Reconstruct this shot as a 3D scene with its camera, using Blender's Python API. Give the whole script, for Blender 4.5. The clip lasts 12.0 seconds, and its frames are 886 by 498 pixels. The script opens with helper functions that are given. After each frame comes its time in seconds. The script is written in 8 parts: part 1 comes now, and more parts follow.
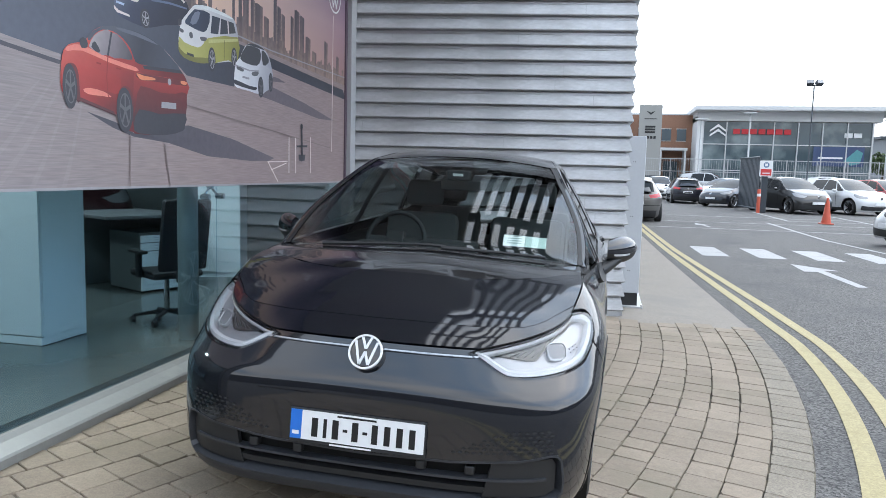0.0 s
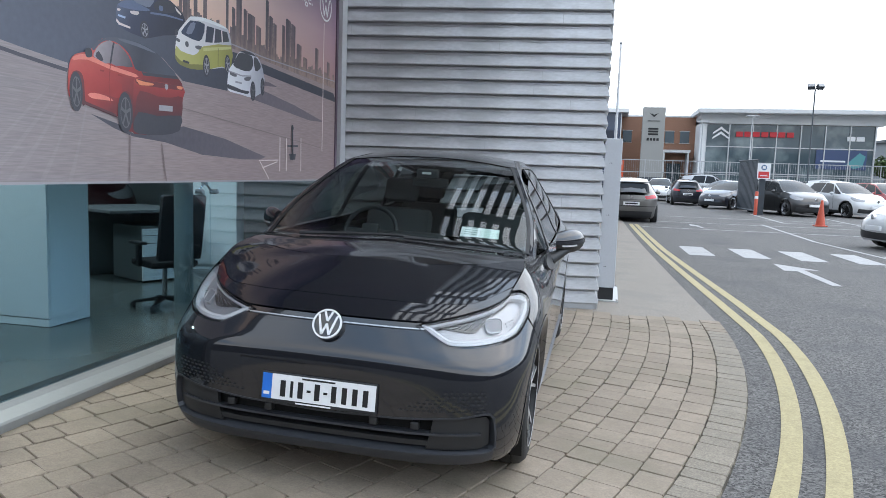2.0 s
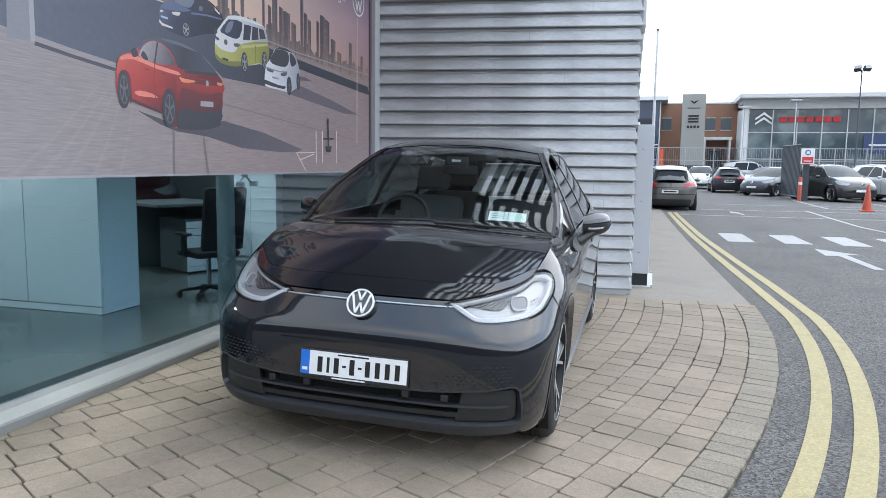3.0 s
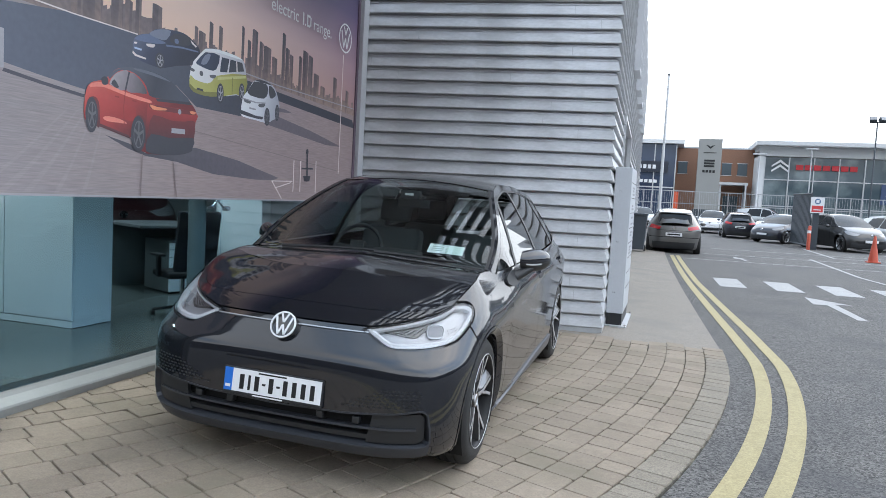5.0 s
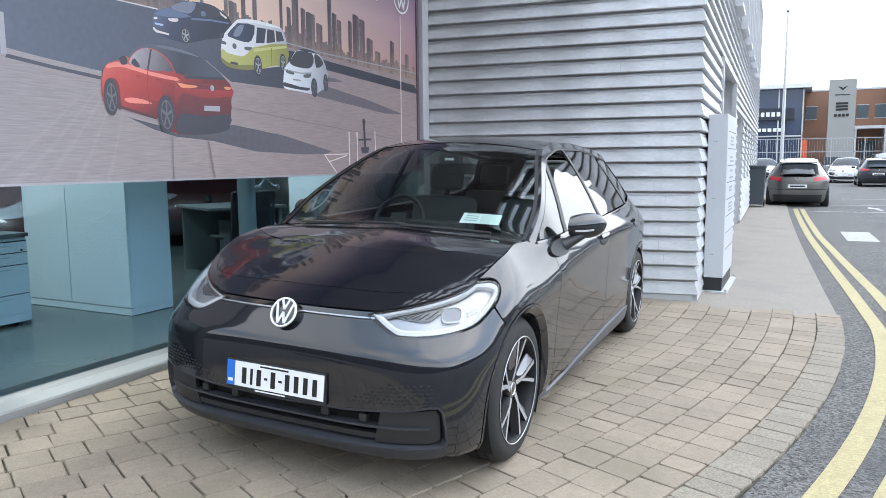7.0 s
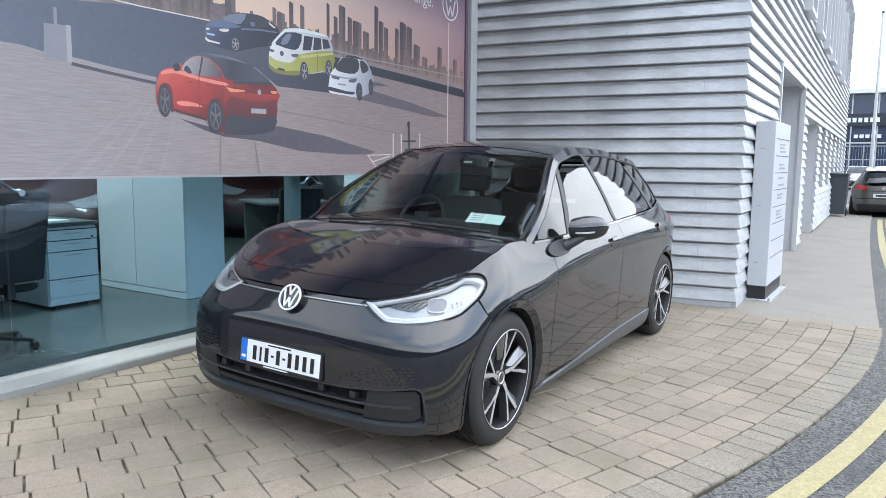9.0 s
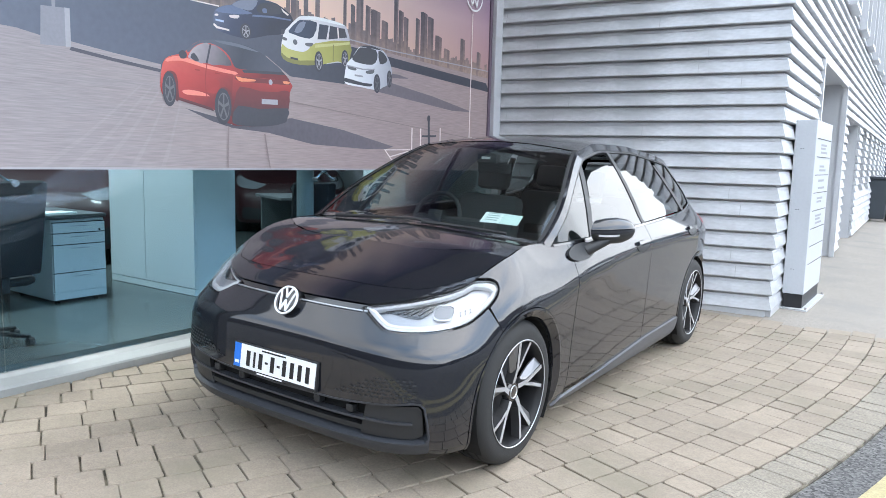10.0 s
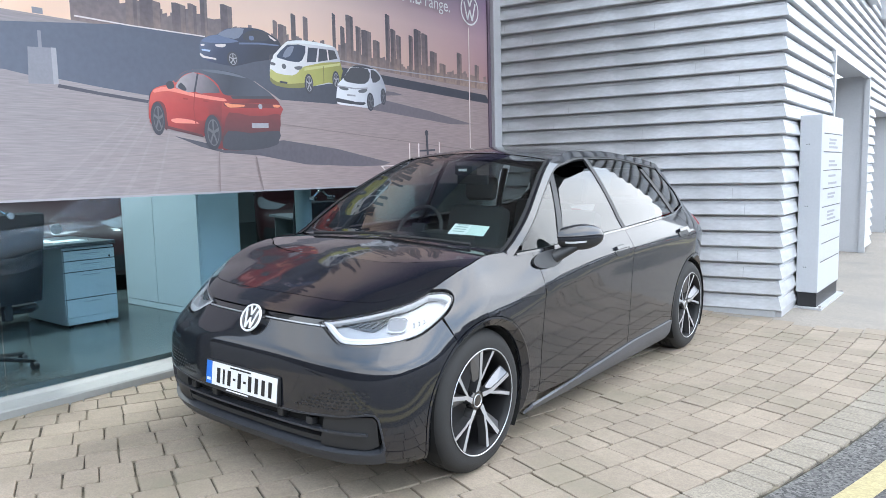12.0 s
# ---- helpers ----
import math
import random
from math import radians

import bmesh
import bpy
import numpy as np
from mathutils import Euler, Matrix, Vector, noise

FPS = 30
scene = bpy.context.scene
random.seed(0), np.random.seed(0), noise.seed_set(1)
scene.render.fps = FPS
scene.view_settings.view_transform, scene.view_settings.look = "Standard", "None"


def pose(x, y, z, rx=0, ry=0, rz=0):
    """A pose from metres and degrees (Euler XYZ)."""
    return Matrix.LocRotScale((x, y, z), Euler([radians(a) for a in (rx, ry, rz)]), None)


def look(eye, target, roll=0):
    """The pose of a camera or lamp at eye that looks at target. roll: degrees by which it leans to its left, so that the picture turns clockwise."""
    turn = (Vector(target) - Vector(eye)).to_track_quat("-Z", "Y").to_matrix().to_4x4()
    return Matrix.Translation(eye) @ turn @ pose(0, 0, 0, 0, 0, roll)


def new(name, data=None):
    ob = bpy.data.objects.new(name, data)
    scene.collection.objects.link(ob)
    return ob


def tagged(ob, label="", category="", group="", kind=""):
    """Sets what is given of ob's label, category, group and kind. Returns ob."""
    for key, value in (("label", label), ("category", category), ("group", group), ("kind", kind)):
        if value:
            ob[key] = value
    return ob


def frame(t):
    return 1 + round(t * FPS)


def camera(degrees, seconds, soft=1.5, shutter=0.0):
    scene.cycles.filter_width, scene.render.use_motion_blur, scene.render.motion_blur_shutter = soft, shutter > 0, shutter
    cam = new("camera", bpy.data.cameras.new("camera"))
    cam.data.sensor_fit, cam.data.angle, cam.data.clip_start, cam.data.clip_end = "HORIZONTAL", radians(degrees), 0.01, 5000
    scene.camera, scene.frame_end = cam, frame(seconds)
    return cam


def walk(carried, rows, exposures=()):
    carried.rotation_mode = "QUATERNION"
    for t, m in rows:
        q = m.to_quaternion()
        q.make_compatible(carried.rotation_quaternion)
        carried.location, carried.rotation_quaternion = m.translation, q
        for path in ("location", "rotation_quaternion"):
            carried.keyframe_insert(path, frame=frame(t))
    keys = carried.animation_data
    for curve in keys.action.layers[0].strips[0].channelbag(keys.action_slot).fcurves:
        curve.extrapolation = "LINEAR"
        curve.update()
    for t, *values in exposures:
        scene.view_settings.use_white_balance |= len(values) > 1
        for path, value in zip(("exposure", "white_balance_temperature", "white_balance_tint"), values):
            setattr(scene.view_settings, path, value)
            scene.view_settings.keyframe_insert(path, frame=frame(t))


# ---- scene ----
cam = camera(63.0, 12.0, soft=0.6)
PATH = [
    (0, (0.116, -0.026, 1.447), (-0.314, 1.915, 1.231), 1.52),
    (0.5, (0.121, -0.172, 1.435), (-0.309, 1.774, 1.272), 3.63),
    (1, (0.141, -0.320, 1.432), (-0.210, 1.636, 1.207), 4.81),
    (1.5, (0.260, -0.376, 1.442), (-0.072, 1.583, 1.214), 4.01),
    (2, (0.437, -0.395, 1.442), (-0.008, 1.543, 1.227), 1.93),
    (2.5, (0.517, -0.418, 1.398), (-0.037, 1.490, 1.170), 1.45),
    (3, (0.527, -0.529, 1.406), (-0.021, 1.380, 1.170), 0.75),
    (3.2, (0.544, -0.594, 1.427), (0.033, 1.325, 1.187), 1.74),
    (4.8, (0.991, -0.628, 1.402), (0.401, 1.278, 1.264), 2.56),
    (5, (1.008, -0.559, 1.421), (0.411, 1.344, 1.276), 3.06),
    (5.5, (1.012, -0.371, 1.429), (0.333, 1.498, 1.214), 3.38),
    (6, (1.010, -0.183, 1.440), (0.339, 1.687, 1.206), 2.98),
    (6.5, (1.151, -0.061, 1.430), (0.368, 1.760, 1.164), 2.51),
    (7, (1.257, 0.045, 1.406), (0.372, 1.823, 1.167), -0.55),
    (7.2, (1.293, 0.013, 1.413), (0.394, 1.785, 1.184), -0.84),
    (8.8, (1.681, -0.048, 1.414), (0.671, 1.662, 1.178), 1.11),
    (9, (1.740, 0.004, 1.419), (0.665, 1.673, 1.181), 0.54),
    (9.5, (1.734, 0.121, 1.402), (0.624, 1.772, 1.199), 0.16),
    (10, (1.654, 0.282, 1.407), (0.517, 1.909, 1.161), 1.37),
    (10.5, (1.700, 0.358, 1.413), (0.562, 1.984, 1.169), 0.07),
    (11, (1.904, 0.438, 1.419), (0.727, 2.042, 1.217), -0.80),
    (11.5, (2.001, 0.478, 1.411), (0.789, 2.054, 1.195), -0.98),
    (12, (2.010, 0.466, 1.417), (0.774, 2.023, 1.204), -1.37),
]
walk(cam, [(t, look(eye, target, roll)) for t, eye, target, roll in PATH],
     exposures=[(0.0, 0.56), (1.0, 0.50), (2.0, 0.39), (2.5, 0.46), (3.0, 0.52), (5.0, 0.37), (5.5, 0.47), (6.5, 0.62), (7.0, 0.82), (9.0, 0.80), (9.5, 0.94), (10.5, 1.05), (12.0, 1.02)])

# ---- world, sun, exposure ----

world = bpy.data.worlds.new("overcast_sky")
scene.world = world
world.use_nodes = True
wn, wl = world.node_tree.nodes, world.node_tree.links
wn.clear()
SUN_ELEV, SUN_AZ = radians(43), radians(77)
sky = wn.new("ShaderNodeTexSky")
sky.sky_type, sky.sun_disc = "NISHITA", False
sky.sun_elevation, sky.sun_rotation = SUN_ELEV, SUN_AZ
sky.air_density, sky.dust_density = 1.0, 2.0
wco = wn.new("ShaderNodeTexCoord")
wmap = wn.new("ShaderNodeMapping")
wmap.inputs["Scale"].default_value = (1.0, 1.0, 2.6)
wnoise = wn.new("ShaderNodeTexNoise")
wnoise.inputs["Scale"].default_value, wnoise.inputs["Detail"].default_value, wnoise.inputs["Roughness"].default_value = 2.2, 7.0, 0.55
wramp = wn.new("ShaderNodeValToRGB")
wramp.color_ramp.elements[0].position, wramp.color_ramp.elements[0].color = 0.38, (0.82, 0.82, 0.82, 1)
wramp.color_ramp.elements[1].position, wramp.color_ramp.elements[1].color = 0.56, (1, 1, 1, 1)
wcloud = wn.new("ShaderNodeTexNoise")
wcloud.inputs["Scale"].default_value, wcloud.inputs["Detail"].default_value = 1.3, 5.0
wcr = wn.new("ShaderNodeValToRGB")
wcr.color_ramp.elements[0].position, wcr.color_ramp.elements[0].color = 0.36, (4.2, 6.2, 9.0, 1)
wcr.color_ramp.elements[1].position, wcr.color_ramp.elements[1].color = 0.56, (9.9, 10.5, 11.3, 1)
wmix = wn.new("ShaderNodeMixRGB")
wbg, wout = wn.new("ShaderNodeBackground"), wn.new("ShaderNodeOutputWorld")
wbg.inputs["Strength"].default_value = 0.165
wl.new(wco.outputs["Generated"], wmap.inputs["Vector"])
wl.new(wmap.outputs[0], wnoise.inputs["Vector"])
wl.new(wmap.outputs[0], wcloud.inputs["Vector"])
wl.new(wnoise.outputs["Fac"], wramp.inputs[0])
wl.new(wcloud.outputs["Fac"], wcr.inputs[0])
wl.new(wramp.outputs[0], wmix.inputs["Fac"])
wl.new(sky.outputs[0], wmix.inputs["Color1"])
wl.new(wcr.outputs[0], wmix.inputs["Color2"])
wsep, wgrad, wmul = wn.new("ShaderNodeSeparateXYZ"), wn.new("ShaderNodeMapRange"), wn.new("ShaderNodeMixRGB")
wgrad.inputs["From Min"].default_value, wgrad.inputs["From Max"].default_value = 0.0, 0.9
wgrad.inputs["To Min"].default_value, wgrad.inputs["To Max"].default_value = 0.86, 1.10
wmul.blend_type, wmul.inputs["Fac"].default_value = "MULTIPLY", 1.0
wl.new(wco.outputs["Generated"], wsep.inputs[0]), wl.new(wsep.outputs["Z"], wgrad.inputs[0])
wl.new(wmix.outputs[0], wmul.inputs["Color1"]), wl.new(wgrad.outputs[0], wmul.inputs["Color2"])
# the cloud layer is thinner, and so brighter, towards the sun's side
wdot, wside = wn.new("ShaderNodeVectorMath"), wn.new("ShaderNodeMixRGB")
wdot.operation = "DOT_PRODUCT"
wdot.inputs[1].default_value = (0.34, 0.14, 0.0)
wadd = wn.new("ShaderNodeMath")
wadd.operation, wadd.inputs[1].default_value = "ADD", 1.0
wside.blend_type, wside.inputs["Fac"].default_value = "MULTIPLY", 1.0
wl.new(wco.outputs["Generated"], wdot.inputs[0]), wl.new(wdot.outputs["Value"], wadd.inputs[0])
wl.new(wmul.outputs[0], wside.inputs["Color1"]), wl.new(wadd.outputs[0], wside.inputs["Color2"])
wl.new(wside.outputs[0], wbg.inputs["Color"])
wl.new(wbg.outputs[0], wout.inputs["Surface"])
sun = new("sun", bpy.data.lights.new("sun", "SUN"))
sun.data.energy, sun.data.angle, sun.data.color = 0.7, radians(95), (0.99, 0.985, 0.97)
sun.matrix_world = look((18, 4, 17), (0, 0, 0))

# ---- materials ----
def mat(name, col, rough=0.5, metal=0.0, var=0.12, scale=6.0, bump=0.0, bscale=60.0, coat=0.0, coat_rough=0.03,
        rand=0.0, fine=40.0, fvar=0.06, spec=0.5, island=False, emit=0.0, stains=None, aniso=None, coat_ior=1.5, speckle=None):
    """A surface with broad and fine variation of its colour, fine relief and, on request, variation from piece to piece."""
    m = bpy.data.materials.new(name)
    m.use_nodes = True
    n, l = m.node_tree.nodes, m.node_tree.links
    b = n["Principled BSDF"]
    b.inputs["Roughness"].default_value, b.inputs["Metallic"].default_value = rough, metal
    b.inputs["Specular IOR Level"].default_value = spec
    b.inputs["Coat IOR"].default_value = coat_ior
    b.inputs["Coat Weight"].default_value, b.inputs["Coat Roughness"].default_value = coat, coat_rough
    co = n.new("ShaderNodeTexCoord")
    src = co.outputs["Object"]
    if aniso:
        mp = n.new("ShaderNodeMapping")
        mp.inputs["Scale"].default_value = aniso
        l.new(src, mp.inputs["Vector"])
        src = mp.outputs[0]
    big, small = n.new("ShaderNodeTexNoise"), n.new("ShaderNodeTexNoise")
    big.inputs["Scale"].default_value, big.inputs["Detail"].default_value = scale, 4
    small.inputs["Scale"].default_value, small.inputs["Detail"].default_value = fine, 3
    l.new(src, big.inputs["Vector"]), l.new(src, small.inputs["Vector"])
    def scaled(socket, amount):
        k = n.new("ShaderNodeMath")
        k.operation = "MULTIPLY_ADD"
        k.inputs[1].default_value, k.inputs[2].default_value = 2 * amount, 1 - amount
        l.new(socket, k.inputs[0])
        return k.outputs[0]
    def times(a, c):
        k = n.new("ShaderNodeMath")
        k.operation = "MULTIPLY"
        l.new(a, k.inputs[0]), l.new(c, k.inputs[1])
        return k.outputs[0]
    f = times(scaled(big.outputs["Fac"], var), scaled(small.outputs["Fac"], fvar))
    if rand:
        if island:
            g = n.new("ShaderNodeNewGeometry").outputs["Random Per Island"]
        else:
            g = n.new("ShaderNodeObjectInfo").outputs["Random"]
        f = times(f, scaled(g, rand))
    if speckle:
        # single grains, each of its own tone
        vo, sp = n.new("ShaderNodeTexVoronoi"), n.new("ShaderNodeSeparateColor")
        vo.inputs["Scale"].default_value = speckle[0]
        l.new(src, vo.inputs["Vector"]), l.new(vo.outputs["Color"], sp.inputs[0])
        f = times(f, scaled(sp.outputs[0], speckle[1]))
    mul = n.new("ShaderNodeMixRGB")
    mul.blend_type, mul.inputs["Fac"].default_value = "MULTIPLY", 1.0
    mul.inputs["Color1"].default_value = (*col, 1)
    l.new(f, mul.inputs["Color2"])
    out = mul.outputs[0]
    if stains:
        scol, sscale, lo, hi = stains
        sn, sr, sm = n.new("ShaderNodeTexNoise"), n.new("ShaderNodeValToRGB"), n.new("ShaderNodeMixRGB")
        sn.inputs["Scale"].default_value, sn.inputs["Detail"].default_value = sscale, 6
        sr.color_ramp.elements[0].position, sr.color_ramp.elements[1].position = lo, hi
        sm.inputs["Color2"].default_value = (*scol, 1)
        l.new(src, sn.inputs["Vector"]), l.new(sn.outputs["Fac"], sr.inputs[0]), l.new(sr.outputs[0], sm.inputs["Fac"])
        l.new(out, sm.inputs["Color1"])
        out = sm.outputs[0]
    l.new(out, b.inputs["Base Color"])
    rv = n.new("ShaderNodeMath")
    rv.operation = "MULTIPLY_ADD"
    rv.inputs[1].default_value, rv.inputs[2].default_value = 0.16 * rough, 0.92 * rough
    l.new(big.outputs["Fac"], rv.inputs[0]), l.new(rv.outputs[0], b.inputs["Roughness"])
    if bump:
        bn, bp = n.new("ShaderNodeTexNoise"), n.new("ShaderNodeBump")
        bn.inputs["Scale"].default_value, bn.inputs["Detail"].default_value = bscale, 4
        bp.inputs["Strength"].default_value, bp.inputs["Distance"].default_value = bump, 0.004
        l.new(src, bn.inputs["Vector"]), l.new(bn.outputs["Fac"], bp.inputs["Height"]), l.new(bp.outputs[0], b.inputs["Normal"])
    if emit:
        b.inputs["Emission Color"].default_value, b.inputs["Emission Strength"].default_value = (*col, 1), emit
    return m


def glass_mat(name, tint, ior=1.5, rough=0.0):
    """A thin pane: tinted see-through with a mirror sheen that grows at grazing angles."""
    m = bpy.data.materials.new(name)
    m.use_nodes = True
    n, l = m.node_tree.nodes, m.node_tree.links
    n.clear()
    o, mx, tr, gl, lw, pw, ma = (n.new(k) for k in ("ShaderNodeOutputMaterial", "ShaderNodeMixShader", "ShaderNodeBsdfTransparent", "ShaderNodeBsdfGlossy", "ShaderNodeLayerWeight", "ShaderNodeMath", "ShaderNodeMath"))
    tr.inputs["Color"].default_value, gl.inputs["Roughness"].default_value, lw.inputs["Blend"].default_value = (*tint, 1), rough, 0.5
    f0 = ((ior - 1) / (ior + 1)) ** 2
    pw.operation, pw.inputs[1].default_value = "POWER", 3.2
    ma.operation, ma.inputs[1].default_value, ma.inputs[2].default_value = "MULTIPLY_ADD", 1 - f0, f0
    l.new(lw.outputs["Facing"], pw.inputs[0]), l.new(pw.outputs[0], ma.inputs[0])
    l.new(ma.outputs[0], mx.inputs[0]), l.new(tr.outputs[0], mx.inputs[1]), l.new(gl.outputs[0], mx.inputs[2]), l.new(mx.outputs[0], o.inputs[0])
    return m


PAINT = mat("dark_grey_metallic_paint", (0.0045, 0.0056, 0.0095), 0.5, 0.0, 0.04, 3, coat=1.0, coat_rough=0.06, fvar=0.02, coat_ior=1.70, spec=0.1)
GLOSS = mat("gloss_black_trim", (0.008, 0.008, 0.009), 0.12, 0, 0.05, 3, coat=1.0, fvar=0.02)
SATIN = mat("satin_black_plastic", (0.018, 0.019, 0.021), 0.48, 0, 0.15, 9, 0.1, 300)
SKIRT = mat("grey_side_skirt", (0.075, 0.078, 0.088), 0.4, 0, 0.12, 9, 0.1, 300)
GREYPL = mat("grey_bumper_plastic", (0.034, 0.037, 0.044), 0.42, 0, 0.12, 9, 0.1, 300)
RUBBER = mat("tyre_rubber", (0.018, 0.018, 0.018), 0.75, 0, 0.2, 14, 0.25, 160)
# near-black for inner parts, and for shade drawn in hollows, gaps and creases
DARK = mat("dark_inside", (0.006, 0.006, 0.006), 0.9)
CHROME = mat("chrome", (0.8, 0.8, 0.82), 0.12, 1.0, 0.04)
ALLOY = mat("machined_alloy", (0.50, 0.51, 0.53), 0.34, 0.6, 0.06, 12)
BLADE = mat("satin_spoke_blade", (0.20, 0.20, 0.205), 0.3, 0.7, 0.08, 14)
SPOKEGREY = mat("dark_spoke_face", (0.05, 0.05, 0.052), 0.35, 0.6, 0.08, 14)
STEELDARK = mat("brake_steel", (0.10, 0.10, 0.105), 0.5, 0.6, 0.15, 20)
ALLOYDARK = mat("black_alloy", (0.012, 0.012, 0.013), 0.45, 0.0, coat=0.0, spec=0.3)
WHITEPL = mat("white_light_guide", (0.74, 0.75, 0.77), 0.35, 0, 0.03, coat=0.5)
STRIP = mat("satin_chrome_strip", (0.42, 0.43, 0.45), 0.3, 0.7, 0.05)
GUIDE = mat("grey_white_light_guide", (0.58, 0.59, 0.61), 0.3, 0, 0.08, 30, coat=0.6)
REFLECTOR = mat("lamp_reflector", (0.33, 0.335, 0.35), 0.30, 0.5, 0.05)
LAMPCLEAR = mat("lamp_projector", (0.17, 0.175, 0.19), 0.4, 0.0, 0.05, coat=0.2)
LAMPIN = mat("lamp_housing", (0.13, 0.135, 0.145), 0.3, 0.5, 0.1)
PLATEWHITE = mat("plate_white", (0.78, 0.79, 0.8), 0.35, 0, 0.04)
PLATEBLUE = mat("plate_blue", (0.02, 0.16, 0.6), 0.35, 0, 0.04)
INK = mat("ink_black", (0.012, 0.012, 0.013), 0.45)
FABRIC = mat("dark_seat_fabric", (0.075, 0.08, 0.083), 0.85, 0, 0.2, 12, 0.4, 400)
CHAIRF = mat("black_chair_fabric", (0.012, 0.0125, 0.015), 0.85, 0, 0.2, 12, 0.4, 400)
DASH = mat("dashboard_plastic", (0.022, 0.023, 0.025), 0.6, 0, 0.15, 9, 0.2, 300)
PAPER = mat("paper", (0.8, 0.82, 0.8), 0.7, 0, 0.04)
TAILRED = mat("tail_lamp_red", (0.5, 0.015, 0.02), 0.15, 0, 0.1, coat=1.0)
WSCREEN = glass_mat("windscreen_glass", (0.70, 0.80, 0.80), 1.62)
SIDEGLASS = glass_mat("side_window_glass", (0.30, 0.33, 0.33), 1.5)
LENS = glass_mat("lamp_lens", (0.93, 0.94, 0.95), 1.45)
SHOPGLASS = glass_mat("shop_glass", (0.71, 0.83, 0.89), 1.5)
CLADDING = mat("silver_cladding", (0.52, 0.532, 0.552), 0.44, 0.15, 0.14, 1.8, 0.12, 24, fine=22, fvar=0.20, rand=0.06, aniso=(0.8, 0.8, 2.4), stains=((0.36, 0.365, 0.375), 2.2, 0.47, 0.74))
TRIM = mat("light_grey_trim", (0.50, 0.51, 0.53), 0.4, 0.2, 0.06, 3)
SILLM = mat("white_sill", (0.26, 0.27, 0.265), 0.45, 0.1, 0.08, 4, stains=((0.3, 0.31, 0.3), 5, 0.55, 0.8))
SOFFIT = mat("dark_soffit", (0.03, 0.03, 0.032), 0.6)
SEAM = mat("seam_grey", (0.38, 0.387, 0.40), 0.5, 0.1, 0.1, 4)
UNDERSIDE = mat("grey_canopy_underside", (0.34, 0.34, 0.345), 0.6, 0, 0.08, 1.5)
ASPHALT = mat("asphalt", (0.100, 0.096, 0.092), 0.85, 0, 0.16, 0.9, 0.4, 150, fine=60, fvar=0.35, speckle=(85, 0.75), stains=((0.055, 0.056, 0.06), 0.8, 0.5, 0.8))
CONCRETE = mat("worn_concrete", (0.245, 0.220, 0.190), 0.85, 0, 0.14, 1.5, 0.5, 120, fvar=0.16, stains=((0.19, 0.18, 0.165), 1.3, 0.5, 0.75), speckle=(130, 0.18))
PAVER = mat("buff_paver", (0.260, 0.214, 0.166), 0.85, 0, 0.20, 3.0, 0.35, 60, rand=0.09, fine=24, fvar=0.13, stains=((0.190, 0.166, 0.120), 1.7, 0.48, 0.76), speckle=(150, 0.10))
PAVERS = mat("buff_paver_field", (0.260, 0.214, 0.166), 0.85, 0, 0.20, 3.0, 0.35, 60, rand=0.09, fine=24, fvar=0.13, island=True, stains=((0.190, 0.166, 0.120), 1.7, 0.48, 0.76), speckle=(150, 0.10))
PAVEREDGE = mat("grey_edge_paver", (0.238, 0.208, 0.166), 0.85, 0, 0.14, 3.0, 0.35, 70, rand=0.08, fvar=0.12, stains=((0.15, 0.14, 0.12), 1.5, 0.52, 0.8), speckle=(140, 0.20))
JOINT = mat("joint_sand", (0.055, 0.048, 0.036), 0.95, 0, 0.3, 5, 0.6, 150, stains=((0.19, 0.165, 0.12), 6.0, 0.46, 0.62))
YELLOW = mat("yellow_road_paint", (0.375, 0.318, 0.168), 0.7, 0, 0.08, 2, 0.5, 150, fvar=0.18, stains=((0.28, 0.24, 0.12), 6, 0.58, 0.85), speckle=(110, 0.14))
WHITELINE = mat("white_road_paint", (0.36, 0.36, 0.36), 0.7, 0, 0.08, 2, 0.4, 150, fvar=0.2, stains=((0.22, 0.22, 0.22), 4, 0.55, 0.85), speckle=(110, 0.18))


# ---- helpers ----
def part(name, bm, material, parent=None, label="", smooth=False):
    """Links a bmesh as one mesh object under a thing or a part."""
    me = bpy.data.meshes.new(name)
    bm.normal_update()
    bm.to_mesh(me)
    bm.free()
    for mm in (material if isinstance(material, (list, tuple)) else [material]):
        me.materials.append(mm)
    if smooth:
        me.shade_smooth()
        me.set_sharp_from_angle(angle=radians(38))
    ob = new(name, me)
    if parent is not None:
        ob.parent = parent
    if label:
        tagged(ob, label)
    return ob


def thing(name, label, category, m=None, group="", kind=""):
    ob = new(name)
    ob.empty_display_size = 0.1
    if m is not None:
        ob.matrix_basis = m
    return tagged(ob, label, category, group, kind)


def box(bm, x0, x1, y0, y1, z0, z1, bevel=0.0, m=None, seg=2):
    r = bmesh.ops.create_cube(bm, size=1.0)
    vs = r["verts"]
    for v in vs:
        v.co = Vector((x0 + (v.co.x + 0.5) * (x1 - x0), y0 + (v.co.y + 0.5) * (y1 - y0), z0 + (v.co.z + 0.5) * (z1 - z0)))
    if bevel:
        es = {e for v in vs for e in v.link_edges}
        rb = bmesh.ops.bevel(bm, geom=list(es), offset=bevel, segments=seg, affect="EDGES", profile=0.5)
        vs = list({v for f in rb["faces"] for v in f.verts} | {v for v in vs if v.is_valid})
    if m is not None:
        bmesh.ops.transform(bm, matrix=m, verts=vs)
    return bm


def boxes(*specs, bevel=0.0):
    bm = bmesh.new()
    for s in specs:
        box(bm, *s, bevel=bevel)
    return bm


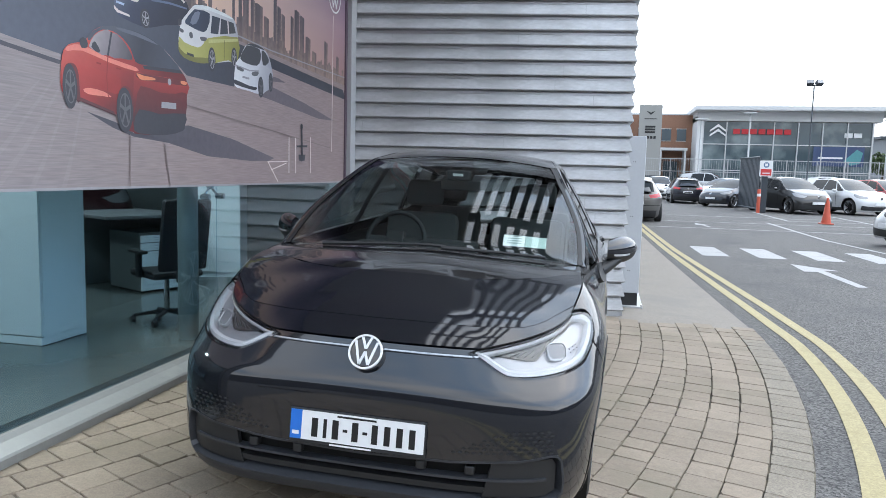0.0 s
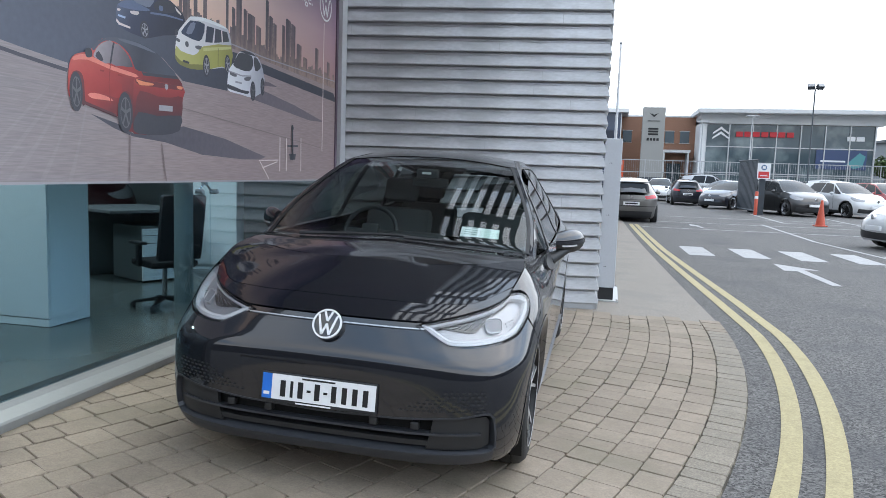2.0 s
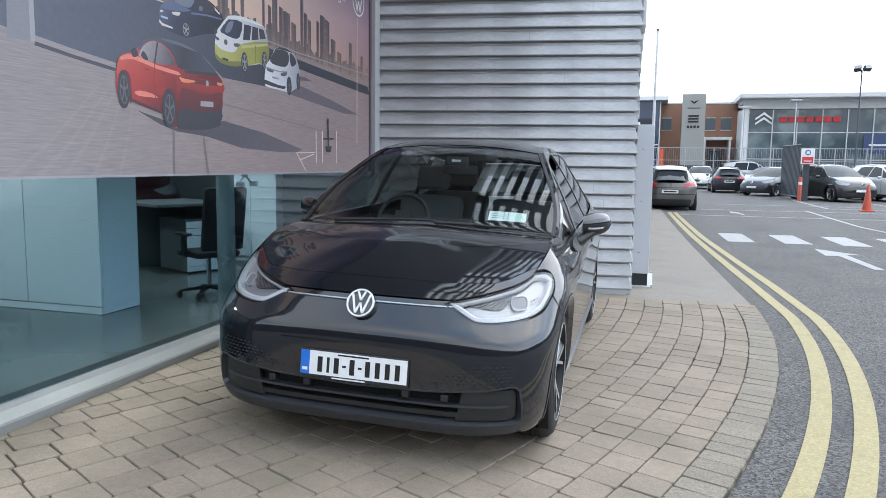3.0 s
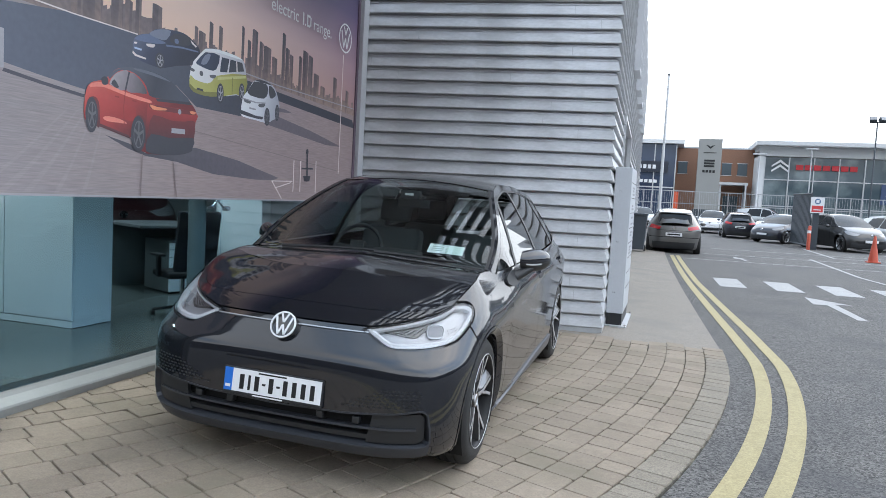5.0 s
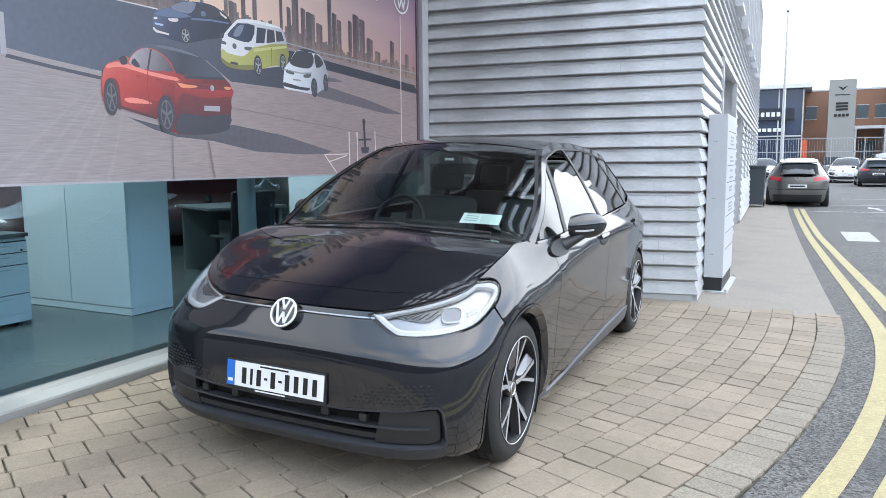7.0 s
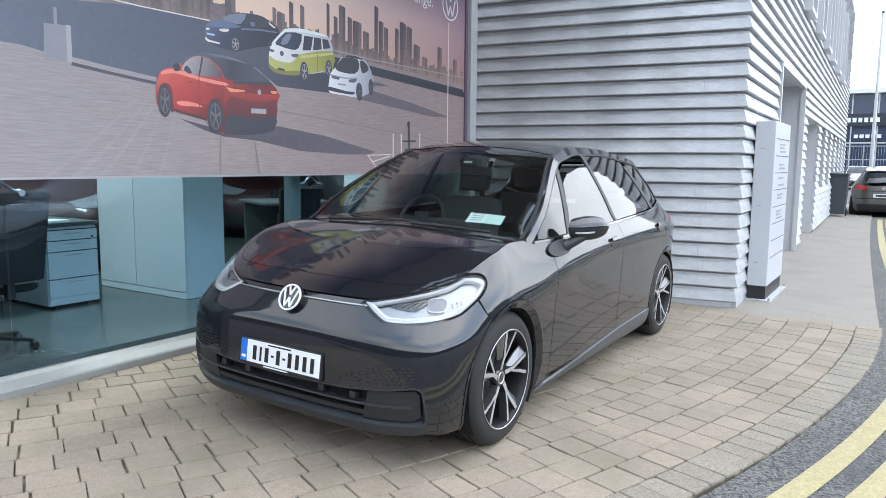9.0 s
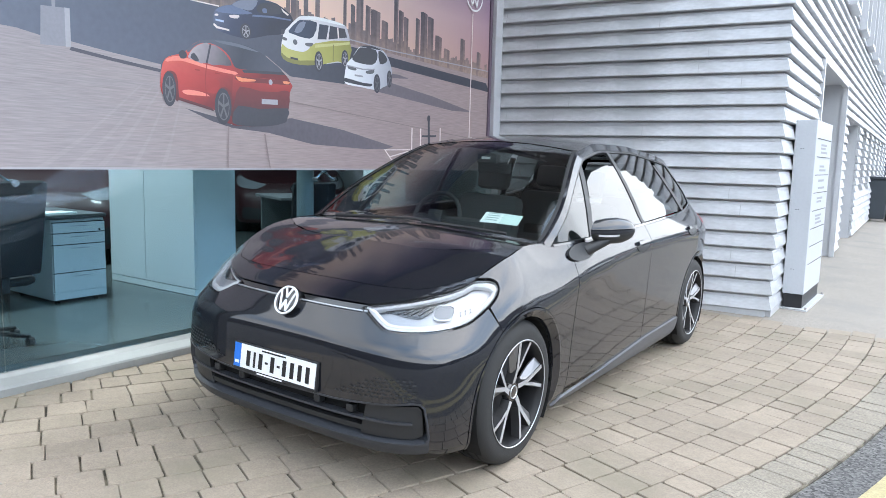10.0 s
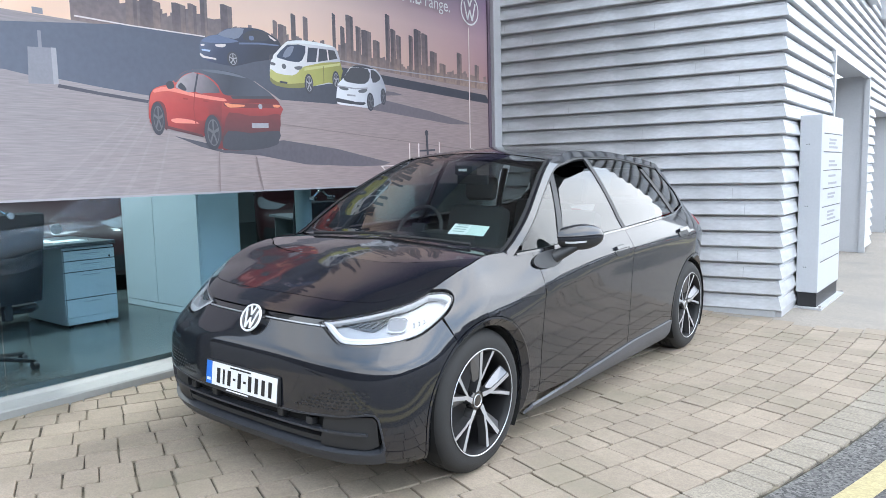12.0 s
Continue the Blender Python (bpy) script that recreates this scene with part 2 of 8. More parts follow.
def rod(bm, a, b, r, r2=None, seg=12):
    a, b = Vector(a), Vector(b)
    d = b - a
    q = d.to_track_quat("Z", "Y").to_matrix().to_4x4()
    bmesh.ops.create_cone(bm, cap_ends=True, segments=seg, radius1=r, radius2=r if r2 is None else r2, depth=d.length, matrix=Matrix.Translation((a + b) / 2) @ q)
    return bm


def lathe(bm, prof, axis="X", seg=48, closed=False):
    """Turns a profile of (along, radius) round an axis."""
    rings = []
    for k in range(seg):
        c, s = math.cos(2 * math.pi * k / seg), math.sin(2 * math.pi * k / seg)
        rings.append([bm.verts.new((a, r * c, r * s) if axis == "X" else (r * c, r * s, a)) for a, r in prof])
    n = len(prof)
    for k in range(seg):
        p, q = rings[k], rings[(k + 1) % seg]
        for i in range(n if closed else n - 1):
            j = (i + 1) % n
            bm.faces.new((p[i], p[j], q[j], q[i]))
    bmesh.ops.recalc_face_normals(bm, faces=bm.faces)
    return bm


def smooth_curve(*pts):
    """A smooth function through the given points (monotone cubic)."""
    xs, ys = [p[0] for p in pts], [p[1] for p in pts]
    n = len(xs)
    h = [xs[i + 1] - xs[i] for i in range(n - 1)]
    d = [(ys[i + 1] - ys[i]) / h[i] for i in range(n - 1)]
    t = [d[0]] + [0.0 if d[i - 1] * d[i] <= 0 else 2 * d[i - 1] * d[i] / (d[i - 1] + d[i]) for i in range(1, n - 1)] + [d[-1]]
    def f(x):
        if x <= xs[0]:
            return ys[0] + (x - xs[0]) * t[0] * 0.0
        if x >= xs[-1]:
            return ys[-1]
        i = 0
        while x > xs[i + 1]:
            i += 1
        u = (x - xs[i]) / h[i]
        u2, u3 = u * u, u * u * u
        return ys[i] * (2 * u3 - 3 * u2 + 1) + h[i] * t[i] * (u3 - 2 * u2 + u) + ys[i + 1] * (3 * u2 - 2 * u3) + h[i] * t[i + 1] * (u3 - u2)
    return f


def plate_from(bm, pts, depth, to3d, normal):
    """A flat plate from an outline: to3d maps (a, b) to a point, normal is the way in which it is thick."""
    lo = [bm.verts.new(to3d(a, b)) for a, b in pts]
    f = bm.faces.new(lo)
    r = bmesh.ops.extrude_face_region(bm, geom=[f])
    bmesh.ops.translate(bm, verts=[v for v in r["geom"] if isinstance(v, bmesh.types.BMVert)], vec=Vector(normal) * depth)
    bmesh.ops.recalc_face_normals(bm, faces=bm.faces)
    return bm


def ribbon(bm, pts, w, z, zf=None):
    """A flat strip of width w round a line of (x, y) points."""
    prev = None
    for i, (x, y) in enumerate(pts):
        a, b = pts[max(i - 1, 0)], pts[min(i + 1, len(pts) - 1)]
        d = Vector((b[0] - a[0], b[1] - a[1])).normalized()
        nx, ny = d.y, -d.x
        pr = [bm.verts.new((x + nx * s * w / 2, y + ny * s * w / 2, (zf(x + nx * s * w / 2, y + ny * s * w / 2) if zf else 0) + z)) for s in (-1, 1)]
        if prev:
            bm.faces.new((prev[0], prev[1], pr[1], pr[0]))
        prev = pr
    return bm

# ---- ground ----
SLOPE = 0.028
ROAD_Z = -0.045
def plaza_z(x, y=0):
    """The paved forecourt falls gently from the shopfront to the road."""
    return -SLOPE * (x - 0.35)

ARC_C, ARC_R = (-11.87, 7.1), 13.5
def kerb_x(y):
    if y < 7.1:
        return ARC_C[0] + math.sqrt(max(ARC_R ** 2 - (y - ARC_C[1]) ** 2, 0.0))
    return 1.63 - 0.005 * (y - 7.1) - 0.055 * (y - 7.1) + 0.0009 * (y - 7.1) ** 2

bm = bmesh.new()
ring = [(-600, -600), (600, -600), (600, 900), (-600, 900)]
bm.faces.new([bm.verts.new((x, y, ROAD_Z)) for x, y in ring])
tagged(part("ground", bm, ASPHALT), "grey asphalt yard and road surface", "road", kind="structure")

# forecourt bed under the pavers, its edge a low kerb
def bed(name, ys, left, right, top, material, label):
    bm = bmesh.new()
    rows = [[bm.verts.new((left(y), y, plaza_z(left(y)) + top)), bm.verts.new((right(y), y, plaza_z(right(y)) + top)), bm.verts.new((right(y), y, ROAD_Z - 0.05))] for y in ys]
    for a, b in zip(rows, rows[1:]):
        bm.faces.new((a[0], a[1], b[1], b[0]))
        bm.faces.new((a[1], a[2], b[2], b[1]))
    return tagged(part(name, bm, material), label, "pavement", kind="structure")

ys_plaza = [-5 + 0.25 * i for i in range(51)]
plaza = bed("pavement", ys_plaza, lambda y: -2.46, lambda y: kerb_x(y), -0.012, JOINT, "buff block-paved forecourt with sandy joints")
ys_walk = [7.34 + 0.5 * i for i in range(48)]
bed("footpath", ys_walk, lambda y: -0.6, lambda y: kerb_x(y) - 0.01, -0.007, CONCRETE, "pale worn concrete footpath beside the clad wall")

# double yellow lines
def off_line(d):
    pts = []
    for i in range(150):
        y = -3 + 0.2 * i
        x0, x1 = kerb_x(y - 0.05), kerb_x(y + 0.05)
        n = Vector((0.1, -(x1 - x0))).normalized()
        k = 1.0 if y < 9 else max(0.75, 1.0 - (y - 9) * 0.04)
        pts.append((kerb_x(y) + n.x * d * k, y + n.y * d * k))
    return [p for p in pts if p[1] < 23.5]
for d in (0.255, 0.485):
    tagged(part("yellow_line", ribbon(bmesh.new(), off_line(d), 0.118, ROAD_Z + 0.005), YELLOW), "worn yellow no-parking line painted on asphalt", "road marking", group="double yellow lines", kind="structure")

def paint(pts, label):
    bm = bmesh.new()
    bm.faces.new([bm.verts.new((x, y, ROAD_Z + 0.005)) for x, y in pts])
    bmesh.ops.recalc_face_normals(bm, faces=bm.faces)
    return tagged(part("road_marking", bm, WHITELINE), label, "road marking", kind="structure")
for i in range(5):
    x = 1.95 + i * 1.02
    paint([(x, 16.35), (x + 0.5, 16.4), (x + 0.55, 14.55), (x + 0.05, 14.5)], "faded white crossing block painted on asphalt")
paint([(3.38, 13.75), (3.98, 13.0), (3.72, 12.95), (3.80, 11.1), (3.66, 11.1), (3.56, 12.75), (3.35, 12.7)], "white direction arrow painted on asphalt")
paint([(3.0, 24.8), (3.35, 23.9), (3.2, 23.9), (3.3, 23.1), (3.2, 23.1), (3.1, 23.9), (2.95, 23.9)], "small white arrow painted on asphalt")
for a, b in (((1.4, 22.4), (9.5, 22.6)), ((5.55, 26.4), (5.55, 19.6)), ((5.55, 19.6), (6.0, 15.8)), ((6.6, 34.9), (6.6, 28)), ((6.0, 15.9), (9.5, 16.6)), ((5.4, 14.3), (9.0, 11.5)),
             ((1.8, 25.6), (12, 26.0)), ((2.5, 29.5), (13, 29.8)), ((6.6, 28), (12, 28.4)), ((9.3, 27), (9.3, 33))):
    tagged(part("road_marking", ribbon(bmesh.new(), [a, b], 0.1, ROAD_Z + 0.004), WHITELINE), "thin white bay line painted on asphalt", "road marking", kind="structure")

# ---- clad wall ----
PITCH, Z0 = 0.148, 0.052
WALL_L, CORNER, WALL_FAR = Vector((-2.56, 7.2)), Vector((0.30, 7.60)), Vector((-0.42, 30.4))
SIDE_DIR = (WALL_FAR - CORNER).normalized()
def side_pt(y):
    return CORNER + SIDE_DIR * ((y - CORNER.y) / SIDE_DIR.y)

# one lapped board: (height, how far it stands out)
LAP = [(0.0, 0.0), (0.003, 0.052), (0.010, 0.060), (0.020, 0.059), (0.022, 0.0575), (0.108, 0.0315), (0.1085, 0.026), (0.1125, 0.025), (0.113, 0.030), (0.132, 0.024), (0.135, 0.003), (PITCH, 0.0)]
def outs(line):
    """Outward mitre directions of a line of points walked with the outside on the right."""
    res = []
    for i, p in enumerate(line):
        ds = []
        if i > 0:
            ds.append((p - line[i - 1]).normalized())
        if i < len(line) - 1:
            ds.append((line[i + 1] - p).normalized())
        ns = [Vector((d.y, -d.x)) for d in ds]
        n = sum(ns, Vector((0, 0))).normalized()
        res.append(n / max(n.dot(ns[0]), 0.3))
    return res
def lap_strip(bm, line, z, close_ends=True):
    od = outs(line)
    cols = [[bm.verts.new((*(p + o * d), z + h)) for h, d in LAP] for p, o in zip(line, od)]
    for a, b in zip(cols, cols[1:]):
        for i in range(len(LAP) - 1):
            bm.faces.new((a[i], b[i], b[i + 1], a[i + 1]))
    if close_ends:
        for c in (cols[0], cols[-1]):
            bm.faces.new(c)
    return bm

clad = thing("wall_clad", "silver lapped metal board cladding on a showroom wall", "wall", kind="structure")
front_line = [WALL_L, CORNER, side_pt(10.1)]
proto = None
N_LOW = 18
for k in range(24):
    if k < N_LOW:
        if proto is None:
            proto = part("board", lap_strip(bmesh.new(), front_line, 0.0), CLADDING, clad)
            proto.location.z = Z0
        else:
            ob = new("board", proto.data)
            ob.parent, ob.location.z = clad, Z0 + k * PITCH
    else:
        if k == N_LOW:
            bm = lap_strip(bmesh.new(), [WALL_L, CORNER, side_pt(30.4)], 0.0)
            long_board = part("board", bm, CLADDING, clad)
            long_board.location.z = Z0 + k * PITCH
        else:
            ob = new("board", long_board.data)
            ob.parent, ob.location.z = clad, Z0 + k * PITCH
bm = bmesh.new()
for k in range(24, 46):
    lap_strip(bm, [WALL_L, CORNER, side_pt(30.4)], Z0 + k * PITCH)
part("upper_boards", bm, CLADDING, clad)
# short laps where two boards of a course meet
seam_rnd = random.Random(5)
f_dir = (CORNER - WALL_L).normalized()
f_out = Vector((f_dir.y, -f_dir.x))
for k in range(0, 30):
    for _ in range(1 if k % 3 else 2):
        a = WALL_L + f_dir * seam_rnd.uniform(0.15, 2.75)
        bm = bmesh.new()
        rows = [[bm.verts.new((*(a + f_dir * w + f_out * (d + e)), Z0 + k * PITCH + h)) for h, d in ((0.011, 0.0605), (0.0215, 0.0580), (0.1075, 0.0320))] for w, e in ((0.0, -0.001), (0.0, 0.0012), (0.005, 0.0012), (0.005, -0.001))]
        for r0, r1 in zip(rows, rows[1:]):
            for i in range(2):
                bm.faces.new((r0[i], r1[i], r1[i + 1], r0[i + 1]))
        bmesh.ops.recalc_face_normals(bm, faces=bm.faces)
        part("board_seam", bm, SEAM, clad)
# side wall between and beyond its openings
piers = [(13.35, 14.35, 0, N_LOW), (17.1, 18.0, 0, N_LOW), (14.35, 17.1, 15, N_LOW)]
for a, b, k0, k1 in piers:
    bm = bmesh.new()
    for k in range(k0, k1):
        lap_strip(bm, [side_pt(a), side_pt(b)], Z0 + k * PITCH)
    part("pier_boards", bm, CLADDING, clad)
bm = bmesh.new()
for k in range(6):
    lap_strip(bm, [side_pt(18.0), side_pt(30.4)], Z0 + k * PITCH)
for i in range(6):
    a = 18.0 + i * 2.1
    for k in range(6, 15):
        lap_strip(bm, [side_pt(a + 1.2), side_pt(a + 2.1)], Z0 + k * PITCH)
for k in range(15, N_LOW):
    lap_strip(bm, [side_pt(18.0), side_pt(30.4)], Z0 + k * PITCH)
part("lower_boards", bm, CLADDING, clad)
# solid core behind the boards, with reveals at the openings
def core(name, a, b, z0, z1, depth=0.3, material=TRIM):
    p, q = side_pt(a), side_pt(b)
    n = Vector((SIDE_DIR.y, -SIDE_DIR.x))
    bm = bmesh.new()
    c = [p - n * 0.004, q - n * 0.004, q - n * depth, p - n * depth]
    vs = [[bm.verts.new((*v, z)) for v in c] for z in (z0, z1)]
    for i in range(4):
        j = (i + 1) % 4
        bm.faces.new((vs[0][i], vs[0][j], vs[1][j], vs[1][i]))
    bm.faces.new(vs[0]), bm.faces.new(vs[1])
    bmesh.ops.recalc_face_normals(bm, faces=bm.faces)
    return part(name, bm, material, clad)
TOP = Z0 + 46 * PITCH
ZL = Z0 + N_LOW * PITCH
for a, b, z0, z1 in ((7.7, 10.1, 0, ZL), (13.35, 14.35, 0, ZL), (17.1, 18.0, 0, ZL), (18.0, 30.4, 0, Z0 + 6 * PITCH), (14.35, 17.1, Z0 + 15 * PITCH, ZL), (18.0, 30.4, Z0 + 15 * PITCH, ZL), (7.7, 30.4, ZL, TOP)):
    core("wall_core", a, b, z0, z1, 0.75 if b < 18.1 else 0.3)
for i in range(6):
    core("window_pier", 19.2 + i * 2.1, 20.1 + i * 2.1, Z0 + 6 * PITCH, Z0 + 15 * PITCH)
# recess backs
n_side = Vector((SIDE_DIR.y, -SIDE_DIR.x))
DOORPANEL = mat("grey_door_panel", (0.5, 0.51, 0.53), 0.5, 0.1, 0.08, 2)
DARKGLASS = mat("dark_window", (0.04, 0.05, 0.055), 0.08, 0, 0.1, 1, coat=1.0)
for a, b, z1, mm, nm in ((10.1, 13.35, ZL, DOORPANEL, "door_1"), (14.35, 17.1, Z0 + 15 * PITCH, DOORPANEL, "door_2")):
    p, q = side_pt(a) - n_side * 0.70, side_pt(b) - n_side * 0.70
    bm = bmesh.new()
    rodm = [bm.verts.new((*v, z)) for v, z in ((p, 0), (q, 0), (q, z1), (p, z1))]
    bm.faces.new(rodm)
    tagged(part(nm, bm, mm), "flush grey metal door deep in a wall recess", "door", kind="structure")
for i in range(6):
    p, q = side_pt(18.0 + i * 2.1) - n_side * 0.2, side_pt(19.2 + i * 2.1) - n_side * 0.2
    bm = bmesh.new()
    bm.faces.new([bm.verts.new((*v, z)) for v, z in ((p, Z0 + 6 * PITCH), (q, Z0 + 6 * PITCH), (q, Z0 + 15 * PITCH), (p, Z0 + 15 * PITCH))])
    tagged(part("window_%d" % (i + 1), bm, DARKGLASS), "dark narrow window set back in the clad wall", "window", group="ground floor windows", kind="structure")
# folded trim round the openings
def jamb(nm, y0, y1, z0, z1, out):
    bm = bmesh.new()
    c = [side_pt(y0) - n_side * 0.003, side_pt(y1) - n_side * 0.003, side_pt(y1) + n_side * out, side_pt(y0) + n_side * out]
    vs = [[bm.verts.new((*v, z)) for v in c] for z in (z0, z1)]
    for k in range(4):
        bm.faces.new((vs[0][k], vs[0][(k + 1) % 4], vs[1][(k + 1) % 4], vs[1][k]))
    bm.faces.new(vs[0]), bm.faces.new(vs[1])
    bmesh.ops.recalc_face_normals(bm, faces=bm.faces)
    part(nm, bm, TRIM, clad)
jamb("jamb_trim", 10.06, 10.14, 0.0, ZL - 0.003, 0.072)
jamb("jamb_trim", 13.31, 13.39, 0.0, ZL - 0.003, 0.072)
jamb("head_trim", 10.142, 13.308, ZL - 0.045, ZL - 0.003, 0.070)
# tall bright window reveals higher up
for i, a in enumerate((12.4, 14.6, 16.6, 18.6, 20.8, 23.2)):
    win = thing("upper_window", "tall narrow upstairs window with pale projecting frame", "window", group="upstairs windows", kind="structure")
    def slab(y0, y1, z0, z1, o0, o1, nm, mm):
        bm = bmesh.new()
        c = [side_pt(y0) + n_side * o0, side_pt(y1) + n_side * o0, side_pt(y1) + n_side * o1, side_pt(y0) + n_side * o1]
        vs = [[bm.verts.new((*v, z)) for v in c] for z in (z0, z1)]
        for k in range(4):
            bm.faces.new((vs[0][k], vs[0][(k + 1) % 4], vs[1][(k + 1) % 4], vs[1][k]))
        bm.faces.new(vs[0]), bm.faces.new(vs[1])
        bmesh.ops.recalc_face_normals(bm, faces=bm.faces)
        part(nm, bm, mm, win)
    slab(a, a + 0.06, 3.75, 5.6, 0.0, 0.16, "frame_side", TRIM)
    slab(a + 0.84, a + 0.9, 3.75, 5.6, 0.0, 0.16, "frame_side", TRIM)
    slab(a + 0.06, a + 0.84, 3.75, 3.81, 0.0, 0.16, "frame_sill", TRIM)
    slab(a + 0.06, a + 0.84, 3.81, 5.6, 0.0, 0.075, "pane", DARKGLASS)
# front wall core, and the roof
bm = bmesh.new()
fd = (CORNER - WALL_L).normalized()
fn = Vector((fd.y, -fd.x))
c = [WALL_L - fn * 0.004 - fd * 0.18, CORNER - fn * 0.004 - fd * 0.01, CORNER - fn * 0.3 - fd * 0.2, WALL_L - fn * 0.3 - fd * 0.18]
vs = [[bm.verts.new((*v, z)) for v in c] for z in (0, TOP)]
for i in range(4):
    bm.faces.new((vs[0][i], vs[0][(i + 1) % 4], vs[1][(i + 1) % 4], vs[1][i]))
bm.faces.new(vs[0]), bm.faces.new(vs[1])
bmesh.ops.recalc_face_normals(bm, faces=bm.faces)
part("wall_core", bm, TRIM, clad)
bm = bmesh.new()
bm.faces.new([bm.verts.new((x, y, TOP)) for x, y in ((-14, 7.3), (0.3, 7.7), (-0.42, 30.4), (-14, 30.4))])
tagged(part("roof", bm, TRIM), "flat grey showroom roof", "roof", kind="structure")
# foot rail of the cladding
bm = bmesh.new()
for a, b in ((WALL_L, CORNER), (CORNER, side_pt(10.1))):
    d = (b - a).normalized()
    n = Vector((d.y, -d.x))
    c = [a, b, b + n * 0.05, a + n * 0.05]
    vs = [[bm.verts.new((*v, z)) for v in c] for z in (-0.02, Z0)]
    for i in range(4):
        bm.faces.new((vs[0][i], vs[0][(i + 1) % 4], vs[1][(i + 1) % 4], vs[1][i]))
    bm.faces.new(vs[1])
bmesh.ops.recalc_face_normals(bm, faces=bm.faces)
part("foot_rail", bm, TRIM, clad)

# ---- shopfront: sill, glass, trim, ceiling over the forecourt ----
GX = -2.585
FLOOR_Z = 0.2
Y_S = 1.6
bm = bmesh.new()
prof = [(-2.75, 0.0), (-2.425, 0.0), (-2.425, 0.118), (-2.437, 0.128), (-2.53, 0.150), (-2.56, 0.168), (-2.75, 0.17)]
rows = [[bm.verts.new((x, y, z)) for x, z in prof] for y in (Y_S, 7.2)]
for i in range(len(prof)):
    j = (i + 1) % len(prof)
    bm.faces.new((rows[0][i], rows[0][j], rows[1][j], rows[1][i]))
bm.faces.new(rows[0]), bm.faces.new(rows[1])
bmesh.ops.recalc_face_normals(bm, faces=bm.faces)
tagged(part("window_sill", bm, SILLM), "pale grey metal sill step below the shop glass", "sill", kind="structure")
window = thing("window_1", "floor-to-ceiling green-tinted shopfront glazing", "window", kind="structure")
panes = [(Y_S, 2.10), (2.11, 4.65), (4.66, 7.14)]
for a, b in panes:
    p = part("pane", boxes((GX - 0.006, GX + 0.006, a, b, 0.17, 3.88)), SHOPGLASS, window)
    p.visible_shadow = False
tagged(part("baseboard", boxes((-2.50, -2.44, 7.03, 7.17, 0.12, 3.9), bevel=0.006), TRIM), "light grey corner trim between hoarding and cladding", "trim", kind="structure")
ceil = part("ceiling", boxes((-14, -2.62, Y_S, 7.2, 3.9, 4.0), (-14, -0.75, 7.2, 14.0, 3.9, 4.0), (-2.62, -0.92, Y_S, 6.5, 3.9, 4.15)), UNDERSIDE)
tagged(ceil, "grey flat soffit over the forecourt", "ceiling", kind="structure")
# louvred edge of the canopy
louvre = thing("canopy_louvre", "dark metal sunshade louvre along the canopy edge", "louvre", kind="structure")
for i in range(6):
    x = -0.82 + i * 0.165
    part("slat", boxes((x, x + 0.075, Y_S, 6.5, 3.95, 4.12)), SOFFIT, louvre)
for y in (Y_S + 0.02, 3.1, 4.75, 6.35):
    part("cross_bar", boxes((-0.92, 0.09, y, y + 0.12, 3.96, 4.11)), SOFFIT, louvre)
# room behind the glass
INWALL = mat("showroom_wall", (0.45, 0.5, 0.5), 0.7, 0, 0.08, 1)
INFLOOR = mat("showroom_floor", (0.105, 0.122, 0.118), 0.22, 0, 0.1, 1.5, stains=((0.10, 0.12, 0.115), 2, 0.5, 0.8))
tagged(part("floor", boxes((-14, -2.6, Y_S, 7.25, 0.0, FLOOR_Z), (-14, -1.2, 7.25, 14.0, 0.0, FLOOR_Z)), INFLOOR), "smooth grey showroom floor", "floor", kind="structure")
tagged(part("wall_west", boxes((-14.2, -14, Y_S, 14.2, 0, 4)), INWALL), "plain pale showroom back wall", "wall", kind="structure")
# end wall is out of view; its colour is dark for the bumper's reflection
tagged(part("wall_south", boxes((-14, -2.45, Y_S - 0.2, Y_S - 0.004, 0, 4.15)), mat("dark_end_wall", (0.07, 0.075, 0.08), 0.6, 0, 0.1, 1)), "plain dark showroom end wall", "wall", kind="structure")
tagged(part("wall_north", boxes((-14, -1.0, 14.0, 14.2, FLOOR_Z, 3.9), (-1.2, -1.0, 7.75, 14.0, FLOOR_Z, 3.9)), INWALL), "plain pale showroom partition", "wall", kind="structure")
# unseen ceiling panels and area lamps, added to brighten the showroom
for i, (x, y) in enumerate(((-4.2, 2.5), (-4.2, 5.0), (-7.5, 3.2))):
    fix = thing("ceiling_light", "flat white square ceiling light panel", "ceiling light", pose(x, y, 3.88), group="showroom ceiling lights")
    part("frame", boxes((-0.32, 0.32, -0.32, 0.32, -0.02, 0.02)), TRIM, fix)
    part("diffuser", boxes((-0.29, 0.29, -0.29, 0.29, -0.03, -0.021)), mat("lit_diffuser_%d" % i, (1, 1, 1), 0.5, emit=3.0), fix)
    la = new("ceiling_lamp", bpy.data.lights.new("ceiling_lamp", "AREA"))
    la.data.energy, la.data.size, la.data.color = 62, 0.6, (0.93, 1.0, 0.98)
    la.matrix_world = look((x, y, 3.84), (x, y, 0))

